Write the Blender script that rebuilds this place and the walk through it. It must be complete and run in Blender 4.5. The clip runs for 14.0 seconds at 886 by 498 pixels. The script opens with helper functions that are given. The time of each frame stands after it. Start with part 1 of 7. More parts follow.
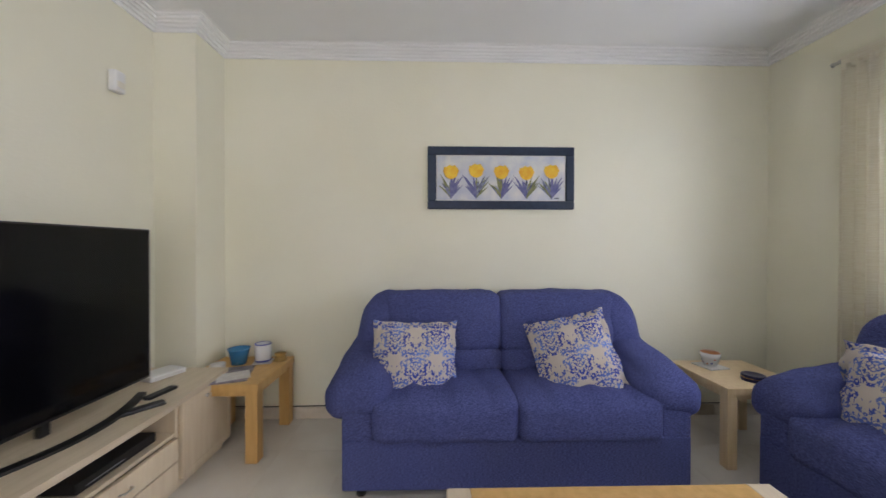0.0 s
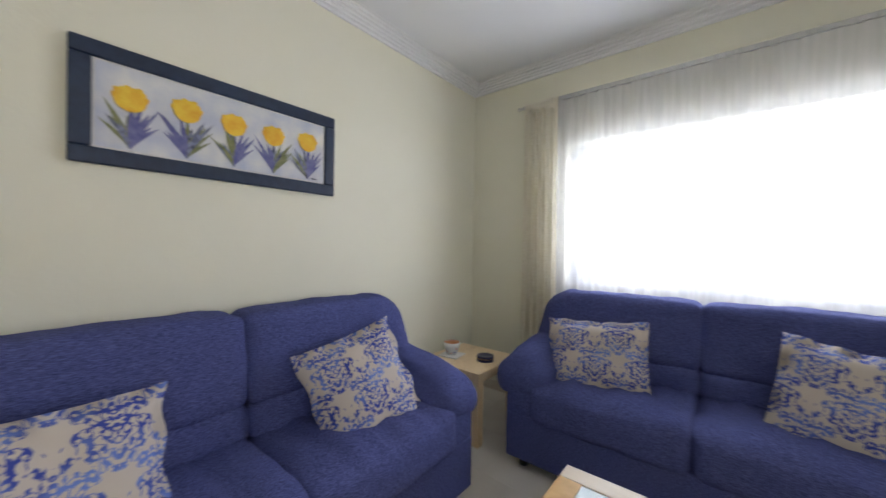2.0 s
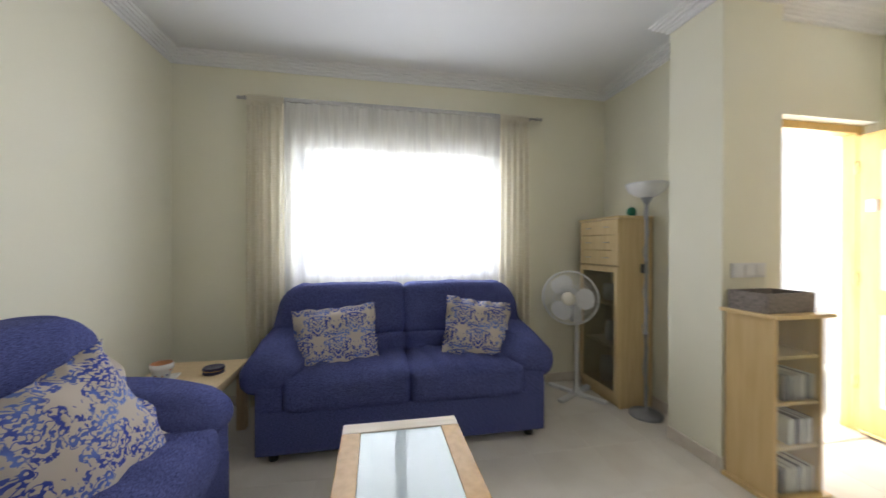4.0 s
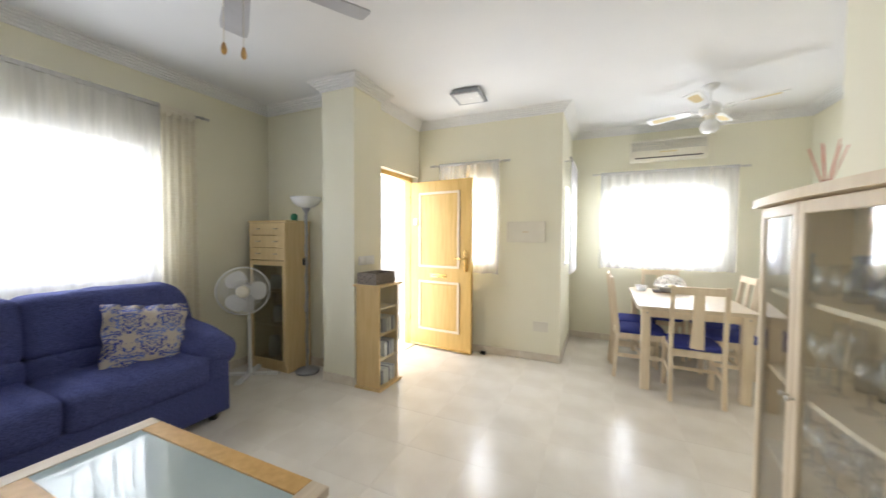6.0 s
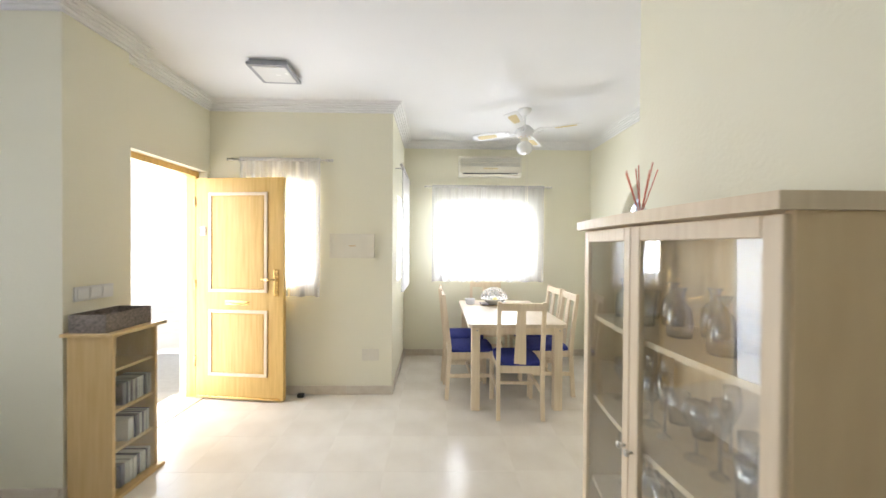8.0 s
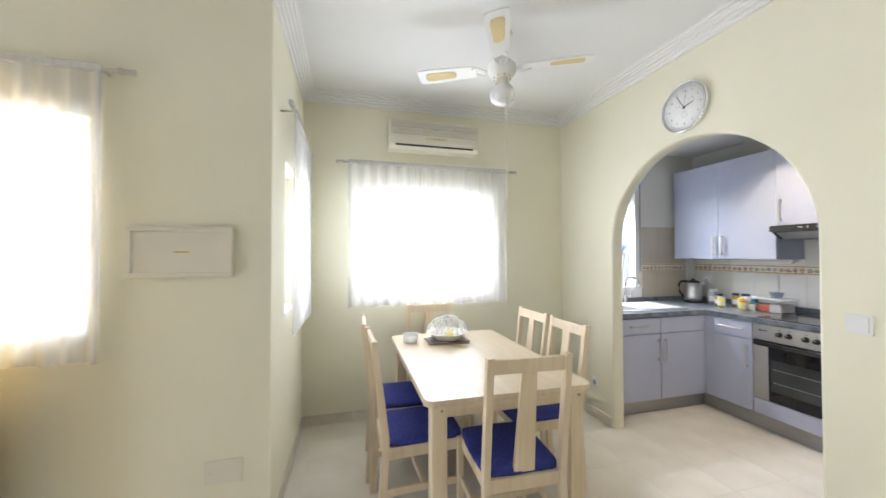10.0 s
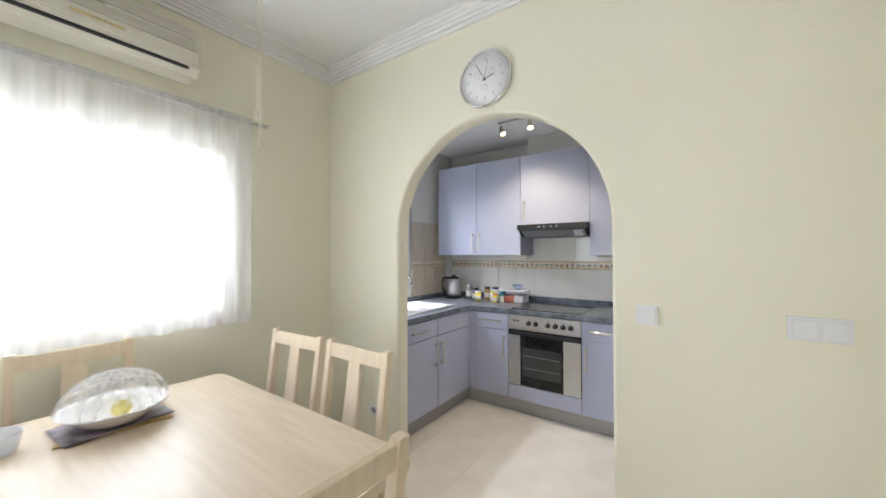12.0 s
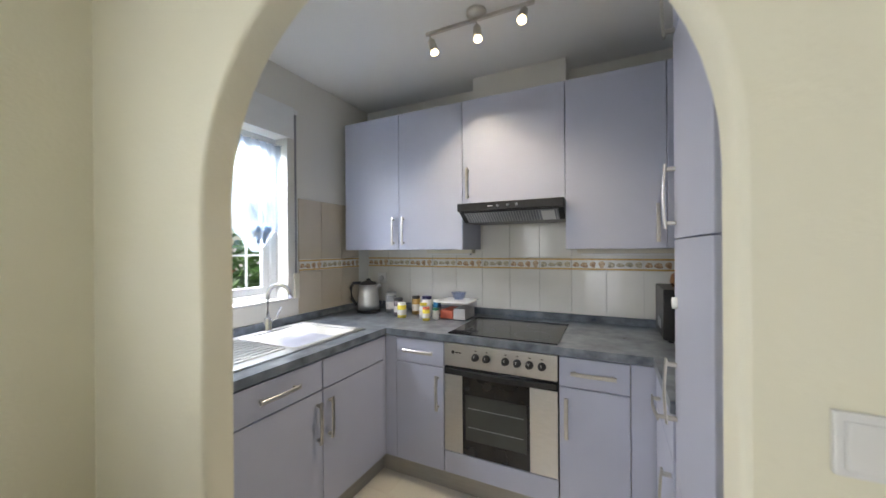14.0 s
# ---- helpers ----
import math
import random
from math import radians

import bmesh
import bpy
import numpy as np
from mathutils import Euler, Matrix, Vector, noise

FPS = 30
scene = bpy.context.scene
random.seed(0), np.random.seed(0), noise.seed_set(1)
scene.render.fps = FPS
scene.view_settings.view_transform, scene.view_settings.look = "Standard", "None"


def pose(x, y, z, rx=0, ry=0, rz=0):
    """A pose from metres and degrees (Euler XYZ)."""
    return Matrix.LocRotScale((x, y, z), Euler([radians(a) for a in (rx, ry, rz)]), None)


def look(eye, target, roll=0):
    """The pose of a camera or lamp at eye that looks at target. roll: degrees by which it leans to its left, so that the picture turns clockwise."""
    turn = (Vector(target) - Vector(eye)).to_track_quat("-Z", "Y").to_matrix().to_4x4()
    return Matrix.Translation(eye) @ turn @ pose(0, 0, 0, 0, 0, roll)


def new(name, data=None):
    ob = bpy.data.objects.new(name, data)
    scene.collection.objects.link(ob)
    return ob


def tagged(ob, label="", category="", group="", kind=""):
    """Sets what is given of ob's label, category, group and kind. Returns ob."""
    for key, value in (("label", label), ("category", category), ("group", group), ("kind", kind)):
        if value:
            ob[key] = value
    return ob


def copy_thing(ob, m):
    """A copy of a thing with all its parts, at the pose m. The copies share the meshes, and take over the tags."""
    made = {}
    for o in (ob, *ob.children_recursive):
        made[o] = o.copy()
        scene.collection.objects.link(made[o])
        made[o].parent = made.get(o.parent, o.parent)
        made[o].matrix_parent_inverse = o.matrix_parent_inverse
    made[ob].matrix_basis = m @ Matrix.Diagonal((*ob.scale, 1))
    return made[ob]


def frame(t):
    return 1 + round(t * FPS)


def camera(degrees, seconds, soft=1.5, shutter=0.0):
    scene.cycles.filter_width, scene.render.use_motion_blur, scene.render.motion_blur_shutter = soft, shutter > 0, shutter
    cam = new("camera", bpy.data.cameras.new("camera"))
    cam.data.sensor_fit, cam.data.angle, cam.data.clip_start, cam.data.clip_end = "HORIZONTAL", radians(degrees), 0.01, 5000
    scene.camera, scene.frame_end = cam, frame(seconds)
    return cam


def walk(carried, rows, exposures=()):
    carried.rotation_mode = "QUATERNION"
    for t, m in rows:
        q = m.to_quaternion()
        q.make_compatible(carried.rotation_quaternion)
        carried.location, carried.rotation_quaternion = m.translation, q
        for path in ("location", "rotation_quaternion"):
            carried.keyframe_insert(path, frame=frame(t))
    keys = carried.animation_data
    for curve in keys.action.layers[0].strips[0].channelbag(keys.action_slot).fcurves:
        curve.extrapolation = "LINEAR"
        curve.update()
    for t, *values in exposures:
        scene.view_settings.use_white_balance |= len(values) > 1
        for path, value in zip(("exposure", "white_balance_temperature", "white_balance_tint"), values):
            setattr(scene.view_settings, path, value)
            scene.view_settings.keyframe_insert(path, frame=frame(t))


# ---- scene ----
cam = camera(103.5, 14.0, shutter=0.4)
PATH = [
    (0, (2.237, 1.737, 1.276), (2.284, 3.736, 1.263), 0.1),
    (0.5, (2.157, 1.967, 1.273), (2.526, 3.933, 1.257), 0.0),
    (1, (2.112, 2.193, 1.271), (2.908, 4.028, 1.250), 0.2),
    (1.5, (2.101, 2.320, 1.256), (3.247, 3.959, 1.242), 0.5),
    (2, (2.085, 2.475, 1.262), (3.623, 3.753, 1.250), 0.9),
    (2.5, (2.106, 2.458, 1.238), (3.861, 3.418, 1.239), 1.2),
    (5, (1.512, 3.177, 1.275), (3.047, 1.895, 1.234), -0.3),
    (5.5, (1.466, 3.317, 1.300), (2.658, 1.711, 1.249), -0.1),
    (6, (1.386, 3.392, 1.342), (2.220, 1.575, 1.275), 0.3),
    (6.5, (1.318, 3.423, 1.308), (1.836, 1.492, 1.281), 0.4),
    (7, (1.355, 3.359, 1.364), (1.548, 1.368, 1.345), 0.4),
    (7.5, (1.364, 3.146, 1.412), (1.393, 1.147, 1.392), 0.4),
    (10, (1.423, 1.388, 1.391), (0.903, -0.543, 1.423), -0.1),
    (10.5, (1.412, 1.148, 1.386), (0.534, -0.649, 1.411), -0.2),
    (11, (1.317, 0.930, 1.386), (0.137, -0.685, 1.414), -0.1),
    (12, (1.079, 0.577, 1.359), (-0.561, -0.568, 1.387), -0.1),
    (12.5, (0.839, 0.458, 1.348), (-0.884, -0.556, 1.375), -0.1),
    (13, (0.567, 0.326, 1.349), (-1.200, -0.610, 1.368), -0.1),
    (13.5, (0.306, 0.201, 1.347), (-1.497, -0.666, 1.359), -0.2),
    (14, (0.007, 0.143, 1.351), (-1.793, -0.729, 1.350), -0.4),
]
EXPOSURES = [(0.0, 0.28, 6100, 15), (1.5, 0.2, 6050, 13), (2.7, 0.15, 6100, 13), (5.0, 0.18, 6300, 10), (7.5, 0.28, 6300, 11), (10.0, 0.02, 6200, 10), (12.0, -0.13, 6150, 11), (13.0, -0.12, 6150, 10), (14.0, -0.4, 6400, 9)]
walk(cam, [(t, look(eye, target, roll)) for t, eye, target, roll in PATH], EXPOSURES)
W_EAST, W_SOUTH, W_PORCH, W_SIDE, W_DOOR, W_SPOT, W_KITCHEN = 70.0, 72.0, 56.0, 20.0, 29.0, 25.0, 140.0

# ---- world and light ----
SUN_EL, SUN_AZ = 55.0, 264.0
world = bpy.data.worlds.new("sky_world")
scene.world = world
world.use_nodes = True
wn = world.node_tree
sky = wn.nodes.new("ShaderNodeTexSky")
sky.sky_type, sky.sun_disc = "NISHITA", False
sky.sun_elevation, sky.sun_rotation = radians(SUN_EL), radians(SUN_AZ)
wn.links.new(sky.outputs[0], wn.nodes["Background"].inputs[0])
wn.nodes["Background"].inputs[1].default_value = 0.15
sun_data = bpy.data.lights.new("sun", "SUN")
sun_data.energy, sun_data.angle, sun_data.color = 5.0, radians(0.5), (1.0, 0.95, 0.87)
sun = new("sun", sun_data)
az, el = radians(SUN_AZ), radians(SUN_EL)
sun.matrix_world = look((math.sin(az) * math.cos(el) * 30, math.cos(az) * math.cos(el) * 30, math.sin(el) * 30), (0, 0, 0))


def window_light(name, centre, target, w, h, watts, col=(0.92, 0.935, 1.0)):
    d = bpy.data.lights.new(name, "AREA")
    d.shape, d.size, d.size_y, d.energy, d.color = "RECTANGLE", w, h, watts, col
    new(name, d).matrix_world = look(centre, target)


# skylight entering by each window and by the open door
window_light("skylight_east", (5.06, 2.59, 1.53), (0, 2.59, 1.53), 1.78, 1.06, W_EAST)
window_light("skylight_south", (0.75, -1.92, 1.485), (0.75, 5, 1.485), 1.24, 0.93, W_SOUTH)
window_light("skylight_porch", (2.82, -0.745, 1.52), (2.82, 5, 1.52), 0.58, 0.94, W_PORCH)
window_light("skylight_side", (2.05, -1.13, 1.485), (0, -1.13, 1.485), 0.52, 0.91, W_SIDE)
window_light("skylight_door", (3.80, -0.045, 1.04), (0, -0.045, 0.95), 0.84, 2.08, W_DOOR)
window_light("skylight_kitchen", (-1.25, -1.91, 2.01), (-1.25, -0.91, 0.95), 0.58, 0.14, W_KITCHEN)


# ---- materials ----
def nodes(name):
    m = bpy.data.materials.new(name)
    m.use_nodes = True
    t = m.node_tree
    return m, t, t.nodes["Principled BSDF"]


def mat(name, a, b=None, rough=0.5, metal=0.0, scale=6.0, bump=0.0, bscale=120.0, stretch=(1, 1, 1), detail=4.0, vary=0.0, coat=0.0, spec=0.5, rvary=0.08, bdist=0.01):
    """Two colours mixed by noise, roughness varied by it too, with a fine relief; vary: change from piece to piece."""
    m, t, p = nodes(name)
    p.inputs["Metallic"].default_value, p.inputs["Coat Weight"].default_value = metal, coat
    p.inputs["Specular IOR Level"].default_value = spec
    tc = t.nodes.new("ShaderNodeTexCoord")
    mp = t.nodes.new("ShaderNodeMapping")
    mp.inputs["Scale"].default_value = stretch
    t.links.new(tc.outputs["Object"], mp.inputs[0])
    n = t.nodes.new("ShaderNodeTexNoise")
    n.inputs["Scale"].default_value, n.inputs["Detail"].default_value = scale, detail
    t.links.new(mp.outputs[0], n.inputs[0])
    r = t.nodes.new("ShaderNodeValToRGB")
    r.color_ramp.elements[0].position, r.color_ramp.elements[1].position = 0.32, 0.68
    r.color_ramp.elements[0].color, r.color_ramp.elements[1].color = (*a, 1), (*(b or a), 1)
    t.links.new(n.outputs[0], r.inputs[0])
    out = r.outputs[0]
    if vary:
        oi = t.nodes.new("ShaderNodeObjectInfo")
        mr = t.nodes.new("ShaderNodeMapRange")
        mr.inputs[3].default_value, mr.inputs[4].default_value = 1 - vary, 1 + vary
        t.links.new(oi.outputs["Random"], mr.inputs[0])
        hs = t.nodes.new("ShaderNodeHueSaturation")
        t.links.new(mr.outputs[0], hs.inputs["Value"])
        t.links.new(out, hs.inputs["Color"])
        out = hs.outputs[0]
    t.links.new(out, p.inputs["Base Color"])
    rr = t.nodes.new("ShaderNodeMapRange")
    rr.inputs[3].default_value, rr.inputs[4].default_value = max(rough - rvary, 0.02), rough + rvary
    t.links.new(n.outputs[0], rr.inputs[0])
    t.links.new(rr.outputs[0], p.inputs["Roughness"])
    if bump:
        bn = t.nodes.new("ShaderNodeTexNoise")
        bn.inputs["Scale"].default_value, bn.inputs["Detail"].default_value = bscale, 3
        t.links.new(mp.outputs[0], bn.inputs[0])
        bp = t.nodes.new("ShaderNodeBump")
        bp.inputs["Strength"].default_value, bp.inputs["Distance"].default_value = bump, bdist
        t.links.new(bn.outputs[0], bp.inputs["Height"])
        t.links.new(bp.outputs[0], p.inputs["Normal"])
    return m


def glass(name, tint=(0.96, 0.98, 0.97), gloss_rough=0.02, ior=1.45):
    """A thin pane: clear, with a reflection that Fresnel drives."""
    m, t, p = nodes(name)
    t.nodes.remove(p)
    tr, gl, mx, fr = (t.nodes.new("ShaderNode" + k) for k in ("BsdfTransparent", "BsdfGlossy", "MixShader", "LayerWeight"))
    tr.inputs[0].default_value, gl.inputs["Roughness"].default_value, fr.inputs[0].default_value = (*tint, 1), gloss_rough, 0.5
    pw, mr = t.nodes.new("ShaderNodeMath"), t.nodes.new("ShaderNodeMapRange")
    pw.operation, pw.inputs[1].default_value = "POWER", 3.0
    mr.inputs[3].default_value, mr.inputs[4].default_value = (ior - 1) * 0.09, 0.7
    t.links.new(fr.outputs["Facing"], pw.inputs[0])
    t.links.new(pw.outputs[0], mr.inputs[0])
    t.links.new(mr.outputs[0], mx.inputs[0])
    t.links.new(tr.outputs[0], mx.inputs[1])
    t.links.new(gl.outputs[0], mx.inputs[2])
    t.links.new(mx.outputs[0], t.nodes["Material Output"].inputs[0])
    return m


def sheer(name, col, clear=0.5, weave=900.0):
    """Thin woven cloth that lets light through, denser thread by thread."""
    m, t, p = nodes(name)
    t.nodes.remove(p)
    tr, tl, df, m1, m2 = (t.nodes.new("ShaderNode" + k) for k in ("BsdfTransparent", "BsdfTranslucent", "BsdfDiffuse", "MixShader", "MixShader"))
    tl.inputs[0].default_value = df.inputs[0].default_value = (*col, 1)
    tc, n, mr = (t.nodes.new("ShaderNode" + k) for k in ("TexCoord", "TexNoise", "MapRange"))
    mp = t.nodes.new("ShaderNodeMapping")
    mp.inputs["Scale"].default_value = (1, 1, 0.05)
    n.inputs["Scale"].default_value = 60
    t.links.new(tc.outputs["Object"], mp.inputs[0])
    t.links.new(mp.outputs[0], n.inputs[0])
    mr.inputs[3].default_value, mr.inputs[4].default_value = clear + 0.12, clear - 0.12
    t.links.new(n.outputs[0], mr.inputs[0])
    m1.inputs[0].default_value = 0.72
    t.links.new(tl.outputs[0], m1.inputs[1])
    t.links.new(df.outputs[0], m1.inputs[2])
    t.links.new(mr.outputs[0], m2.inputs[0])
    t.links.new(m1.outputs[0], m2.inputs[1])
    t.links.new(tr.outputs[0], m2.inputs[2])
    t.links.new(m2.outputs[0], t.nodes["Material Output"].inputs[0])
    return m


def emitter(name, col, power):
    m, t, p = nodes(name)
    p.inputs["Base Color"].default_value = (*col, 1)
    p.inputs["Emission Color"].default_value, p.inputs["Emission Strength"].default_value = (*col, 1), power
    return m


def damask(name):
    """Linen with blue medallions and scrolls: mirrored foliage in staggered ovals."""
    m, t, p = nodes(name)
    p.inputs["Roughness"].default_value, p.inputs["Specular IOR Level"].default_value = 0.9, 0.1
    N = lambda k: t.nodes.new("ShaderNode" + k)
    tc = N("TexCoord")
    sep = N("SeparateXYZ")
    t.links.new(tc.outputs["Object"], sep.inputs[0])

    def ranged(sock, a, b, lo, hi):
        r = N("MapRange")
        r.inputs[1].default_value, r.inputs[2].default_value, r.inputs[3].default_value, r.inputs[4].default_value = a, b, lo, hi
        t.links.new(sock, r.inputs[0])
        return r.outputs[0]

    def maths(op, a, b):
        n = N("Math")
        n.operation = op
        for k, v in enumerate((a, b)):
            if isinstance(v, float):
                n.inputs[k].default_value = v
            else:
                t.links.new(v, n.inputs[k])
        return n.outputs[0]

    def field(vec, scale, detail):
        n = N("TexNoise")
        n.inputs["Scale"].default_value, n.inputs["Detail"].default_value = scale, detail
        t.links.new(vec, n.inputs[0])
        return n.outputs[0]

    def lattice(dx, dz):
        """Mirrored place within a medallion: distance from its axis, height from its middle, size of the ellipse there."""
        ax = maths("PINGPONG", maths("ADD", sep.outputs[0], dx), 0.115)
        wz = maths("SUBTRACT", maths("MODULO", maths("ADD", sep.outputs[2], 3.0 + dz), 0.30), 0.15)
        ex, ez = maths("DIVIDE", ax, 0.088), maths("DIVIDE", wz, 0.125)
        return ax, wz, maths("ADD", maths("MULTIPLY", ex, ex), maths("MULTIPLY", ez, ez))

    xa, za, da = lattice(2.30, 0.15)
    xb, zb, db = lattice(2.415, 0.0)
    pick = maths("LESS_THAN", db, da)
    u = maths("ADD", xa, maths("MULTIPLY", pick, maths("SUBTRACT", xb, xa)))
    v = maths("ADD", za, maths("MULTIPLY", pick, maths("SUBTRACT", zb, za)))
    d = maths("MINIMUM", da, db)
    place = N("CombineXYZ")
    t.links.new(u, place.inputs[0])
    t.links.new(v, place.inputs[2])
    vec = place.outputs[0]
    scroll = ranged(maths("ABSOLUTE", maths("SUBTRACT", field(vec, 40, 0.3), 0.5), 0.0), 0.020, 0.040, 1.0, 0.0)
    blob = ranged(field(vec, 66, 0.8), 0.51, 0.53, 0.0, 1.0)
    env = ranged(maths("ADD", d, maths("MULTIPLY", maths("SUBTRACT", field(vec, 34, 0.0), 0.5), 1.5)), 0.70, 0.78, 1.0, 0.0)
    inked = maths("MULTIPLY", maths("MAXIMUM", scroll, blob), env)
    tone, ramp, mx = N("TexNoise"), N("ValToRGB"), N("MixRGB")
    tone.inputs["Scale"].default_value = 9
    t.links.new(tc.outputs["Object"], tone.inputs[0])
    ramp.color_ramp.elements[0].color, ramp.color_ramp.elements[1].color = (0.06, 0.085, 0.36, 1), (0.17, 0.25, 0.60, 1)
    ramp.color_ramp.elements[0].position, ramp.color_ramp.elements[1].position = 0.42, 0.62
    t.links.new(tone.outputs[0], ramp.inputs[0])
    mx.inputs[1].default_value = (0.56, 0.50, 0.43, 1)
    t.links.new(inked, mx.inputs[0])
    t.links.new(ramp.outputs[0], mx.inputs[2])
    t.links.new(mx.outputs[0], p.inputs["Base Color"])
    fine, bp = N("TexNoise"), N("Bump")
    fine.inputs["Scale"].default_value = 700
    t.links.new(tc.outputs["Object"], fine.inputs[0])
    bp.inputs["Strength"].default_value, bp.inputs["Distance"].default_value = 0.35, 0.002
    t.links.new(fine.outputs[0], bp.inputs["Height"])
    t.links.new(bp.outputs[0], p.inputs["Normal"])
    return m


M_WALL = mat("yellow_wall_paint", (0.818, 0.79, 0.625), (0.85, 0.822, 0.668), 0.75, scale=1.3, bump=0.28, bscale=70, bdist=0.004, spec=0.3)
M_WHITE_WALL = mat("white_wall_paint", (0.76, 0.75, 0.71), (0.80, 0.79, 0.75), 0.75, scale=1.3, bump=0.25, bscale=80, bdist=0.004, spec=0.3)
M_CEIL = mat("ceiling_paint", (0.80, 0.80, 0.79), (0.84, 0.84, 0.83), 0.85, scale=1.0, bump=0.12, bscale=90, bdist=0.003, spec=0.2)
M_PLASTER = mat("cornice_plaster", (0.80, 0.795, 0.77), (0.85, 0.845, 0.82), 0.7, scale=3)
M_TILE = mat("cream_marble_tile", (0.72, 0.67, 0.585), (0.81, 0.77, 0.69), 0.23, scale=3.2, detail=8, vary=0.006, rvary=0.05, spec=0.5)
M_GROUT = mat("grout", (0.69, 0.64, 0.555), (0.76, 0.715, 0.63), 0.5, scale=20)
M_SKIRT = mat("ceramic_skirting", (0.66, 0.58, 0.47), (0.75, 0.69, 0.58), 0.3, scale=9, detail=7, vary=0.05)
M_SOFA = mat("blue_chenille", (0.032, 0.037, 0.125), (0.128, 0.150, 0.37), 0.92, scale=340, stretch=(0.22, 0.9, 1.5), bump=0.6, bscale=420, bdist=0.004, spec=0.15)
M_DAMASK = damask("damask_linen")
M_PINE = mat("pine_varnish", (0.60, 0.35, 0.11), (0.70, 0.44, 0.16), 0.38, scale=5, stretch=(6, 6, 0.6), bump=0.1, bscale=60)
M_BEECH = mat("beech_veneer", (0.70, 0.52, 0.295), (0.78, 0.61, 0.375), 0.42, scale=5, stretch=(9, 9, 0.7), bump=0.06, bscale=80)
M_BEECH_X = mat("pale_beech_top", (0.64, 0.53, 0.38), (0.73, 0.62, 0.47), 0.34, scale=5, stretch=(9, 0.7, 9), bump=0.04, bscale=80)
M_VENEER = mat("figured_beech_veneer", (0.74, 0.57, 0.34), (0.83, 0.67, 0.43), 0.45, scale=3.2, stretch=(3, 3, 0.55), bump=0.05, bscale=70, detail=7)
M_TALL = mat("golden_beech_veneer", (0.62, 0.46, 0.225), (0.70, 0.54, 0.29), 0.45, scale=5, stretch=(8, 8, 0.6), bump=0.05, bscale=80)
M_PALE = mat("whitewashed_beech", (0.74, 0.61, 0.43), (0.82, 0.70, 0.52), 0.42, scale=5, stretch=(9, 9, 0.7), bump=0.05, bscale=80)
M_DOOR = mat("varnished_oak_door", (0.60, 0.385, 0.11), (0.72, 0.49, 0.175), 0.36, scale=4, stretch=(12, 12, 0.7), bump=0.08, bscale=70, detail=7)
M_BLACK = mat("black_plastic", (0.012, 0.012, 0.013), (0.02, 0.02, 0.021), 0.35, scale=40)
M_SCREEN = mat("dark_screen", (0.003, 0.003, 0.004), (0.005, 0.005, 0.006), 0.12, scale=4, rvary=0.02, spec=0.18)
M_WHITE = mat("white_plastic", (0.78, 0.78, 0.76), (0.82, 0.82, 0.80), 0.4, scale=8)
M_IVORY = mat("ivory_plastic", (0.74, 0.70, 0.58), (0.79, 0.755, 0.64), 0.42, scale=5)
M_FRAME = mat("white_aluminium", (0.80, 0.81, 0.82), (0.84, 0.85, 0.86), 0.35, scale=6)
M_STEEL = mat("brushed_steel", (0.60, 0.60, 0.60), (0.70, 0.70, 0.70), 0.34, metal=1.0, scale=30, stretch=(1, 1, 30), bump=0.05, bscale=200)
M_CHROME = mat("chrome", (0.75, 0.75, 0.76), (0.80, 0.80, 0.81), 0.12, metal=1.0, scale=10, rvary=0.04)
M_SATIN = mat("satin_nickel", (0.55, 0.53, 0.49), (0.62, 0.60, 0.56), 0.33, metal=1.0, scale=30)
M_GREY = mat("grey_painted_metal", (0.30, 0.31, 0.33), (0.37, 0.38, 0.40), 0.4, metal=0.4, scale=12)
M_RACK = mat("light_beech_foil", (0.66, 0.46, 0.20), (0.74, 0.54, 0.26), 0.4, scale=5, stretch=(8, 8, 0.6), bump=0.05, bscale=80)
M_BRASS = mat("brass", (0.70, 0.50, 0.20), (0.78, 0.58, 0.27), 0.25, metal=1.0, scale=12)
M_LAV = mat("lavender_grey_laminate", (0.44, 0.465, 0.58), (0.475, 0.50, 0.615), 0.38, scale=2.0, bump=0.03, bscale=300)
M_PLINTH = mat("grey_aluminium_plinth", (0.36, 0.35, 0.33), (0.42, 0.41, 0.39), 0.4, metal=0.5, scale=10, stretch=(1, 1, 20))
M_STONE = mat("blue_grey_worktop", (0.075, 0.090, 0.115), (0.24, 0.27, 0.31), 0.30, scale=13, detail=9, rvary=0.05)
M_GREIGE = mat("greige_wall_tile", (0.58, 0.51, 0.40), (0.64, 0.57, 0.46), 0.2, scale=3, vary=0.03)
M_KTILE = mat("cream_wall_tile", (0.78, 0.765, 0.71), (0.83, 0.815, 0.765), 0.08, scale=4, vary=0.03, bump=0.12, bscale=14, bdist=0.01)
M_ENAMEL = mat("white_enamel", (0.78, 0.77, 0.74), (0.82, 0.81, 0.78), 0.22, scale=6)
M_HOB = mat("black_ceramic_glass", (0.010, 0.010, 0.012), (0.016, 0.016, 0.018), 0.07, scale=10, rvary=0.02)
M_OVENGLASS = mat("dim_oven_glass", (0.045, 0.05, 0.047), (0.065, 0.07, 0.066), 0.10, scale=5, rvary=0.02)
M_GLASS = glass("clear_glass")
M_GLASSWARE = glass("thin_glassware", (0.97, 0.975, 0.985), 0.22, 4.2)
M_BLUEGLASS = glass("blue_glass", (0.76, 0.82, 0.97), 0.15, 3.2)
M_SMOKE = glass("smoked_glass", (0.74, 0.75, 0.68), 0.18, 2.4)
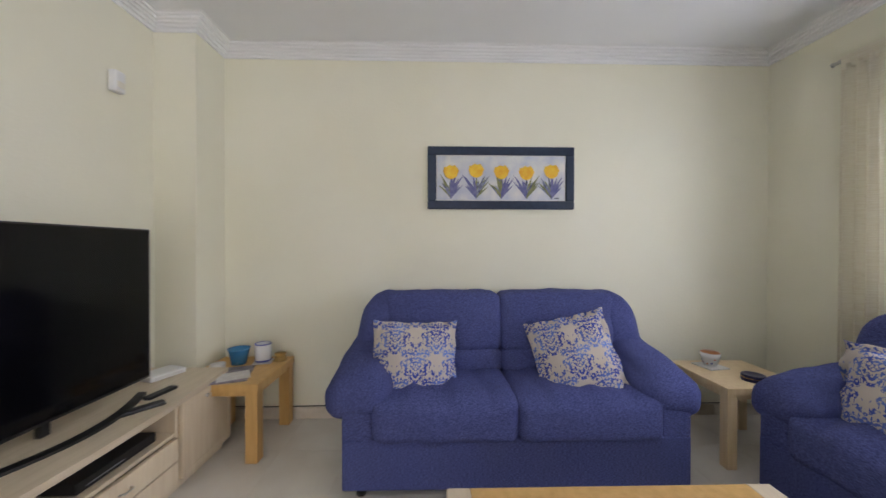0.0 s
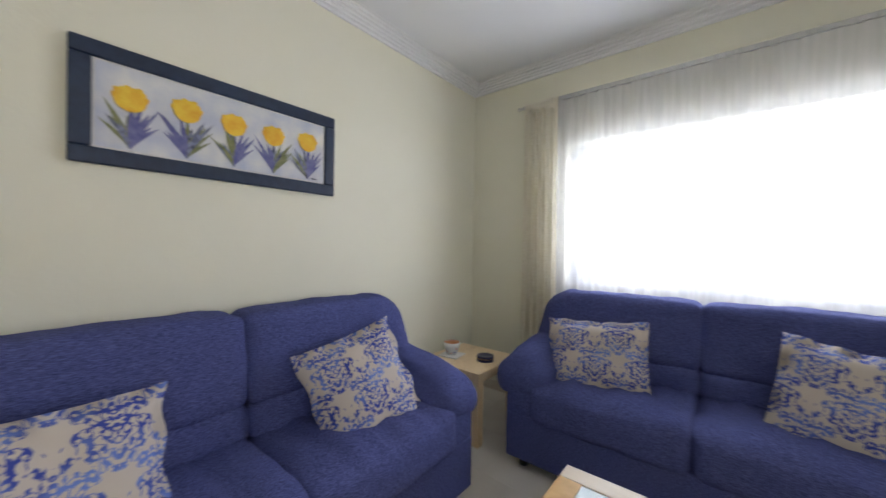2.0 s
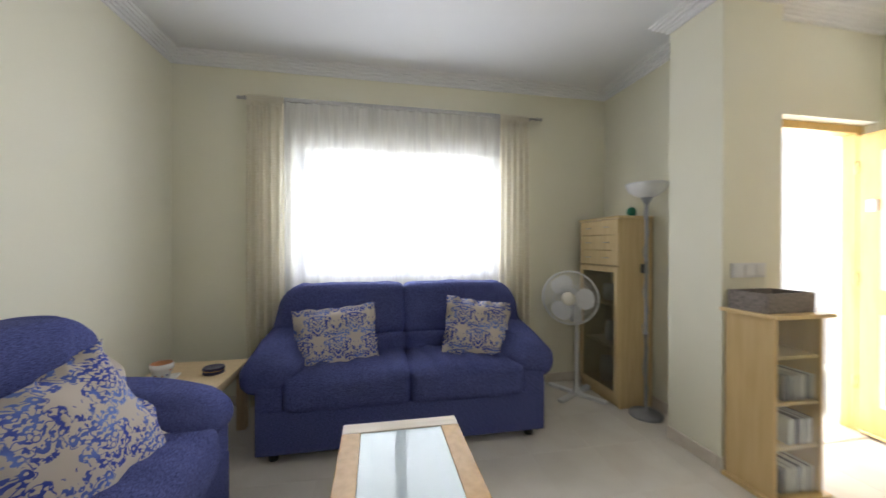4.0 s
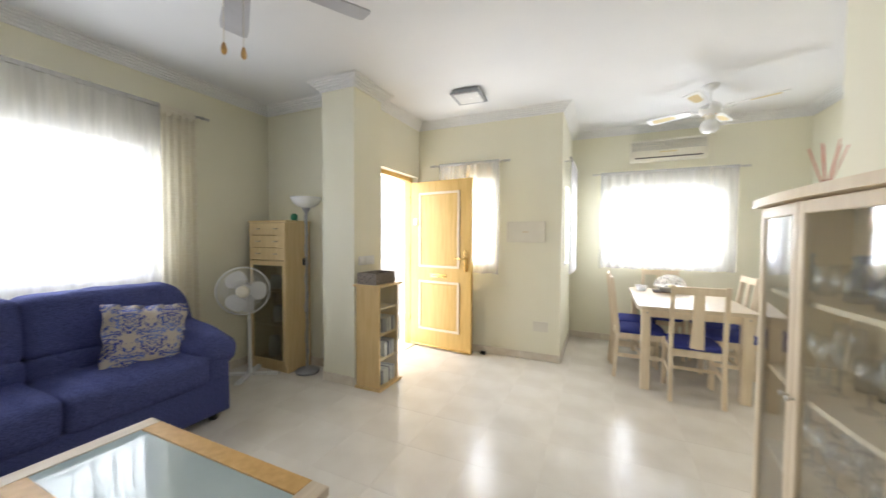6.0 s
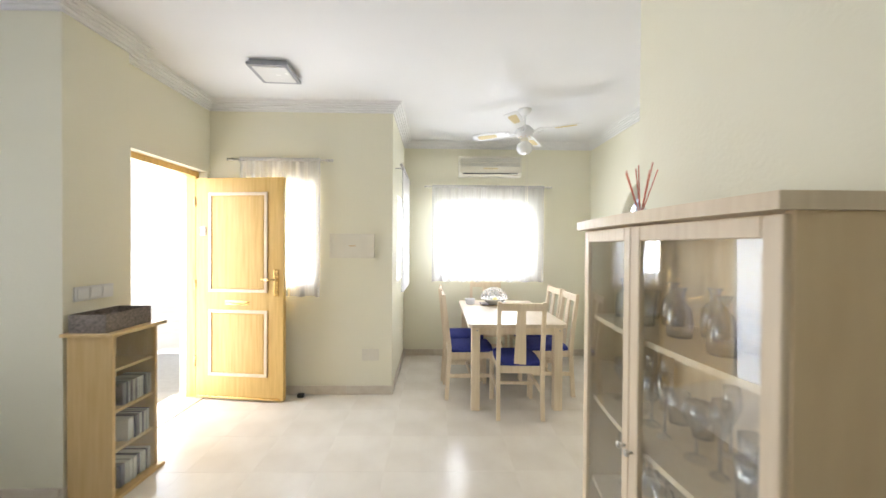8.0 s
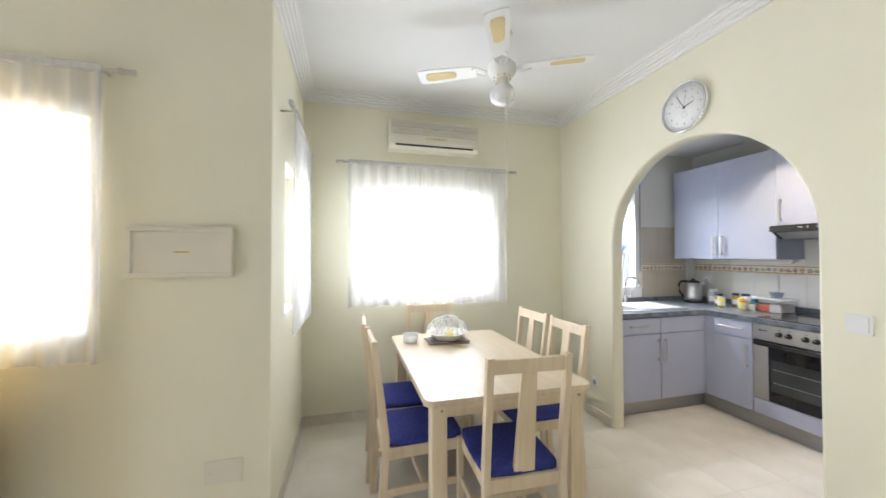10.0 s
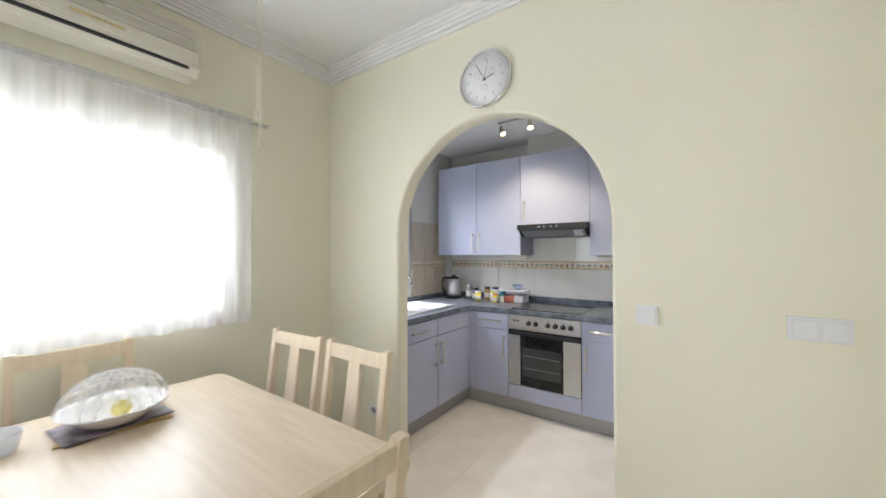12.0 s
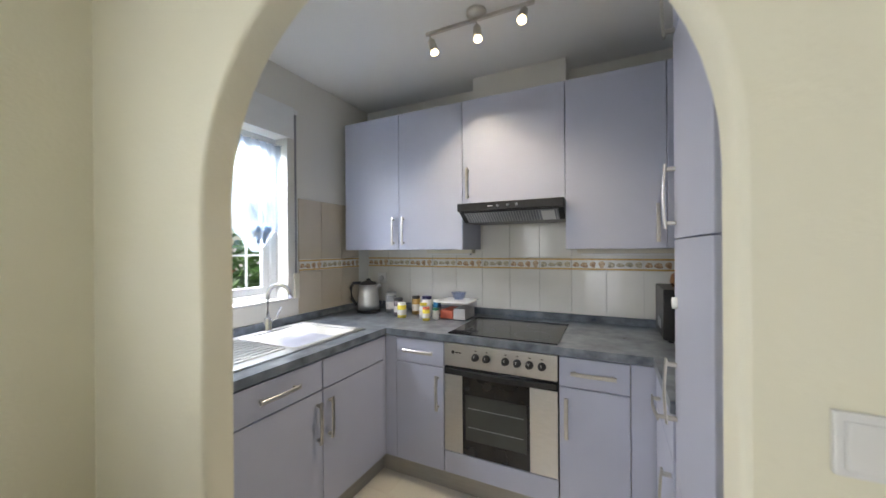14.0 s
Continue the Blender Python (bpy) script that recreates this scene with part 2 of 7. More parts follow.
M_FROST = mat("frosted_table_glass", (0.40, 0.48, 0.48), (0.45, 0.53, 0.53), 0.04, scale=3, rvary=0.02)
M_SHEER = sheer("white_voile", (0.86, 0.86, 0.88), 0.50)
M_SHEER_BLUE = sheer("blue_white_voile", (0.62, 0.72, 0.85), 0.40)


def thin_cloth(m, share):
    """Lets a share of the light through an otherwise opaque cloth material."""
    t = m.node_tree
    p, out = t.nodes["Principled BSDF"], t.nodes["Material Output"]
    tl, mx = t.nodes.new("ShaderNodeBsdfTranslucent"), t.nodes.new("ShaderNodeMixShader")
    t.links.new(p.inputs["Base Color"].links[0].from_socket, tl.inputs[0])
    mx.inputs[0].default_value = share
    t.links.new(p.outputs[0], mx.inputs[1])
    t.links.new(tl.outputs[0], mx.inputs[2])
    t.links.new(mx.outputs[0], out.inputs[0])
    return m


M_DRAPE = thin_cloth(mat("cream_slub_drape", (0.80, 0.745, 0.60), (0.88, 0.84, 0.72), 0.9, scale=70, stretch=(0.15, 0.15, 2.5), bump=0.7, bscale=60, bdist=0.006, spec=0.1), 0.4)
M_NAVY = mat("navy_frame_paint", (0.012, 0.024, 0.055), (0.020, 0.036, 0.075), 0.45, scale=30, bump=0.1)
M_CANVAS = mat("painted_canvas", (0.50, 0.53, 0.64), (0.80, 0.78, 0.72), 0.8, scale=7, detail=6, bump=0.2, bscale=300)
M_TULIP = mat("yellow_oil_paint", (0.82, 0.42, 0.02), (0.90, 0.62, 0.05), 0.6, scale=26, bump=0.3)
M_LEAF_A = mat("violet_oil_paint", (0.10, 0.10, 0.28), (0.22, 0.22, 0.40), 0.6, scale=30)
M_LEAF_B = mat("olive_oil_paint", (0.16, 0.18, 0.07), (0.30, 0.30, 0.14), 0.6, scale=30)
M_LEAF_C = mat("slate_oil_paint", (0.05, 0.05, 0.09), (0.30, 0.33, 0.46), 0.6, scale=40)
M_SEAT = mat("blue_seat_velvet", (0.035, 0.045, 0.22), (0.055, 0.07, 0.30), 0.85, scale=50, bump=0.4, bscale=300, bdist=0.003, spec=0.2)
M_CANE = mat("cane_webbing", (0.60, 0.48, 0.22), (0.80, 0.68, 0.38), 0.6, scale=160, bump=0.5, bscale=260)
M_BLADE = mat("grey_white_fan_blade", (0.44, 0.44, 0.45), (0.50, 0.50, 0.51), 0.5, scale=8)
M_DIAL = mat("white_clock_dial", (0.88, 0.88, 0.88), (0.91, 0.91, 0.91), 0.4, scale=6)
M_OPAL = mat("opal_glass", (0.82, 0.82, 0.80), (0.86, 0.86, 0.84), 0.25, scale=5)
M_BASKET = mat("grey_woven_box", (0.17, 0.14, 0.12), (0.33, 0.28, 0.24), 0.8, scale=70, bump=0.6, bscale=160)
M_BLUEPOT = mat("blue_glazed_pot", (0.03, 0.19, 0.40), (0.05, 0.24, 0.46), 0.25, scale=8)
M_CERAMIC = mat("white_glazed_ceramic", (0.80, 0.80, 0.79), (0.85, 0.85, 0.84), 0.25, scale=8)
M_BLUELINE = mat("cobalt_glaze", (0.04, 0.06, 0.30), (0.07, 0.10, 0.38), 0.3, scale=30)
M_TERRA = mat("terracotta", (0.52, 0.22, 0.09), (0.60, 0.28, 0.13), 0.7, scale=14)
M_OCHRE = mat("ochre_jar", (0.34, 0.21, 0.05), (0.45, 0.29, 0.09), 0.35, scale=30)
M_DKBLUE = mat("dark_blue_tin", (0.012, 0.012, 0.06), (0.02, 0.02, 0.09), 0.3, scale=20)
M_PAPER = mat("printed_paper", (0.62, 0.60, 0.58), (0.75, 0.73, 0.70), 0.6, scale=30)
M_PAPER_B = mat("dark_magazine_cover", (0.10, 0.09, 0.10), (0.34, 0.30, 0.36), 0.4, scale=22, detail=6)
M_RED = mat("red_reed", (0.62, 0.13, 0.07), (0.70, 0.18, 0.10), 0.6, scale=40)
M_GREEN = mat("green_plastic", (0.02, 0.20, 0.11), (0.03, 0.26, 0.15), 0.35, scale=20)
M_YELLOW = mat("yellow_fruit", (0.80, 0.66, 0.06), (0.86, 0.74, 0.12), 0.5, scale=20)
M_WICKER = mat("white_wicker", (0.80, 0.78, 0.74), (0.86, 0.84, 0.80), 0.6, scale=60, bump=0.4)
M_MESH = sheer("mesh_cover", (0.86, 0.86, 0.86), 0.72)
M_LEAF = mat("bush_leaf", (0.05, 0.14, 0.02), (0.12, 0.26, 0.04), 0.5, scale=6, vary=0.2)
M_FLOWER = mat("red_blossom", (0.65, 0.05, 0.04), (0.75, 0.10, 0.06), 0.5, scale=20)
M_GROUND = mat("pale_paving", (0.42, 0.39, 0.34), (0.52, 0.48, 0.43), 0.8, scale=2, bump=0.2, bscale=30)
M_RENDER = mat("white_render", (0.72, 0.70, 0.66), (0.78, 0.76, 0.72), 0.85, scale=2, bump=0.3, bscale=60)
M_IRON = mat("white_ironwork", (0.74, 0.74, 0.72), (0.80, 0.80, 0.78), 0.4, scale=20)
M_SPOTLAMP = emitter("lit_spot_lens", (1.0, 0.72, 0.38), 9.0)
M_FOOD_A = mat("food_tile_brown", (0.26, 0.12, 0.05), (0.78, 0.62, 0.40), 0.3, scale=55, detail=3)
M_FOOD_B = mat("food_tile_olive", (0.22, 0.20, 0.14), (0.74, 0.66, 0.46), 0.3, scale=55, detail=3)
M_GOLDTRIM = mat("ochre_border_line", (0.58, 0.38, 0.12), (0.66, 0.46, 0.18), 0.3, scale=40)


# ---- mesh helpers ----
def box(bm, x0, x1, y0, y1, z0, z1, bevel=0.0, seg=2):
    r = bmesh.ops.create_cube(bm, size=1.0, matrix=Matrix.Translation(((x0 + x1) / 2, (y0 + y1) / 2, (z0 + z1) / 2)) @ Matrix.Diagonal((abs(x1 - x0), abs(y1 - y0), abs(z1 - z0), 1)))
    if bevel:
        es = {e for v in r["verts"] for e in v.link_edges}
        bmesh.ops.bevel(bm, geom=list(es), offset=bevel, segments=seg, affect="EDGES", profile=0.6)
    return bm


def boxed(x0, x1, y0, y1, z0, z1, bevel=0.0, seg=2):
    return box(bmesh.new(), x0, x1, y0, y1, z0, z1, bevel, seg)


def lathe(bm, rings, n=24, cx=0.0, cy=0.0):
    """A turned shape from (radius, height) rings; the ends close at radius 0."""
    rows = []
    for r, z in rings:
        if r <= 1e-6:
            rows.append([bm.verts.new((cx, cy, z))])
        else:
            rows.append([bm.verts.new((cx + r * math.cos(2 * math.pi * i / n), cy + r * math.sin(2 * math.pi * i / n), z)) for i in range(n)])
    for a, b in zip(rows, rows[1:]):
        for i in range(n):
            j = (i + 1) % n
            if len(a) == 1 and len(b) > 1:
                f = bm.faces.new((a[0], b[j], b[i]))
            elif len(b) == 1 and len(a) > 1:
                f = bm.faces.new((a[i], a[j], b[0]))
            elif len(a) > 1:
                f = bm.faces.new((a[i], a[j], b[j], b[i]))
            f.smooth = True
    return bm


def tube(bm, pts, r, n=8):
    """A round bar along a line of points, capped."""
    pts = [Vector(p) for p in pts]
    rings = []
    for i, p in enumerate(pts):
        d = (pts[min(i + 1, len(pts) - 1)] - pts[max(i - 1, 0)]).normalized()
        u = d.cross(Vector((0, 0, 1)))
        if u.length < 1e-3:
            u = d.cross(Vector((0, 1, 0)))
        u.normalize()
        w = d.cross(u)
        rings.append([bm.verts.new(p + (u * math.cos(2 * math.pi * k / n) + w * math.sin(2 * math.pi * k / n)) * r) for k in range(n)])
    for a, b in zip(rings, rings[1:]):
        for k in range(n):
            f = bm.faces.new((a[k], a[(k + 1) % n], b[(k + 1) % n], b[k]))
            f.smooth = True
    bm.faces.new(list(reversed(rings[0])))
    bm.faces.new(rings[-1])
    return bm


def prism(bm, outline, z0, z1):
    """An upright slab on a flat outline of (x, y) points, counter-clockwise."""
    a = [bm.verts.new((x, y, z0)) for x, y in outline]
    b = [bm.verts.new((x, y, z1)) for x, y in outline]
    n = len(outline)
    for i in range(n):
        bm.faces.new((a[i], a[(i + 1) % n], b[(i + 1) % n], b[i]))
    bm.faces.new(list(reversed(a)))
    bm.faces.new(b)
    return bm


def puff(bm, c, s, r, cuts=9, bulge=0.0, ripple=0.0, seed=0.0, shape=None):
    """A stuffed block: half sizes s about c, edges rounded by r, faces swollen by bulge."""
    g = bmesh.new()
    bmesh.ops.create_cube(g, size=2.0)
    bmesh.ops.subdivide_edges(g, edges=g.edges[:], cuts=cuts, use_grid_fill=True)
    s = Vector(s)
    for v in g.verts:
        q = v.co.copy()
        p = Vector((q.x * s.x, q.y * s.y, q.z * s.z))
        core = Vector([max(-(s[i] - r), min(s[i] - r, p[i])) for i in range(3)])
        d = p - core
        nrm = d.normalized() if d.length > 1e-6 else Vector((0, 0, 0))
        p = core + nrm * r if d.length > 1e-6 else p
        k = [(1 - q[(i + 1) % 3] ** 2) * (1 - q[(i + 2) % 3] ** 2) for i in range(3)]
        for i in range(3):
            p[i] += math.copysign(bulge * k[i] * abs(q[i]) ** 3, q[i])
        if ripple:
            p += nrm * ripple * noise.noise(Vector((p.x * 9 + seed, p.y * 9, p.z * 9)))
        v.co = (shape(p) if shape else p) + Vector(c)
    for f in g.faces:
        f.smooth = True
    tmp = bpy.data.meshes.new("tmp")
    g.to_mesh(tmp)
    g.free()
    bm.from_mesh(tmp)
    bpy.data.meshes.remove(tmp)
    return bm


def mesh_of(name, bm, material):
    me = bpy.data.meshes.new(name)
    bmesh.ops.recalc_face_normals(bm, faces=bm.faces[:])
    bm.to_mesh(me)
    bm.free()
    me.materials.append(material)
    return me


def part(name, bm, material, parent, label=""):
    ob = new(name, mesh_of(name, bm, material))
    ob.parent = parent
    return tagged(ob, label)


def thing(name, at, label, category, group="", turn=0.0, kind=""):
    ob = new(name)
    ob.matrix_basis = pose(*at, 0, 0, turn)
    return tagged(ob, label, category, group, kind)


def solid(name, bm, material, at, label, category, group="", turn=0.0, kind=""):
    ob = new(name, mesh_of(name, bm, material))
    ob.matrix_basis = pose(*at, 0, 0, turn)
    return tagged(ob, label, category, group, kind)


def pane(name, bm, material, parent, label=""):
    ob = part(name, bm, material, parent, label)
    ob.visible_shadow = False
    return ob


# ---- large structure ----
CEIL, KCEIL, CORN = 2.74, 2.49, 2.655
ROOM = [(4.78, 4.35), (0.69, 4.35), (0.69, 4.04), (0.42, 4.04), (0.42, 1.20), (-0.62, 1.20), (-0.62, -1.66), (1.79, -1.66), (1.79, -0.484),
        (3.50, -0.484), (3.50, 0.50), (3.39, 0.50), (3.39, 0.91), (3.755, 0.91), (3.755, 0.652), (4.78, 0.652)]


def wall(name, along, face, out, a0, a1, openings=(), top=CEIL + 0.2, material=M_WALL):
    """A wall along 'x' or 'y' whose room side lies at face; out: its thickness with sign. openings: (from, to, sill, head)."""
    bm = bmesh.new()
    cuts = sorted({a0, a1, *[v for o in openings for v in o[:2]]})
    for s, e in zip(cuts, cuts[1:]):
        spans, z = [], 0.0
        for o in sorted((o for o in openings if o[0] <= s + 1e-6 and o[1] >= e - 1e-6), key=lambda o: o[2]):
            spans.append((z, o[2]))
            z = o[3]
        spans.append((z, top))
        for b, t in spans:
            if t - b > 1e-4:
                lo, hi = sorted((face, face + out))
                if along == "x":
                    box(bm, s, e, lo, hi, b, t)
                else:
                    box(bm, lo, hi, s, e, b, t)
    bmesh.ops.remove_doubles(bm, verts=bm.verts[:], dist=1e-4)
    return solid(name, bm, material, (0, 0, 0), "pale yellow plastered wall with fine texture" if material is M_WALL else "white plastered wall", "wall", kind="structure")


WIN_E, WIN_S, WIN_P, WIN_SIDE, DOOR = (1.70, 3.48, 1.0, 2.06), (0.13, 1.37, 1.02, 1.95), (2.52, 3.12, 1.04, 2.0), (-1.40, -0.86, 1.02, 1.95), (-0.45, 0.36, 0.0, 2.08)
wall("wall_north", "x", 4.35, 0.25, 0.20, 5.05)
wall("wall_east", "y", 4.78, 0.27, 0.40, 4.35, [WIN_E])
wall("wall_nook", "x", 0.652, -0.25, 3.76, 4.78)
wall("wall_door", "y", 3.50, 0.25, -0.484, 0.50, [DOOR])
wall("wall_porch", "x", -0.484, -0.25, 1.79, 3.75, [WIN_P])
wall("wall_side", "y", 1.79, 0.25, -1.91, -0.734, [WIN_SIDE])
wall("wall_south", "x", -1.66, -0.25, -0.705, 1.79, [WIN_S])
wall("wall_west_living", "y", 0.42, -0.22, 1.35, 4.35)
wall("wall_return", "x", 1.20, 0.15, -0.77, 0.42)
solid("wall_pillar", boxed(3.39, 3.755, 0.50, 0.91, 0, CEIL), M_WALL, (0, 0, 0), "yellow plastered square pillar by the door", "wall", kind="structure")
solid("wall_pier", boxed(0.42, 0.69, 4.04, 4.35, 0, CEIL), M_WALL, (0, 0, 0), "yellow plastered pier in the corner", "wall", kind="structure")


def arch_wall():
    """The wall between dining area and kitchen, pierced by a round-headed opening with softened edges."""
    x0, x1, ya, yb, spring, r, e = -0.62, -0.72, -0.965, 0.305, 1.485, 0.635, 0.013
    yc = (ya + yb) / 2
    bm = bmesh.new()
    def line(grow):
        pts = [(ya - grow, 0.0)]
        for i in range(33):
            a = math.pi - math.pi * i / 32
            pts.append((yc + (r + grow) * math.cos(a), spring + (r + grow) * math.sin(a)))
        return pts + [(yb + grow, 0.0)]
    rows = [(x0, e), (x0 - e * 0.3, e * 0.3), (x0 - e, 0.0), (x1 + e, 0.0), (x1 + e * 0.3, e * 0.3), (x1, e)]
    rings = [[bm.verts.new((x, y, z)) for y, z in line(g)] for x, g in rows]
    for a, b in zip(rings, rings[1:]):
        for i in range(len(a) - 1):
            f = bm.faces.new((a[i], a[i + 1], b[i + 1], b[i]))
            f.smooth = True
    for ring, x in ((rings[0], x0), (rings[-1], x1)):
        top = CEIL + 0.2
        outer = []
        for i, v in enumerate(ring):
            outer.append(bm.verts.new((x, v.co.y, top)))
        for i in range(1, len(ring) - 2):
            bm.faces.new((ring[i], ring[i + 1], outer[i + 1], outer[i]))
        for edge, yo in ((ring[0], -1.66), (ring[-1], 1.35)):
            p, q = (bm.verts.new((x, yo, 0)), bm.verts.new((x, yo, top)))
            t = bm.verts.new((x, edge.co.y, top))
            bm.faces.new((edge, t, q, p))
    bmesh.ops.remove_doubles(bm, verts=bm.verts[:], dist=1e-4)
    return solid("wall_arch", bm, M_WALL, (0, 0, 0), "yellow plastered wall with a round-headed arch", "wall", kind="structure")


arch_wall()
wall("wall_kitchen_back", "y", -2.36, -0.2, -1.95, 1.15, material=M_WHITE_WALL)
WIN_K = (-1.55, -0.95, 1.03, 2.06)
wall("wall_kitchen_south", "x", -1.70, -0.25, -2.36, -0.715, [WIN_K], material=M_WHITE_WALL)
wall("wall_kitchen_north", "x", 0.95, 0.2, -2.36, -0.715, material=M_WHITE_WALL)
solid("ceiling", boxed(-0.70, 5.05, -1.91, 4.60, CEIL, CEIL + 0.2), M_CEIL, (0, 0, 0), "smooth white painted ceiling", "ceiling", kind="structure")
solid("ceiling_kitchen", boxed(-2.56, -0.722, -1.95, 1.15, KCEIL, KCEIL + 0.2), M_CEIL, (0, 0, 0), "lower white kitchen ceiling", "ceiling", kind="structure")
solid("floor", boxed(-2.56, 5.05, -1.95, 4.60, -0.12, -0.0009), M_GROUT, (0, 0, 0), "cream marble-look glossy ceramic tile floor", "floor", kind="structure")
FLOOR = bpy.data.objects["floor"]


def offset_ring(poly, d):
    """A closed counter-clockwise outline moved inwards by d."""
    out, n = [], len(poly)
    for i in range(n):
        p, q, s = Vector(poly[i - 1]), Vector(poly[i]), Vector(poly[(i + 1) % n])
        a, b = (q - p).normalized(), (s - q).normalized()
        out.append(q + Vector((-a.y, a.x)) * d + Vector((-b.y, b.x)) * d)
    return out


def cornice():
    prof = [(0.0, CORN), (0.014, CORN)]
    for k in range(5):
        d, z = 0.014 + k * 0.018, CORN + 0.004 + k * 0.0155
        prof += [(d, z + 0.010), (d + 0.006, z + 0.0155), (d + 0.018, z + 0.0155)]
    prof += [(0.104, CEIL - 0.001)]
    bm = bmesh.new()
    rings = [[bm.verts.new((p.x, p.y, z)) for p in offset_ring(ROOM, d)] for d, z in prof]
    n = len(ROOM)
    for a, b in zip(rings, rings[1:]):
        for i in range(n):
            bm.faces.new((a[i], a[(i + 1) % n], b[(i + 1) % n], b[i]))
    solid("trim_cornice", bm, M_PLASTER, (0, 0, 0), "white stepped plaster cornice round the ceiling", "cornice", kind="structure")


cornice()


def skirting(name, x0, y0, x1, y1, nx, ny):
    """A ceramic skirting along one wall; nx, ny point into the room. Its tiles are pieces."""
    run = Vector((x1 - x0, y1 - y0))
    L, d = run.length, run.normalized()
    base = solid(name, boxed(min(x0, x1, x0 + nx * 0.006, x1 + nx * 0.006), max(x0, x1, x0 + nx * 0.006, x1 + nx * 0.006), min(y0, y1, y0 + ny * 0.006, y1 + ny * 0.006), max(y0, y1, y0 + ny * 0.006, y1 + ny * 0.006), 0.0, 0.078), M_GROUT, (0, 0, 0), "cream ceramic tile skirting", "skirting", kind="structure")
    k = max(1, round(L / 0.41))
    me = mesh_of("skirting_tile", boxed(-L / k / 2 + 0.0015, L / k / 2 - 0.0015, 0.0, 0.012, 0.0, 0.082, 0.003, 1), M_SKIRT)
    ang = math.degrees(math.atan2(d.y, d.x))
    flip = 0 if Vector((-d.y, d.x)).dot(Vector((nx, ny))) > 0 else 180
    for i in range(k):
        c = Vector((x0, y0)) + d * (i + 0.5) * L / k
        ob = new("skirting_tile", me)
        ob.parent = base
        ob.matrix_basis = pose(c.x, c.y, 0, 0, 0, ang + flip)


def grid_tiles(name, parent, me, cells):
    for m in cells:
        ob = new(name, me)
        ob.parent = parent
        ob.matrix_basis = m


def window(name, along, face, out, o, panes=2, handle_at=None, label="white aluminium sliding window with iron grille outside"):
    """A framed window set into an opening o=(a0, a1, z0, z1) of a wall along x or y; out: sign of the outside."""
    a0, a1, z0, z1 = o
    w, h = a1 - a0, z1 - z0
    turn = {("x", -1): 180, ("x", 1): 0, ("y", 1): -90, ("y", -1): 90}[(along, out)]
    c = (a0 + a1) / 2
    at = (c, face + out * 0.13, z0) if along == "x" else (face + out * 0.13, c, z0)
    th = thing(name, at, label, "window", turn=turn, kind="structure")
    f = 0.045
    bm = bmesh.new()
    box(bm, -w / 2, -w / 2 + f, -0.03, 0.04, 0, h, 0.003, 1)
    box(bm, w / 2 - f, w / 2, -0.03, 0.04, 0, h, 0.003, 1)
    box(bm, -w / 2 + f, w / 2 - f, -0.03, 0.04, 0, f, 0.003, 1)
    box(bm, -w / 2 + f, w / 2 - f, -0.03, 0.04, h - f, h, 0.003, 1)
    part("window_frame", bm, M_FRAME, th)
    iw = (w - 2 * f) / panes
    for i in range(panes):
        x = -w / 2 + f + i * iw
        dy = 0.012 * (i % 2)
        bm = bmesh.new()
        g = 0.05
        box(bm, x, x + g, -0.02 + dy, 0.01 + dy, f, h - f, 0.003, 1)
        box(bm, x + iw - g, x + iw, -0.02 + dy, 0.01 + dy, f, h - f, 0.003, 1)
        box(bm, x + g, x + iw - g, -0.02 + dy, 0.01 + dy, f, f + g, 0.003, 1)
        box(bm, x + g, x + iw - g, -0.02 + dy, 0.01 + dy, h - f - g, h - f, 0.003, 1)
        sash = part("sash", bm, M_FRAME, th)
        pane("pane", boxed(x + g - 0.004, x + iw - g + 0.004, -0.007 + dy, -0.003 + dy, f + g - 0.004, h - f - g + 0.004), M_GLASS, sash)
    sill = boxed(-w / 2, w / 2, -0.128, -0.031, -0.002, 0.016, 0.004, 1)
    part("window_sill", sill, M_CERAMIC, th)
    if handle_at is not None:
        bm = boxed(handle_at - 0.014, handle_at + 0.014, -0.045, -0.021, h * 0.42, h * 0.42 + 0.11, 0.005)
        box(bm, handle_at - 0.011, handle_at + 0.011, -0.075, -0.055, h * 0.42 - 0.06, h * 0.42 + 0.05, 0.006)
        box(bm, handle_at - 0.009, handle_at + 0.009, -0.06, -0.04, h * 0.42 + 0.03, h * 0.42 + 0.05)
        part("window_handle", bm, M_FRAME, th)
    gr = part("grille", grille_frame(w, h), M_IRON, th, "white wrought-iron security grille")
    n = max(3, round(w / 0.13))
    bar = mesh_of("bar", boxed(-0.006, 0.006, 0.094, 0.106, 0.03, h - 0.03), M_IRON)
    for i in range(1, n):
        ob = new("bar", bar)
        ob.parent = gr
        ob.matrix_basis = pose(-w / 2 + w * i / n, 0, 0)
    for cx in ((0,) if w < 0.9 else (-w * 0.3, 0, w * 0.3)):
        bm = bmesh.new()
        for sx in (-1, 1):
            for sz in (-1, 1):
                pts = [(cx + sx * (0.012 + 0.05 * math.sin(t) * (1 - t / 9)), 0.1, h * 0.5 + sz * (0.02 + 0.05 * (1 - math.cos(t)) * (1 - t / 9))) for t in [i * 0.5 for i in range(11)]]
                tube(bm, pts, 0.006, 6)
        part("scroll", bm, M_IRON, gr)
    return th


def grille_frame(w, h):
    bm = bmesh.new()
    for z in (0.03, h * 0.28, h * 0.72, h - 0.03):
        box(bm, -w / 2, w / 2, 0.092, 0.108, z - 0.006, z + 0.006)
    return bm


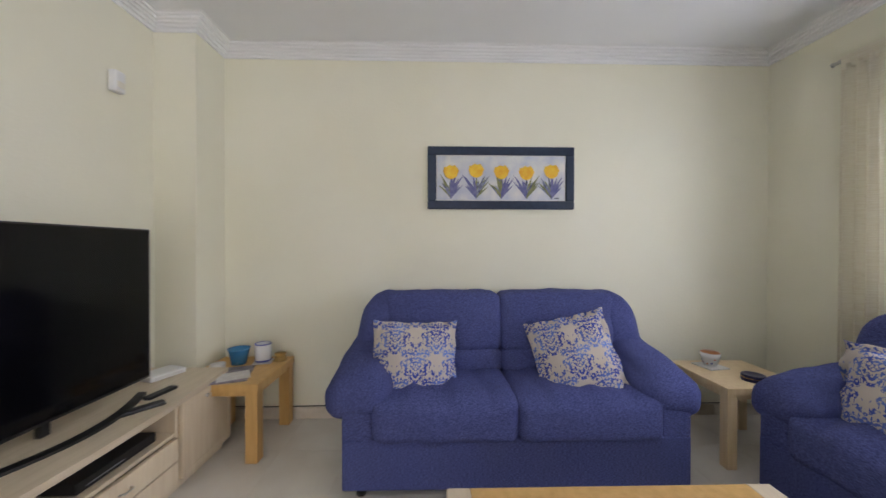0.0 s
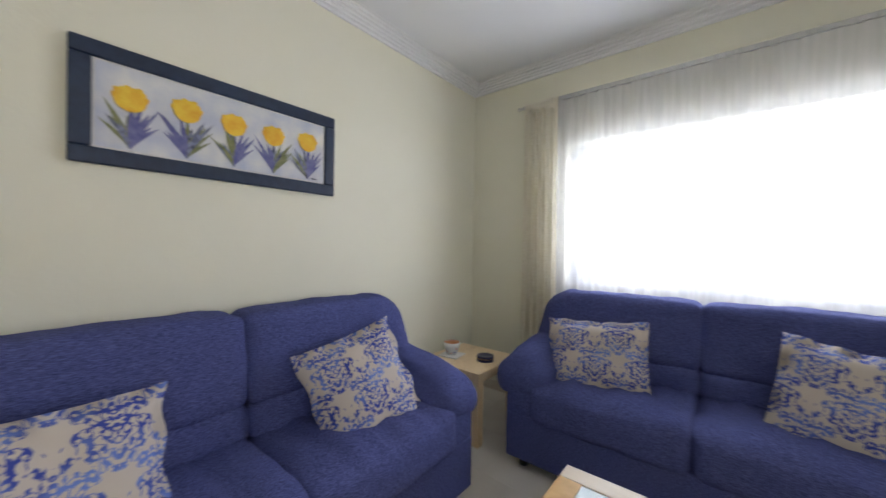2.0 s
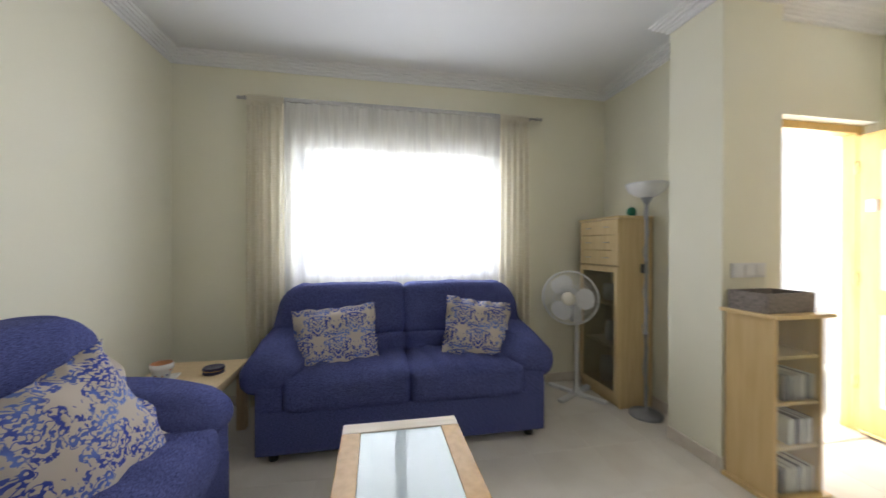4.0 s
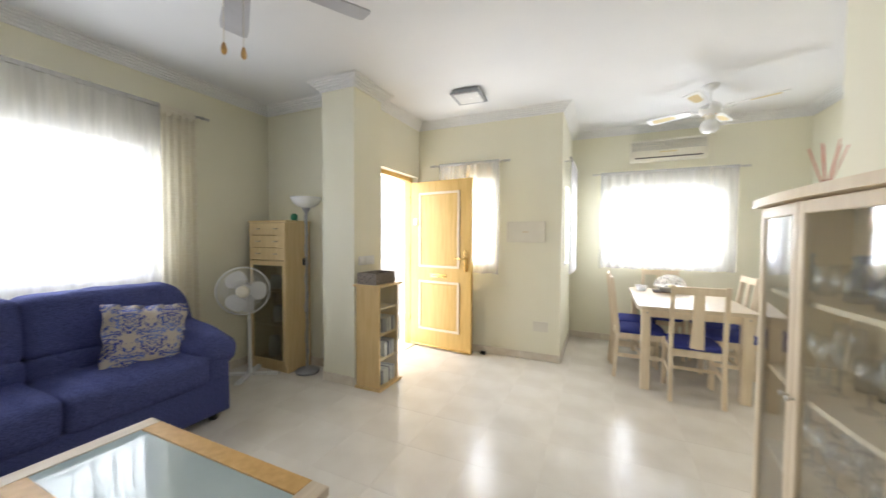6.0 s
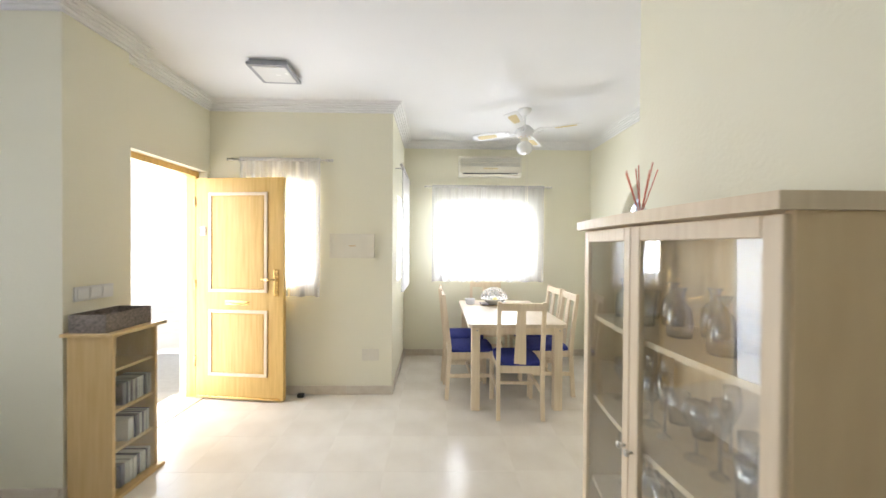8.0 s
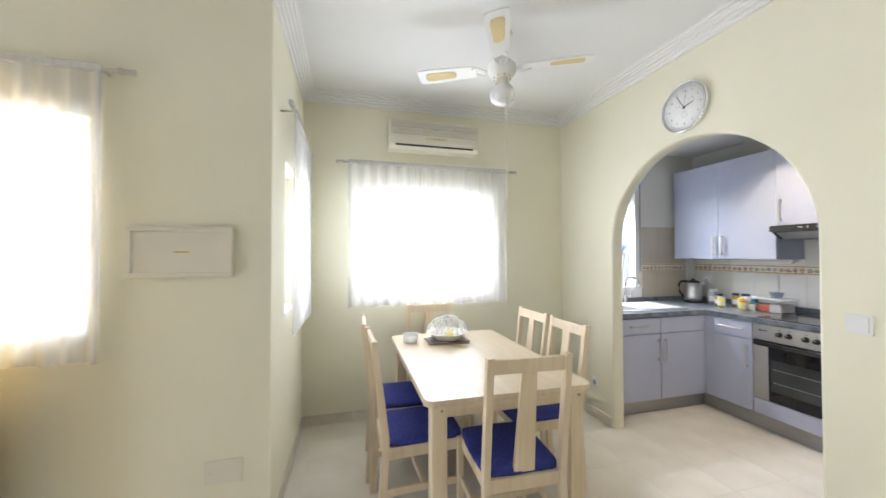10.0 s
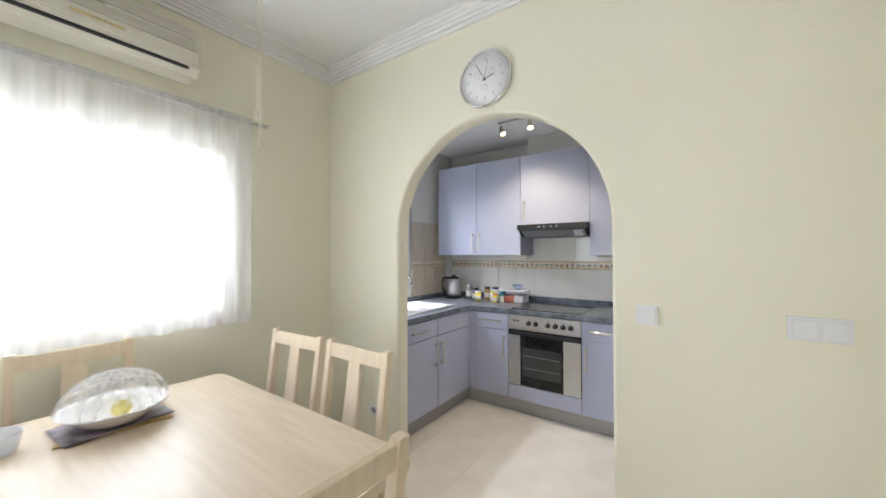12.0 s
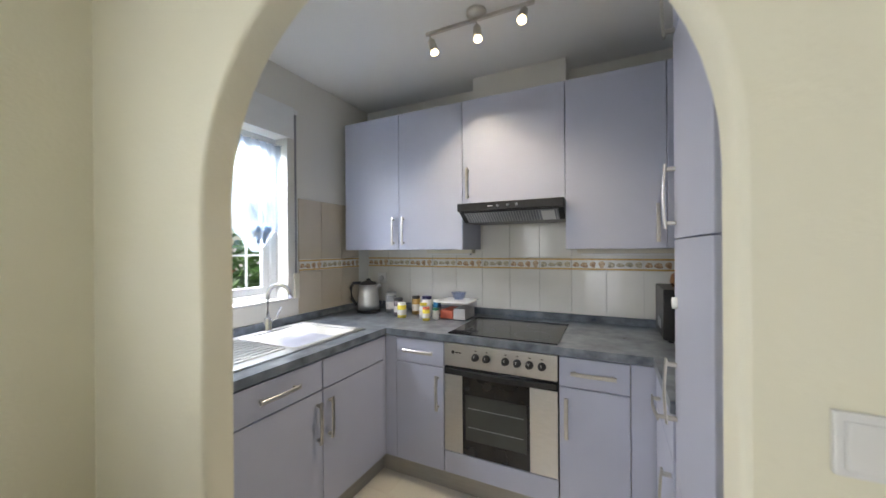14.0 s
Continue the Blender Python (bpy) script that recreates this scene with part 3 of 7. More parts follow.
window("window_1", "y", 4.78, 1, WIN_E, 2)
window("window_2", "x", -1.66, -1, WIN_S, 2, 0.0)
window("window_3", "x", -0.484, -1, WIN_P, 1, 0.24)
window("window_4", "y", 1.79, 1, WIN_SIDE, 1, -0.20)
window("window_5", "x", -1.70, -1, WIN_K, 1, -0.27, "white kitchen casement window with iron grille")

# skirting along the seen walls
skirting("baseboard_1", 0.69, 4.35, 4.78, 4.35, 0, -1)
skirting("baseboard_2", 4.78, 4.338, 4.78, 0.652, -1, 0)
skirting("baseboard_3", 3.755, 0.652, 4.768, 0.652, 0, 1)
skirting("baseboard_4", 3.402, 0.91, 3.755, 0.91, 0, 1)
skirting("baseboard_5", 3.39, 0.52, 3.39, 0.922, -1, 0)
skirting("baseboard_6", 1.79, -0.484, 3.47, -0.484, 0, 1)
skirting("baseboard_7", 1.79, -1.648, 1.79, -0.472, -1, 0)
skirting("baseboard_8", -0.608, -1.66, 1.79, -1.66, 0, 1)
skirting("baseboard_9", -0.62, -1.66, -0.62, -0.987, 1, 0)
skirting("baseboard_10", -0.62, 0.325, -0.62, 1.20, 1, 0)
skirting("baseboard_11", -0.62, 1.20, 0.42, 1.20, 0, -1)
skirting("baseboard_12", 0.42, 1.20, 0.42, 4.04, 1, 0)
skirting("baseboard_13", 0.69, 4.04, 0.69, 4.338, 1, 0)


# ---- outdoors ----
solid("ground", boxed(-400, 400, -400, 400, -0.34, -0.16), M_GROUND, (0, 0, 0), "pale paved terrace reaching away from the house", "ground", kind="structure")
solid("pavement", boxed(3.3, 7.0, -6.0, 3.9, -0.16, -0.05, 0.01), M_GROUND, (0, 0, 0), "pale paved porch in front of the door", "paving", kind="structure")
# added sunlit wall: hides the sky and keeps the view through the door white
gw = thing("garden_wall", (8.4, 0, -0.16), "tall white rendered backdrop wall with flat coping, added to brighten the doorway", "wall")
part("wall", boxed(-0.12, 0.12, -14, 9, 0, 4.6), M_RENDER, gw)
part("coping", boxed(-0.17, 0.17, -14.02, 9.02, 4.6, 4.66, 0.01), M_RENDER, gw)


def bush(at, size, seed, blossoms):
    """A shrub: forked stems and many small separate leaves in an uneven crown."""
    rnd = random.Random(seed)
    th = thing("bush", at, "leafy green garden bush with red blossoms", "bush", "garden bushes")
    bm = bmesh.new()
    for i in range(7):
        a, l = rnd.uniform(0, 6.28), rnd.uniform(0.5, 0.95)
        tube(bm, [(0, 0, 0), (math.cos(a) * size * 0.2, math.sin(a) * size * 0.2, size * 0.6 * l), (math.cos(a) * size * 0.5 * l, math.sin(a) * size * 0.5 * l, size * 1.5 * l)], 0.013, 5)
    part("stem", bm, M_OCHRE, th)
    bm, fl = bmesh.new(), bmesh.new()
    for i in range(1500):
        while True:
            p = Vector((rnd.uniform(-1, 1), rnd.uniform(-1, 1), rnd.uniform(-1, 1)))
            if 0.25 < p.length < 1.0 + 0.25 * noise.noise(p * 2.3 + Vector((seed, 0, 0))):
                break
        c = Vector((p.x * size * 0.75, p.y * size * 0.55, size * 0.95 + p.z * size * 0.85))
        m = Matrix.Translation(c) @ Euler((rnd.uniform(-1, 1), rnd.uniform(-1, 1), rnd.uniform(0, 6.28))).to_matrix().to_4x4()
        l, w = rnd.uniform(0.05, 0.09), rnd.uniform(0.018, 0.03)
        v = [bm.verts.new(m @ Vector(q)) for q in ((0, -l, 0), (w, -l * 0.2, 0.008), (w * 0.7, l * 0.5, 0.004), (0, l, -0.01), (-w * 0.7, l * 0.5, 0.004), (-w, -l * 0.2, 0.008))]
        bm.faces.new((v[0], v[1], v[2], v[3]))
        bm.faces.new((v[0], v[3], v[4], v[5]))
    for i in range(blossoms):
        p = Vector((rnd.uniform(-1, 1), rnd.uniform(-0.3, 1), rnd.uniform(-0.6, 0.8)))
        c = Vector((p.x * size * 0.7, size * 0.5 * p.y, size * 0.95 + p.z * size * 0.8))
        for k in range(5):
            m = Matrix.Translation(c) @ Euler((0.9, 0, k * 1.257 + i)).to_matrix().to_4x4()
            v = [fl.verts.new(m @ Vector(q)) for q in ((0, 0, 0), (0.02, 0.03, 0.005), (0, 0.055, -0.004), (-0.02, 0.03, 0.005))]
            fl.faces.new(v)
    part("leaves", bm, M_LEAF, th)
    part("blossoms", fl, M_FLOWER, th)


bush((-1.75, -3.0, -0.16), 0.95, 3, 26)
bush((-2.95, -3.2, -0.16), 1.05, 5, 20)
bush((-4.2, -3.5, -0.16), 1.1, 8, 20)


# ---- front door ----
def front_door():
    th = thing("door_1", (3.575, 0, 0), "varnished honey-coloured oak entrance door standing wide open", "door", kind="structure")
    y0, y1, h = -0.45, 0.36, 2.08
    bm = boxed(0, 0.09, y1 - 0.045, y1, 0, h, 0.004)
    box(bm, 0, 0.09, y0, y0 + 0.045, 0, h, 0.004)
    box(bm, 0, 0.09, y0 + 0.045, y1 - 0.045, h - 0.05, h, 0.004)
    part("door_frame", bm, M_DOOR, th)
    w, t = 0.845, 0.042
    leaf = part("door_leaf", boxed(0, w, -t, 0, 0.012, 2.012, 0.004), M_DOOR, th)
    leaf.matrix_basis = pose(-0.012, -0.440, 0, 0, 0, 173.0)
    for z0, z1 in ((0.22, 0.82), (0.98, 1.88)):
        for s, y in ((1, -t), (-1, 0.0)):
            a, b = sorted((y - s * 0.011, y + s * 0.004))
            bm = bmesh.new()
            x0, x1, g = 0.13, w - 0.15, 0.028
            for q in ((x0, x1, z0, z0 + g), (x0, x1, z1 - g, z1), (x0, x0 + g, z0 + g, z1 - g), (x1 - g, x1, z0 + g, z1 - g)):
                box(bm, q[0], q[1], a, b, q[2], q[3], 0.005, 2)
            part("panel_moulding", bm, M_PALE, leaf, "paler wooden moulding")
            a2, b2 = sorted((y - s * 0.006, y + s * 0.004))
            part("panel", boxed(x0 + g + 0.012, x1 - g - 0.012, a2, b2, z0 + g + 0.012, z1 - g - 0.012, 0.004), M_DOOR, leaf)
    x = w - 0.065
    for s, y in ((-1, -t), (1, 0.0)):
        a, b = sorted((y, y + s * 0.008))
        bm = boxed(x - 0.022, x + 0.022, a, b, 0.95, 1.19, 0.003)
        tube(bm, [(x, y, 1.10), (x, y + s * 0.045, 1.10)], 0.009)
        tube(bm, [(x, y + s * 0.045, 1.10), (x - 0.04, y + s * 0.05, 1.10), (x - 0.12, y + s * 0.045, 1.102)], 0.009)
        tube(bm, [(x, y, 0.99), (x, y + s * 0.014, 0.99)], 0.011)
        part("door_handle", bm, M_BRASS, leaf, "brass lever handle on a long plate")
    bm = boxed(w / 2 - 0.13, w / 2 + 0.10, -t - 0.004, -t, 0.865, 0.905, 0.002)
    tube(bm, [(w / 2 - 0.12 + 0.21 * i / 8, -t - 0.006 - 0.022 * math.sin(math.pi * i / 8), 0.885 - 0.012 * math.sin(math.pi * i / 8)) for i in range(9)], 0.007)
    part("letter_plate", bm, M_BRASS, leaf, "brass letter flap with pull")
    part("door_sensor", boxed(0.06, 0.105, -t - 0.018, -t, 1.49, 1.57, 0.004), M_WHITE, leaf, "small white alarm contact")
    for z in (0.3, 1.0, 1.75):
        part("hinge", tube(bmesh.new(), [(-0.004, -t - 0.004, z), (-0.004, -t - 0.004, z + 0.09)], 0.007), M_BRASS, leaf)
    part("weather_bar", boxed(0.02, w - 0.03, -t - 0.014, -t, 0.016, 0.036, 0.003), M_BRASS, leaf)


front_door()
# wedge under the door and threshold
solid("threshold", boxed(3.50, 3.75, -0.45, 0.36, -0.004, 0.006), M_SKIRT, (0, 0, 0), "pale stone door threshold", "threshold", kind="structure")
solid("door_stop", boxed(-0.03, 0.03, -0.02, 0.02, 0, 0.035, 0.008), M_BLACK, (2.62, -0.415, 0), "black rubber door stop on the floor", "door stop")


# ---- curtains ----
def cloth(w, z0, z1, folds, depth, seed, nx=120, nz=14, flare=0.0, hem=0.0):
    """A hanging cloth in folds, width w about x=0, with depth in y."""
    bm = bmesh.new()
    rows = []
    for j in range(nz + 1):
        v = j / nz
        row = []
        for i in range(nx + 1):
            u = i / nx
            x = (u - 0.5) * w * (1 + flare * v)
            ph = u * folds * 2 * math.pi + 1.3 * noise.noise(Vector((u * 6, seed, v * 0.7)))
            amp = depth * (0.55 + 0.45 * v) * (0.7 + 0.6 * noise.noise(Vector((u * 4 + seed, 3.1, 0))))
            y = amp * math.sin(ph) + 0.4 * depth * noise.noise(Vector((u * 11, v * 1.5, seed)))
            z = z1 + (z0 - z1) * v
            if j == nz:
                z += hem * math.sin(ph * 0.5 + seed)
            row.append(bm.verts.new((x, y, z)))
        rows.append(row)
    for a, b in zip(rows, rows[1:]):
        for i in range(nx):
            f = bm.faces.new((a[i], a[i + 1], b[i + 1], b[i]))
            f.smooth = True
    return bm


def rod(parent, x0, x1, z, y=0.0, r=0.009, ends=True, wall_y=0.07):
    bm = tube(bmesh.new(), [(x0, y, z), (x1, y, z)], r, 10)
    part("rod", bm, M_SATIN, parent, "satin nickel curtain rod")
    for x, s in ((x0, -1), (x1, 1)):
        bm = bmesh.new()
        tube(bm, [(x, y, z), (x + s * 0.012, y, z)], r * 1.7, 10)
        tube(bm, [(x + s * 0.012, y, z), (x + s * 0.05, y, z)], r * 1.2, 10)
        tube(bm, [(x + s * 0.05, y, z), (x + s * 0.058, y, z)], r * 1.6, 10)
        part("finial", bm, M_SATIN, parent)
        part("bracket", tube(bmesh.new(), [(x - s * 0.05, y, z - 0.012), (x - s * 0.05, y + wall_y, z - 0.012)], 0.006, 8), M_SATIN, parent)


def curtain_set(name, at, turn, rod_w, z_rod, sheer_w, z_hem, label, drapes=(), folds=16, wall_y=0.07):
    """Rod, voile and side drapes. Local x runs along the wall, y points into the wall."""
    th = thing(name, at, label, "curtain", turn=turn)
    rod(th, -rod_w / 2, rod_w / 2, z_rod, wall_y=wall_y)
    part("voile", cloth(sheer_w, z_hem, z_rod + 0.005, folds, 0.020, at[0] + at[1], hem=0.006), M_SHEER, th, "thin white voile")
    part("voile_header", boxed(-sheer_w / 2, sheer_w / 2, -0.012, 0.012, z_rod - 0.012, z_rod + 0.02, 0.004), M_SHEER, th)
    for k, (c, w) in enumerate(drapes):
        bm = cloth(w, 0.02, z_rod - 0.045, 5, 0.035, 7.7 + k * 3, 70, 16, flare=0.08)
        ob = part("drape", bm, M_DRAPE, th, "cream slub drape with tab tops")
        ob.matrix_basis = pose(c, -0.03, 0)
        for i in range(6):
            x = -w / 2 + w * (i + 0.5) / 6
            bm = boxed(x - 0.022, x + 0.022, -0.002, 0.001, z_rod - 0.07, z_rod + 0.012)
            box(bm, x - 0.022, x + 0.022, 0.044, 0.047, z_rod - 0.07, z_rod + 0.012)
            box(bm, x - 0.022, x + 0.022, -0.002, 0.047, z_rod + 0.010, z_rod + 0.013)
            part("tab", bm, M_DRAPE, ob)
    return th


# local x = -y of the world on the east wall
curtain_set("east_curtain", (4.705, 2.60, 0), -90, 2.40, 2.405, 1.96, 0.30, "white voile and cream tab-top drapes on a nickel rod", ((-1.05, 0.27), (0.99, 0.27)), 19)
curtain_set("south_curtain", (0.72, -1.59, 0), 180, 1.50, 2.16, 1.42, 0.96, "short white voile curtain on a nickel rod", (), 14)
curtain_set("porch_curtain", (2.83, -0.452, 0), 180, 0.86, 2.20, 0.74, 0.93, "short white voile curtain behind the open door", (), 9)
curtain_set("side_curtain", (1.72, -1.13, 0), -90, 0.96, 2.20, 0.80, 0.93, "short white voile curtain on a nickel rod", (), 9)


# ---- living room ----
def sofa(at, turn, label):
    """A two-seat sofa with loose cushions, padded back wings and drooping pillow arms. Front towards -y, 0.78 deep."""
    th = thing("sofa", at, label, "sofa", "blue sofas", turn)
    part("base", boxed(-0.885, 0.885, 0.0, 0.74, 0.055, 0.315, 0.014, 3), M_SOFA, th)
    for s in (-1, 1):
        part("side_panel", boxed(*sorted((s * 0.735, s * 0.887)), 0.004, 0.72, 0.30, 0.50, 0.016, 3), M_SOFA, th)

        def lean(p, s=s):
            v = min(1.0, max(0.0, (p.y + 0.37) / 0.74))
            fat = 1.06 - 0.16 * v
            droop = -0.03 * (1 - v) ** 2 * max(0.0, s * p.x / 0.16)
            return Vector((p.x * fat, p.y, p.z * (1.05 - 0.12 * v) + 0.125 * v ** 0.9 + droop + 0.006 * math.sin(p.x * 30 + 2) * math.sin(p.y * 17)))

        part("armrest", puff(bmesh.new(), (s * 0.815, 0.365, 0.495), (0.165, 0.365, 0.105), 0.102, 16, 0.014, 0.010, s, lean), M_SOFA, th)

        def tip(p, s=s):
            k = (p.z + 0.24) / 0.48
            return Vector((p.x * (1.0 - 0.10 * k) - s * 0.055 * k, p.y + 0.10 * k, p.z - 0.05 * k * max(0.0, s * p.x / 0.14)))

        part("back_wing", puff(bmesh.new(), (s * 0.815, 0.55, 0.732), (0.132, 0.132, 0.228), 0.070, 14, 0.018, 0.010, 4 + s, tip), M_SOFA, th)
        cx = s * 0.368

        def sit(p):
            top = max(0.0, p.z)
            f = min(1.0, max(0.0, (-p.y - 0.12) / 0.16))
            return Vector((p.x, p.y, p.z - 0.030 * f * f * (top * 8.5) + 0.012 * math.sin(p.x * 26 + p.y * 3) * top * 4 + 0.009 * math.sin(p.x * 58 + p.y * 7) * top * 5))

        part("seat_cushion", puff(bmesh.new(), (cx, 0.240, 0.405), (0.367, 0.268, 0.112), 0.046, 26, 0.018, 0.006, 9 + s, sit), M_SOFA, th)

        def rake(p):
            return Vector((p.x, p.y + 0.17 * (p.z + 0.2), p.z + 0.010 * math.sin(p.x * 7 + s) * max(0.0, p.z)))

        part("back_cushion", puff(bmesh.new(), (cx, 0.545, 0.795), (0.367, 0.112, 0.180), 0.040, 18, 0.014, 0.008, 14 + s, rake), M_SOFA, th)
        part("lumbar_cushion", puff(bmesh.new(), (cx, 0.490, 0.560), (0.362, 0.105, 0.088), 0.055, 14, 0.018, 0.008, 19 + s, rake), M_SOFA, th)
        for y in (0.07, 0.66):
            part("foot", lathe(bmesh.new(), [(0, 0), (0.026, 0), (0.032, 0.055), (0, 0.057)], 12, s * 0.80, y), M_BLACK, th, "black round foot")
    part("back_panel", boxed(-0.80, 0.80, 0.66, 0.755, 0.30, 0.86, 0.03, 3), M_SOFA, th)
    return th


sofa((2.660, 3.475, 0), 0, "blue woven fabric two-seat sofa against the picture wall")
sofa((3.900, 2.600, 0), -90, "blue woven fabric two-seat sofa under the window")


def cushion(m, w, h, label, seed):
    """A stuffed square cushion with a flat flanged edge. Lies in its local xz plane."""
    bm = bmesh.new()
    n = 22
    grids = {}
    for side in (-1, 1):
        for i in range(n + 1):
            for j in range(n + 1):
                u, v = i / n * 2 - 1, j / n * 2 - 1
                k = max(0, 1 - (abs(u) / 0.90) ** 3.2) * max(0, 1 - (abs(v) / 0.90) ** 3.2)
                t = 0.075 * k ** 0.55 + 0.003
                pin = 1 - 0.055 * (1 - abs(u) ** 2) * abs(v) ** 2
                pin2 = 1 - 0.055 * (1 - abs(v) ** 2) * abs(u) ** 2
                wob = 0.016 * noise.noise(Vector((u * 2.2 + seed, v * 2.2, 1.7))) + (0.022 * math.sin(13 * (u - 0.7 * v) + seed) if max(abs(u), abs(v)) > 0.9 else 0)
                grids[side, i, j] = bm.verts.new((u * w / 2 * pin2, side * t + wob, v * h / 2 * pin))
        for i in range(n):
            for j in range(n):
                f = bm.faces.new([grids[side, a, b] for a, b in ((i, j), (i + 1, j), (i + 1, j + 1), (i, j + 1))])
                f.smooth = True
    edge = [(i, 0) for i in range(n)] + [(n, j) for j in range(n)] + [(i, n) for i in range(n, 0, -1)] + [(0, j) for j in range(n, 0, -1)]
    for a, b in zip(edge, edge[1:] + edge[:1]):
        bm.faces.new((grids[-1, *a], grids[-1, *b], grids[1, *b], grids[1, *a]))
    ob = new("cushion", mesh_of("cushion", bm, M_DAMASK))
    ob.matrix_basis = m
    return tagged(ob, label, "cushion", "damask cushions")


cushion(pose(2.125, 3.715, 0.625, -20, 2, 6), 0.49, 0.46, "linen cushion with blue damask medallions leaning on the sofa back", 1.0)
cushion(pose(3.040, 3.705, 0.640, -22, -14, -8), 0.47, 0.50, "tilted linen cushion with blue damask scrolls on the sofa", 2.3)
cushion(pose(4.155, 3.06, 0.635, -20, -3, -80), 0.54, 0.46, "wide linen cushion with blue damask pattern on the window sofa", 3.1)
cushion(pose(4.165, 2.105, 0.645, -20, 8, -98), 0.48, 0.49, "square linen cushion with blue damask pattern on the window sofa", 4.4)


def picture():
    th = thing("picture", (2.731, 4.348, 1.788), "wide navy-framed painting of five yellow tulips", "picture")
    w, h, b = 1.095, 0.465, 0.063
    bm = bmesh.new()
    for x0, x1, z0, z1 in ((-w / 2, w / 2, h / 2 - b, h / 2), (-w / 2, w / 2, -h / 2, -h / 2 + b), (-w / 2, -w / 2 + b, -h / 2 + b, h / 2 - b), (w / 2 - b, w / 2, -h / 2 + b, h / 2 - b)):
        box(bm, x0, x1, -0.026, 0, z0, z1, 0.010, 3)
    part("frame", bm, M_NAVY, th, "navy blue wooden frame")
    part("mount", boxed(-w / 2 + b, w / 2 - b, -0.012, -0.004, -h / 2 + b, h / 2 - b), M_PAPER, th)
    cv = part("canvas", boxed(-w / 2 + b + 0.008, w / 2 - b - 0.008, -0.015, -0.012, -h / 2 + b + 0.008, h / 2 - b - 0.008), M_CANVAS, th, "bluish white painted ground")
    rnd = random.Random(4)
    for i in range(5):
        cx, cz = -0.375 + i * 0.188, 0.040 + rnd.uniform(-0.010, 0.010)
        for k, (a, wd, ht) in enumerate(((-0.78, 0.018, 0.098), (0.78, 0.018, 0.100), (-0.56, 0.020, 0.108), (0.56, 0.020, 0.104), (-0.34, 0.022, 0.102), (0.34, 0.022, 0.110), (-0.12, 0.022, 0.106), (0.12, 0.022, 0.100), (0.0, 0.050, 0.072))):
            bm, pts = bmesh.new(), []
            for t in range(14):
                q = t / 14 * 2 * math.pi
                x, z = wd * math.sin(q) * (1 - 0.15 * math.cos(q)), ht / 2 * (1 - math.cos(q))
                pts.append(bm.verts.new((cx + x * math.cos(a) + z * math.sin(a) * 0.8, -0.0165 - 0.0005 * k, cz - 0.045 + z * math.cos(a) - x * math.sin(a) * 0.4)))
            bm.faces.new(pts)
            part("petal", bm, M_TULIP, cv, "thick yellow brush stroke")
        for k in range(19):
            bm = bmesh.new()
            side, lean_, L = (-1 if k % 2 else 1), rnd.uniform(0.05, 1.0), rnd.uniform(0.09, 0.185)
            if k == 0:
                side, lean_, L = 1, 0.03, 0.17
            left, right = [], []
            for t in range(9):
                s = t / 8
                x = cx + side * lean_ * 0.105 * s ** 1.4
                z = -0.155 + L * s
                g = rnd.uniform(0.0085, 0.0105) * math.sin(math.pi * min(1, s * 0.95 + 0.05)) + 0.001
                left.append(bm.verts.new((x - g, -0.0157 - 0.0002 * k, z)))
                right.append(bm.verts.new((x + g, -0.0157 - 0.0002 * k, z)))
            for t in range(8):
                bm.faces.new((left[t], right[t], right[t + 1], left[t + 1]))
            part("tulip_leaf", bm, (M_LEAF_A, M_LEAF_B, M_LEAF_A, M_LEAF_C)[(k * 3 + i) % 4], cv)
    part("signature", boxed(0.40, 0.435, -0.0165, -0.0152, -0.152, -0.146), M_NAVY, cv)


picture()


def leg_table(at, w, d, h, top_t, leg, label, top_mat, leg_mat, apron=0.0, name="side_table"):
    th = thing(name, at, label, "table")
    part("tabletop", boxed(-w / 2, w / 2, -d / 2, d / 2, h - top_t, h, 0.004), top_mat, th)
    for sx in (-1, 1):
        for sy in (-1, 1):
            x, y = sx * (w / 2 - leg / 2 - 0.006), sy * (d / 2 - leg / 2 - 0.006)
            part("leg", boxed(x - leg / 2, x + leg / 2, y - leg / 2, y + leg / 2, 0, h - top_t, 0.004), leg_mat, th)
    if apron:
        for sx in (-1, 1):
            part("apron", boxed(*sorted((sx * (w / 2 - 0.016), sx * (w / 2 - 0.032))), -d / 2 + leg, d / 2 - leg, h - top_t - apron, h - top_t), leg_mat, th)
            part("apron", boxed(-w / 2 + leg, w / 2 - leg, *sorted((sx * (d / 2 - 0.016), sx * (d / 2 - 0.032))), h - top_t - apron, h - top_t), leg_mat, th)
    return th


leg_table((0.955, 4.06, 0), 0.50, 0.53, 0.47, 0.045, 0.072, "honey pine side table beside the television bench", M_PINE, M_PINE, 0.03)
leg_table((4.165, 3.93, 0), 0.52, 0.50, 0.47, 0.038, 0.058, "light beech lamp table in the corner between sofas", M_BEECH, M_BEECH, 0.03)


def bowl(name, at, rings, material, label, category, n=28, extra=()):
    th = thing(name, at, label, category)
    part("body", lathe(bmesh.new(), rings, n), material, th)
    for nm, r, mt in extra:
        part(nm, lathe(bmesh.new(), r, n), mt, th)
    return th


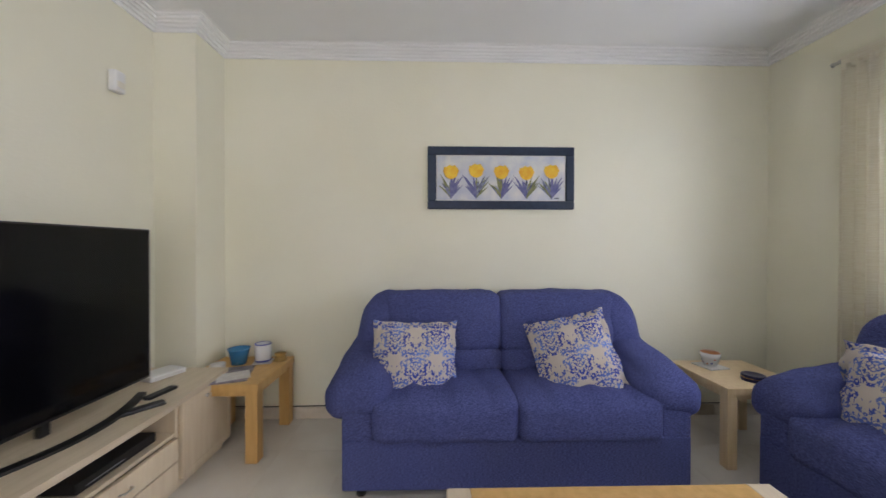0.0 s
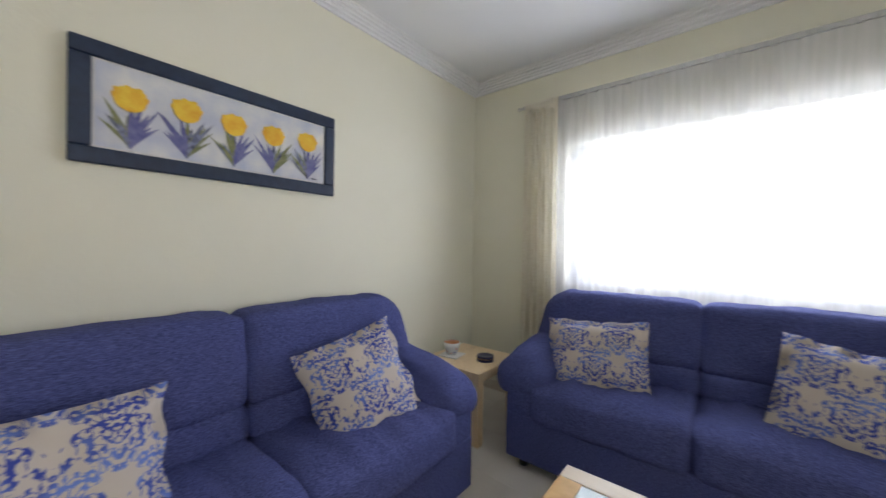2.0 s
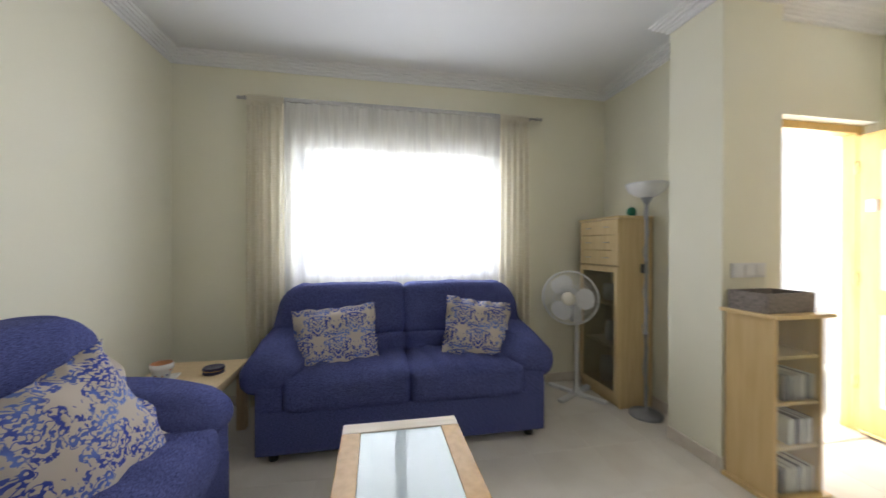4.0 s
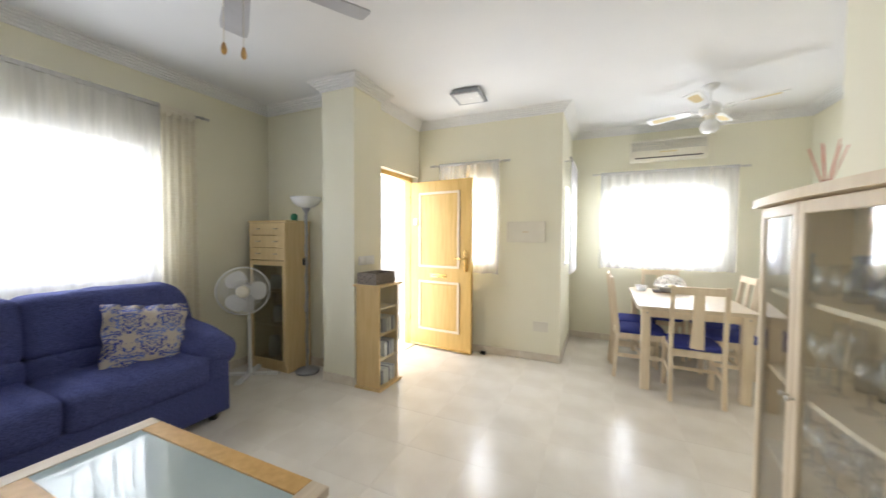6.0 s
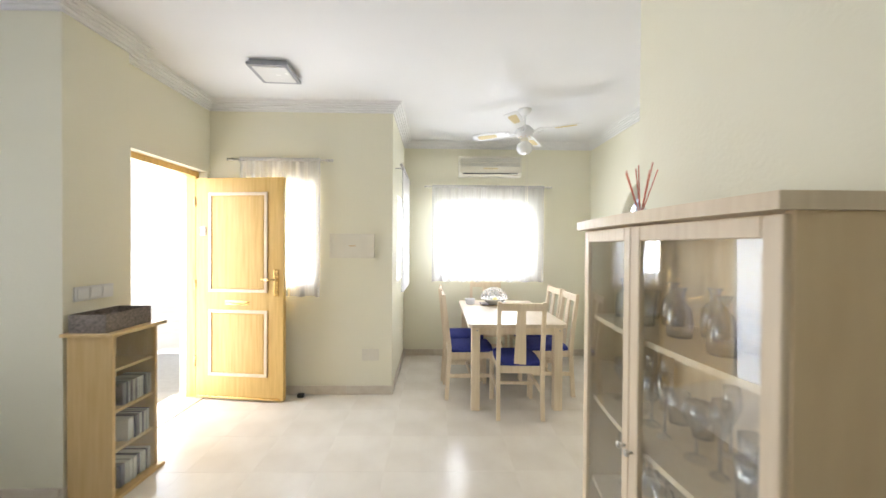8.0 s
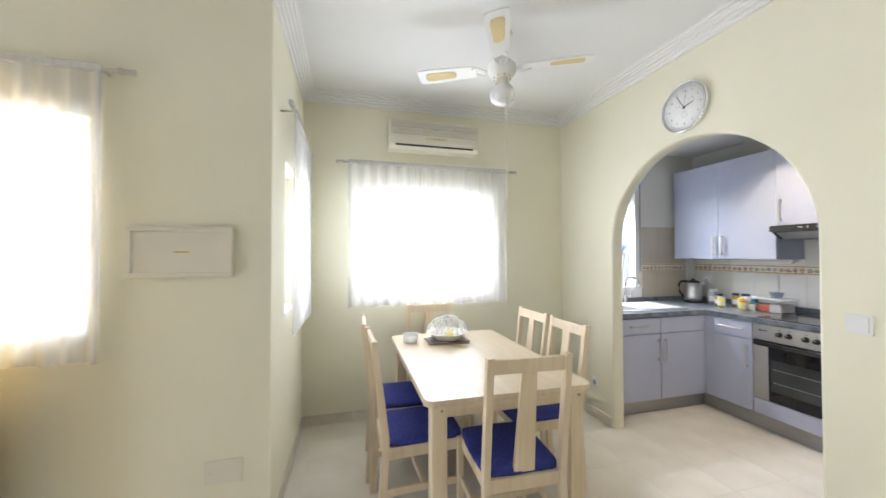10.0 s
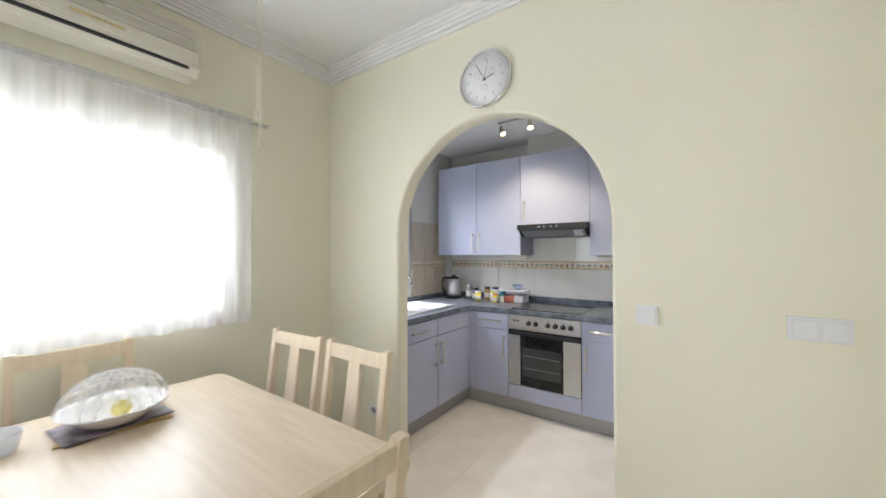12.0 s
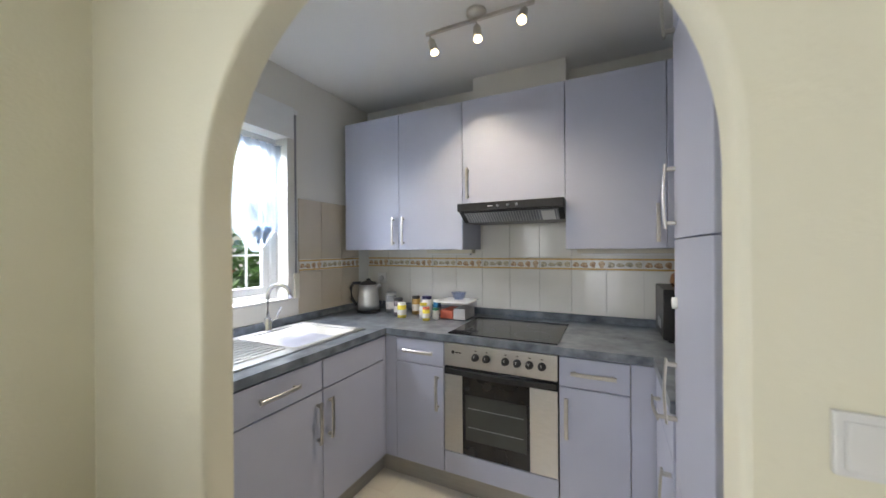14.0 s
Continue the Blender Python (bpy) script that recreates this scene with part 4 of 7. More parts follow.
TW = 0.47
bowl("flower_pot", (0.89, 4.17, TW), [(0, 0), (0.046, 0), (0.066, 0.095), (0.071, 0.106), (0.064, 0.106), (0.044, 0.012), (0, 0.012)], M_BLUEPOT, "plain turquoise blue ceramic pot on the side table", "pot")
bowl("jar", (1.04, 4.20, TW + 0.005), [(0, 0), (0.044, 0), (0.052, 0.012), (0.054, 0.11), (0.050, 0.125), (0.046, 0.125), (0.044, 0.02), (0, 0.02)], M_CERAMIC, "white ceramic jar with blue rim", "jar",
     extra=(("rim", [(0.0515, 0.119), (0.0535, 0.122), (0.0505, 0.128), (0.0455, 0.126)], M_BLUELINE), ("foot_ring", [(0.0450, 0.002), (0.0535, 0.012), (0.0535, 0.017), (0.0450, 0.007)], M_BLUELINE)))
bowl("trinket_box", (1.145, 4.235, TW), [(0, 0), (0.042, 0), (0.044, 0.008), (0.034, 0.012), (0.036, 0.04), (0.04, 0.044), (0.038, 0.054), (0, 0.058)], M_OCHRE, "small round ochre lidded box", "box")
bowl("tin", (0.80, 4.08, TW), [(0, 0), (0.045, 0), (0.046, 0.03), (0, 0.032)], M_PAPER, "small pale green round tin", "tin")
solid("coaster", boxed(-0.06, 0.06, -0.06, 0.06, 0, 0.005, 0.002), M_PAPER, (1.04, 4.20, TW), "white square coaster under the jar", "coaster", turn=15)
solid("magazine", boxed(-0.105, 0.105, -0.145, 0.145, 0, 0.006, 0.002), M_PAPER_B, (0.97, 3.95, TW), "dark magazine on the side table", "magazine", turn=18)
solid("booklet", boxed(-0.09, 0.09, -0.07, 0.07, 0, 0.005, 0.002), M_PAPER, (1.00, 3.91, TW + 0.006), "white booklet on the magazine", "booklet", turn=30)

pt = bowl("flower_pot", (4.10, 4.05, TW + 0.008), [(0, 0), (0.036, 0), (0.049, 0.055), (0.056, 0.055), (0.058, 0.088), (0.052, 0.088), (0.048, 0.03), (0, 0.028)], M_CERAMIC, "white painted terracotta pot with splashed colours", "pot",
          extra=(("inner_rim", [(0.0505, 0.089), (0.0565, 0.0895), (0.053, 0.091), (0.045, 0.06)], M_TERRA),))
rnd = random.Random(2)
for k in range(12):
    a, z = rnd.uniform(0, 6.28), rnd.uniform(0.012, 0.05)
    r = 0.0372 + (0.049 - 0.036) * z / 0.055
    bm = lathe(bmesh.new(), [(0, 0), (0.006, 0.0005), (0, 0.0012)], 8)
    ob = part("paint_spot", bm, (M_BLUELINE, M_RED, M_TERRA)[k % 3], pt)
    ob.matrix_basis = pose(r * math.cos(a), r * math.sin(a), z, 0, 77, math.degrees(a))
solid("tile_mat", boxed(-0.075, 0.075, -0.075, 0.075, 0, 0.008, 0.002), M_PAPER, (4.10, 4.05, TW), "pale square tile under the pot", "coaster", turn=10)
bowl("round_tin", (4.165, 3.80, TW), [(0, 0), (0.058, 0), (0.06, 0.004), (0.06, 0.034), (0.057, 0.038), (0.05, 0.036), (0, 0.036)], M_DKBLUE, "round dark blue tin with gilt band", "tin",
     extra=(("band", [(0.0603, 0.02), (0.0608, 0.022), (0.0603, 0.024)], M_BRASS),))


def coffee_table():
    x0, x1, y0, y1, h = 2.28, 3.435, 2.43, 2.955, 0.43
    th = thing("coffee_table", ((x0 + x1) / 2, (y0 + y1) / 2, 0), "low beech coffee table with a frosted glass top", "table")
    w, d, b, t = x1 - x0, y1 - y0, 0.082, 0.035
    for sx in (-1, 1):
        part("end_rail", boxed(*sorted((sx * w / 2, sx * (w / 2 - b))), -d / 2, d / 2, h - t, h, 0.004), M_BEECH_X, th)
        part("side_rail", boxed(-w / 2 + b, w / 2 - b, *sorted((sx * d / 2, sx * (d / 2 - b))), h - t, h, 0.004), M_PINE, th)
        for sy in (-1, 1):
            x, y = sx * (w / 2 - 0.045), sy * (d / 2 - 0.045)
            part("leg", boxed(x - 0.035, x + 0.035, y - 0.035, y + 0.035, 0, h - t, 0.004), M_BEECH, th)
        part("apron", boxed(-w / 2 + 0.08, w / 2 - 0.08, *sorted((sx * (d / 2 - 0.02), sx * (d / 2 - 0.04))), h - t - 0.06, h - t), M_BEECH, th)
    part("glass_top", boxed(-w / 2 + b, w / 2 - b, -d / 2 + b, d / 2 - b, h - 0.012, h - 0.004, 0.002, 1), M_FROST, th, "greenish frosted glass inset")


coffee_table()


def tv_bench():
    th = thing("tv_bench", (0.66, 0, 0), "pale beech television bench with drawers, niche and door", "cabinet")
    y0, y1, xf, xb, h = 2.27, 4.005, 0.255, -0.225, 0.50
    bm = prism(bmesh.new(), [(xb, y0)] + [(xf + 0.045 * math.sin(math.pi * i / 14), y0 + (y1 - y0) * i / 14) for i in range(15)] + [(xb, y1)], h - 0.03, h)
    part("top", bm, M_BEECH_X, th, "pale beech top with a bowed front edge")
    part("plinth", boxed(xb, xf - 0.03, y0 + 0.02, y1 - 0.02, 0, 0.06), M_PALE, th)
    for y in (y0 + 0.01, 2.90, 3.55, y1 - 0.03):
        part("side_panel", boxed(xb, xf - 0.004, y, y + 0.02, 0.06, h - 0.03, 0.001), M_PALE, th)
    part("shelf", boxed(xb, xf - 0.01, y0 + 0.03, 3.55, 0.30, 0.318), M_PALE, th)
    part("floor_panel", boxed(xb, xf - 0.01, y0 + 0.03, y1 - 0.03, 0.06, 0.078), M_PALE, th)
    part("back_panel", boxed(xb, xb + 0.006, y0 + 0.03, y1 - 0.03, 0.06, h - 0.03), M_PALE, th)
    for a, b in ((y0 + 0.035, 2.896), (2.925, 3.546)):
        for z0, z1 in ((0.066, 0.180), (0.186, 0.298)):
            dr = part("drawer_front", boxed(xf - 0.004, xf + 0.016, a, b, z0, z1, 0.003), M_PALE, th)
            part("knob", tube(bmesh.new(), [(xf + 0.016, (a + b) / 2 - 0.03, (z0 + z1) / 2), (xf + 0.034, (a + b) / 2 - 0.02, (z0 + z1) / 2), (xf + 0.034, (a + b) / 2 + 0.02, (z0 + z1) / 2), (xf + 0.016, (a + b) / 2 + 0.03, (z0 + z1) / 2)], 0.004), M_SATIN, dr)
    dr = part("door", boxed(xf - 0.004, xf + 0.016, 3.572, y1 - 0.012, 0.066, h - 0.034, 0.003), M_PALE, th)
    bm = bmesh.new()
    for q in ((3.572, 3.602, 0.066, h - 0.034), (y1 - 0.042, y1 - 0.012, 0.066, h - 0.034), (3.602, y1 - 0.042, 0.066, 0.10), (3.602, y1 - 0.042, h - 0.068, h - 0.034)):
        box(bm, xf + 0.016, xf + 0.021, q[0], q[1], q[2], q[3], 0.002, 1)
    part("door_rail", bm, M_PALE, dr)
    part("knob", lathe(bmesh.new(), [(0, 0), (0.006, 0), (0.012, 0.012), (0, 0.016)], 12), M_SATIN, dr).matrix_basis = pose(xf + 0.021, 3.75, 0.43, 0, 90, 0)


tv_bench()


def television():
    th = thing("television", (0.655, 0, 0.50), "large black flat-screen television, switched off, on the bench", "television")
    y0, y1 = 2.68, 3.70
    part("casing", boxed(-0.03, 0.012, y0, y1, 0.055, 0.868, 0.006), M_BLACK, th)
    part("screen", boxed(0.012, 0.0145, y0 + 0.008, y1 - 0.008, 0.070, 0.860), M_SCREEN, th, "dark glossy screen")
    bm = bmesh.new()
    pts = [(0.05 + 0.11 * math.sin(math.pi * i / 16), 2.80 + 0.80 * i / 16) for i in range(17)]
    prism(bm, [(x + 0.022, y) for x, y in pts] + [(x - 0.022, y) for x, y in reversed(pts)], 0.0, 0.012)
    part("stand_foot", bm, M_BLACK, th, "black curved stand bar")
    part("stand_neck", boxed(-0.025, 0.0, 3.17, 3.21, 0.0, 0.055, 0.004), M_BLACK, th)


television()
solid("remote_control", boxed(-0.024, 0.024, -0.085, 0.085, 0, 0.018, 0.006), M_BLACK, (0.855, 3.42, 0.50), "black remote control on the bench", "remote control", turn=-35)
solid("remote_control", boxed(-0.022, 0.022, -0.08, 0.08, 0, 0.016, 0.005), M_BLACK, (0.80, 3.60, 0.50), "slim black remote control on the bench", "remote control", turn=-10)
rt = thing("router", (0.61, 3.85, 0.50), "flat white router box on the bench", "router", turn=-20)
part("casing", boxed(-0.07, 0.07, -0.10, 0.10, 0.004, 0.034, 0.006), M_WHITE, rt)
part("side_vent", boxed(0.0705, 0.072, -0.08, 0.08, 0.012, 0.026), M_PAPER, rt)
st = thing("set_top_box", (0.745, 3.28, 0.318), "slim black disc player in the bench niche", "player")
part("casing", boxed(-0.13, 0.13, -0.19, 0.19, 0.006, 0.05, 0.003), M_BLACK, st)
part("front_strip", boxed(0.13, 0.132, -0.15, 0.02, 0.02, 0.024), M_GREY, st)
al = thing("motion_sensor", (0.425, 3.75, 2.20), "small white alarm motion sensor on the wall", "sensor")
part("housing", boxed(0, 0.045, -0.033, 0.033, -0.06, 0.06, 0.012, 3), M_WHITE, al)
part("lens", boxed(0.045, 0.049, -0.022, 0.022, -0.035, 0.0, 0.002), M_IVORY, al)
part("bracket", boxed(-0.005, 0.0, -0.02, 0.02, -0.03, 0.03), M_WHITE, al)
bowl("tea_canister", (0.60, 2.40, 0.50), [(0, 0), (0.062, 0), (0.062, 0.20), (0, 0.20)], M_BLACK, "black round canister with white lid on the bench", "canister", 28, (("lid", [(0.064, 0.198), (0.064, 0.222), (0.058, 0.228), (0, 0.228)], M_WHITE),))
cb = tube(bmesh.new(), [(0.73, 4.332, 0.10), (1.0, 4.330, 0.095), (1.4, 4.333, 0.098), (1.9, 4.330, 0.092), (2.6, 4.333, 0.095), (3.6, 4.330, 0.095), (4.5, 4.333, 0.094)], 0.004, 6)
solid("cable", cb, M_BLACK, (0, 0, 0), "thin black cable along the skirting", "cable")


# pedestal fan beside the window sofa
def pedestal_fan():
    th = thing("pedestal_fan", (4.475, 1.13, 0), "white pedestal fan beside the sofa", "fan")
    bm = boxed(-0.26, 0.26, -0.025, 0.025, 0, 0.025, 0.006)
    box(bm, -0.025, 0.025, -0.26, 0.26, 0.004, 0.028, 0.006)
    ob = part("cross_base", bm, M_WHITE, th)
    ob.matrix_basis = pose(0, 0, 0, 0, 0, 30)
    part("pole", lathe(bmesh.new(), [(0.03, 0.025), (0.022, 0.06), (0.016, 0.075), (0.016, 0.52), (0.022, 0.53), (0.012, 0.54), (0.012, 0.72)], 14), M_WHITE, th)
    part("control_box", boxed(-0.035, 0.035, -0.03, 0.05, 0.62, 0.79, 0.012), M_WHITE, th)
    head = part("motor", lathe(bmesh.new(), [(0, -0.15), (0.05, -0.14), (0.062, -0.08), (0.055, -0.02), (0, 0.0)], 18), M_WHITE, th)
    head.matrix_basis = pose(-0.06, 0.10, 0.835, 90, 0, 230) @ Matrix.Scale(1.18, 4)
    for k in range(3):
        bm = bmesh.new()
        rows = []
        for i in range(8):
            r = 0.035 + 0.128 * i / 7
            sp = 1.45 * math.sin(math.pi * (0.15 + 0.75 * i / 7)) ** 0.7
            rows.append([bm.verts.new((r * math.cos(a), r * math.sin(a), 0.018 + 0.022 * (q - 0.5))) for q in (0, 0.33, 0.66, 1) for a in (k * 2.094 + (q - 0.5) * sp,)])
        for a, b in zip(rows, rows[1:]):
            for i in range(3):
                bm.faces.new((a[i], a[i + 1], b[i + 1], b[i])).smooth = True
        part("blade", bm, M_OPAL, head)
    bm = lathe(bmesh.new(), [(0, 0.045), (0.046, 0.045), (0.048, 0.056), (0.03, 0.064), (0, 0.066)], 24)
    part("badge", bm, M_IVORY, head)
    wire = mesh_of("guard_wire", tube(bmesh.new(), [(0.036, 0, 0.052), (0.13 * math.cos(0.12), 0.13 * math.sin(0.12), 0.055), (0.185 * math.cos(0.2), 0.185 * math.sin(0.2), 0.02), (0.185 * math.cos(0.2), 0.185 * math.sin(0.2), -0.01), (0.06, 0, -0.045)], 0.0014, 3), M_WHITE)
    for i in range(72):
        ob = new("guard_wire", wire)
        ob.parent = head
        ob.matrix_basis = pose(0, 0, 0, 0, 0, 360 * i / 72)
    for r, z, g in ((0.186, 0.005, 0.006), (0.10, 0.054, 0.0025)):
        bm = tube(bmesh.new(), [(r * math.cos(2 * math.pi * i / 36), r * math.sin(2 * math.pi * i / 36), z) for i in range(37)], g, 6)
        part("guard_ring", bm, M_WHITE, head)


pedestal_fan()


def tall_cabinet():
    """Beech cabinet with three small drawers above a dark glass door."""
    th = thing("tall_cabinet", (4.415, 0.815, 0), "tall beech cabinet with three drawers over a glass door", "cabinet", turn=0)
    w, h, d0, d1 = 0.51, 1.50, 0.145, -0.145
    for s in (-1, 1):
        part("side_panel", boxed(*sorted((s * w / 2, s * (w / 2 - 0.018))), d1, d0, 0.0, h - 0.022, 0.002), M_TALL, th)
    part("top", boxed(-w / 2 - 0.012, w / 2 + 0.012, d1, d0 + 0.022, h - 0.022, h, 0.004), M_TALL, th)
    part("back_panel", boxed(-w / 2 + 0.018, w / 2 - 0.018, d1, d1 + 0.006, 0.06, h - 0.022), M_TALL, th)
    part("plinth", boxed(-w / 2 + 0.018, w / 2 - 0.018, d0 - 0.03, d0 - 0.012, 0, 0.07), M_TALL, th)
    for z in (0.07, 0.44, 0.78, 1.085):
        part("shelf", boxed(-w / 2 + 0.018, w / 2 - 0.018, d1 + 0.006, d0 - 0.02, z, z + 0.018), M_TALL, th)
    for k in range(3):
        z = 1.11 + k * 0.123
        dr = part("drawer_front", boxed(-w / 2 + 0.003, w / 2 - 0.003, d0, d0 + 0.018, z, z + 0.118, 0.002), M_TALL, th)
        for x in (-0.12, 0.12):
            part("knob", tube(bmesh.new(), [(x - 0.025, d0 + 0.018, z + 0.06), (x - 0.018, d0 + 0.034, z + 0.06), (x + 0.018, d0 + 0.034, z + 0.06), (x + 0.025, d0 + 0.018, z + 0.06)], 0.0035, 6), M_SATIN, dr)
    bm = bmesh.new()
    for q in ((-w / 2 + 0.003, -w / 2 + 0.048, 0.075, 1.10), (w / 2 - 0.048, w / 2 - 0.003, 0.075, 1.10), (-w / 2 + 0.048, w / 2 - 0.048, 0.075, 0.12), (-w / 2 + 0.048, w / 2 - 0.048, 1.055, 1.10)):
        box(bm, q[0], q[1], d0, d0 + 0.018, q[2], q[3], 0.002, 1)
    dr = part("door", bm, M_TALL, th)
    pane("pane", boxed(-w / 2 + 0.045, w / 2 - 0.045, d0 + 0.007, d0 + 0.011, 0.117, 1.058), M_SMOKE, dr, "dark tinted glass")
    for x, z, hh, mt in ((-0.10, 0.798, 0.10, M_BLUEPOT), (0.09, 0.798, 0.14, M_CERAMIC), (-0.12, 0.458, 0.12, M_PAPER_B), (0.05, 0.458, 0.16, M_CERAMIC), (0.12, 0.088, 0.2, M_PAPER)):
        bowl("ornament", (4.415 + x, 0.80, z), [(0, 0), (0.05, 0), (0.06, hh * 0.5), (0.045, hh), (0, hh)], mt, "dim ornament behind cabinet glass", "ornament")


tall_cabinet()
bowl("green_bottle", (4.235, 0.80, 1.50), [(0, 0), (0.028, 0), (0.034, 0.03), (0.030, 0.06), (0.012, 0.075), (0, 0.076)], M_GREEN, "small green glass ornament on the cabinet", "ornament")


def floor_lamp():
    th = thing("floor_lamp", (4.035, 0.835, 0), "grey metal uplighter floor lamp with white bowl shade, off", "floor lamp")
    part("base", lathe(bmesh.new(), [(0, 0), (0.112, 0), (0.114, 0.018), (0.095, 0.030), (0.03, 0.042), (0.014, 0.06), (0, 0.06)], 32), M_GREY, th)
    part("pole", lathe(bmesh.new(), [(0.012, 0.05), (0.012, 0.60), (0.015, 0.60), (0.015, 0.62), (0.012, 0.62), (0.012, 1.14), (0.015, 1.14), (0.015, 1.16), (0.012, 1.16), (0.012, 1.565), (0.016, 1.575), (0.046, 1.632)], 18), M_GREY, th)
    part("shade", lathe(bmesh.new(), [(0.034, 1.62), (0.075, 1.635), (0.118, 1.665), (0.140, 1.705), (0.144, 1.725), (0.138, 1.725), (0.113, 1.675), (0.07, 1.645), (0, 1.632)], 36), M_OPAL, th, "white opal bowl shade")
    cord = [((0.016 + 0.010 * (i % 7 == 3)) * math.cos(i * 0.8), 0.018 * math.sin(i * 0.8) + 0.004, 1.55 - i * 0.037) for i in range(40)] + [(0.03, -0.04, 0.06), (0.10, -0.10, 0.02), (0.22, -0.16, 0.008)]
    part("cord", tube(bmesh.new(), cord, 0.0035, 6), M_GREY, th)
    part("switch", boxed(0.008, 0.036, -0.01, 0.022, 1.06, 1.13, 0.005), M_BLACK, th, "black cord switch")


floor_lamp()


def cd_rack():
    x0, x1, y0, y1, h = 3.13, 3.375, 0.60, 0.905, 0.925
    th = thing("cd_rack", ((x0 + x1) / 2, (y0 + y1) / 2, 0), "narrow pine disc rack with glass front against the pillar", "rack")
    w, d = x1 - x0, y1 - y0
    part("foot_board", boxed(-w / 2 - 0.025, w / 2, -d / 2 - 0.03, d / 2 + 0.025, 0, 0.022, 0.003), M_RACK, th)
    part("top", boxed(-w / 2 - 0.03, w / 2 + 0.01, -d / 2 - 0.04, d / 2 + 0.03, h - 0.02, h, 0.003), M_RACK, th)
    for s in (-1, 1):
        part("side_panel", boxed(-w / 2, w / 2, *sorted((s * d / 2, s * (d / 2 - 0.018))), 0.022, h - 0.02, 0.002), M_RACK, th)
    part("back_panel", boxed(w / 2 - 0.008, w / 2, -d / 2 + 0.018, d / 2 - 0.018, 0.022, h - 0.02), M_RACK, th)
    levels = (0.022, 0.25, 0.47, 0.70)
    for z in levels[1:]:
        part("shelf", boxed(-w / 2 + 0.012, w / 2 - 0.008, -d / 2 + 0.018, d / 2 - 0.018, z, z + 0.016), M_RACK, th)
    pane("pane", boxed(-w / 2 + 0.002, -w / 2 + 0.006, -d / 2 + 0.02, d / 2 - 0.02, 0.03, h - 0.03), M_GLASS, th)
    rnd = random.Random(6)
    cover = [M_PAPER, M_PAPER_B, M_CERAMIC, M_GREY, M_DKBLUE, M_WHITE]
    for z, k in ((0.022, 18), (0.266, 13), (0.486, 17)):
        y = y0 + 0.022
        for i in range(k):
            t = rnd.choice((0.010, 0.010, 0.014))
            if y + t > y1 - 0.02:
                break
            solid("disc_case", boxed(-0.07, 0.07, 0, t - 0.001, 0, 0.125, 0.001, 1), rnd.choice(cover), (x0 + 0.09 + rnd.uniform(0, 0.012), y, z), "plastic disc case standing in the rack", "disc case", "disc cases")
            y += t


cd_rack()


def woven_box():
    th = thing("storage_box", (3.255, 0.765, 0.925), "grey patterned fabric storage box on the disc rack", "box")
    w, d, h = 0.20, 0.30, 0.10
    for s in (-1, 1):
        part("side", boxed(*sorted((s * w / 2, s * (w / 2 - 0.006))), -d / 2, d / 2, 0, h, 0.002), M_BASKET, th)
        part("end", boxed(-w / 2 + 0.006, w / 2 - 0.006, *sorted((s * d / 2, s * (d / 2 - 0.006))), 0, h, 0.002), M_BASKET, th)
    part("bottom", boxed(-w / 2 + 0.006, w / 2 - 0.006, -d / 2 + 0.006, d / 2 - 0.006, 0, 0.005), M_BASKET, th)
    solid("glasses_case", boxed(-0.03, 0.03, -0.08, 0.08, 0, 0.055, 0.02, 3), M_BLACK, (3.255, 0.75, 0.975 - 0.045), "black glasses case lying in the box", "case")


woven_box()


def switch_plate(at, turn, n, label):
    """A white rocker switch; local -y points into the room."""
    th = thing("light_switch", at, label, "switch", turn=turn)
    w = 0.082 if n == 1 else 0.075 * n + 0.008
    part("plate", boxed(-w / 2, w / 2, -0.010, 0, -0.041, 0.041, 0.003), M_WHITE, th)
    for i in range(n):
        c = (i - (n - 1) / 2) * 0.073
        part("rocker", boxed(c - 0.031, c + 0.031, -0.015, -0.010, -0.031, 0.031, 0.003), M_WHITE, th)


switch_plate((-0.62, 0.437, 1.10), 90, 1, "white square light switch beside the arch")
switch_plate((-0.62, 0.94, 1.10), 90, 2, "white double light switch on the wall")
switch_plate((3.39, 0.74, 1.125), -90, 3, "white triple light switch on the pillar")


def wall_socket(at, turn):
    th = thing("wall_socket", at, "white round-pin wall socket near the floor", "socket", "wall sockets", turn)
    part("plate", boxed(-0.041, 0.041, -0.009, 0, -0.041, 0.041, 0.003), M_WHITE, th)
    part("ring", lathe(bmesh.new(), [(0.022, 0), (0.028, 0), (0.028, 0.004), (0.022, 0.004)], 20), M_WHITE, th).matrix_basis = pose(0, -0.009, 0, 90, 0, 0)
    part("well", lathe(bmesh.new(), [(0, 0.001), (0.0215, 0.001), (0.0215, 0.0015), (0, 0.0015)], 20), M_GREY, th).matrix_basis = pose(0, -0.009, 0, 90, 0, 0)


wall_socket((-0.62, -1.18, 0.30), 90)
wall_socket((4.60, 0.652, 0.32), 180)

# fuse box cover, low blank plate and their frames on the porch wall
fb = thing("fuse_box", (2.165, -0.484, 1.405), "flat white fuse box cover with a raised frame", "fuse box", turn=180)
bm = bmesh.new()
for q in ((-0.21, 0.21, 0.095, 0.115), (-0.21, 0.21, -0.115, -0.095), (-0.21, -0.19, -0.095, 0.095), (0.19, 0.21, -0.095, 0.095)):
    box(bm, q[0], q[1], -0.022, 0, q[2], q[3], 0.003)
part("frame", bm, M_IVORY, fb)
part("cover", boxed(-0.19, 0.19, -0.014, 0, -0.095, 0.095, 0.002), M_IVORY, fb)
part("label", boxed(-0.03, 0.03, -0.0152, -0.014, -0.004, 0.004), M_GOLDTRIM, fb)
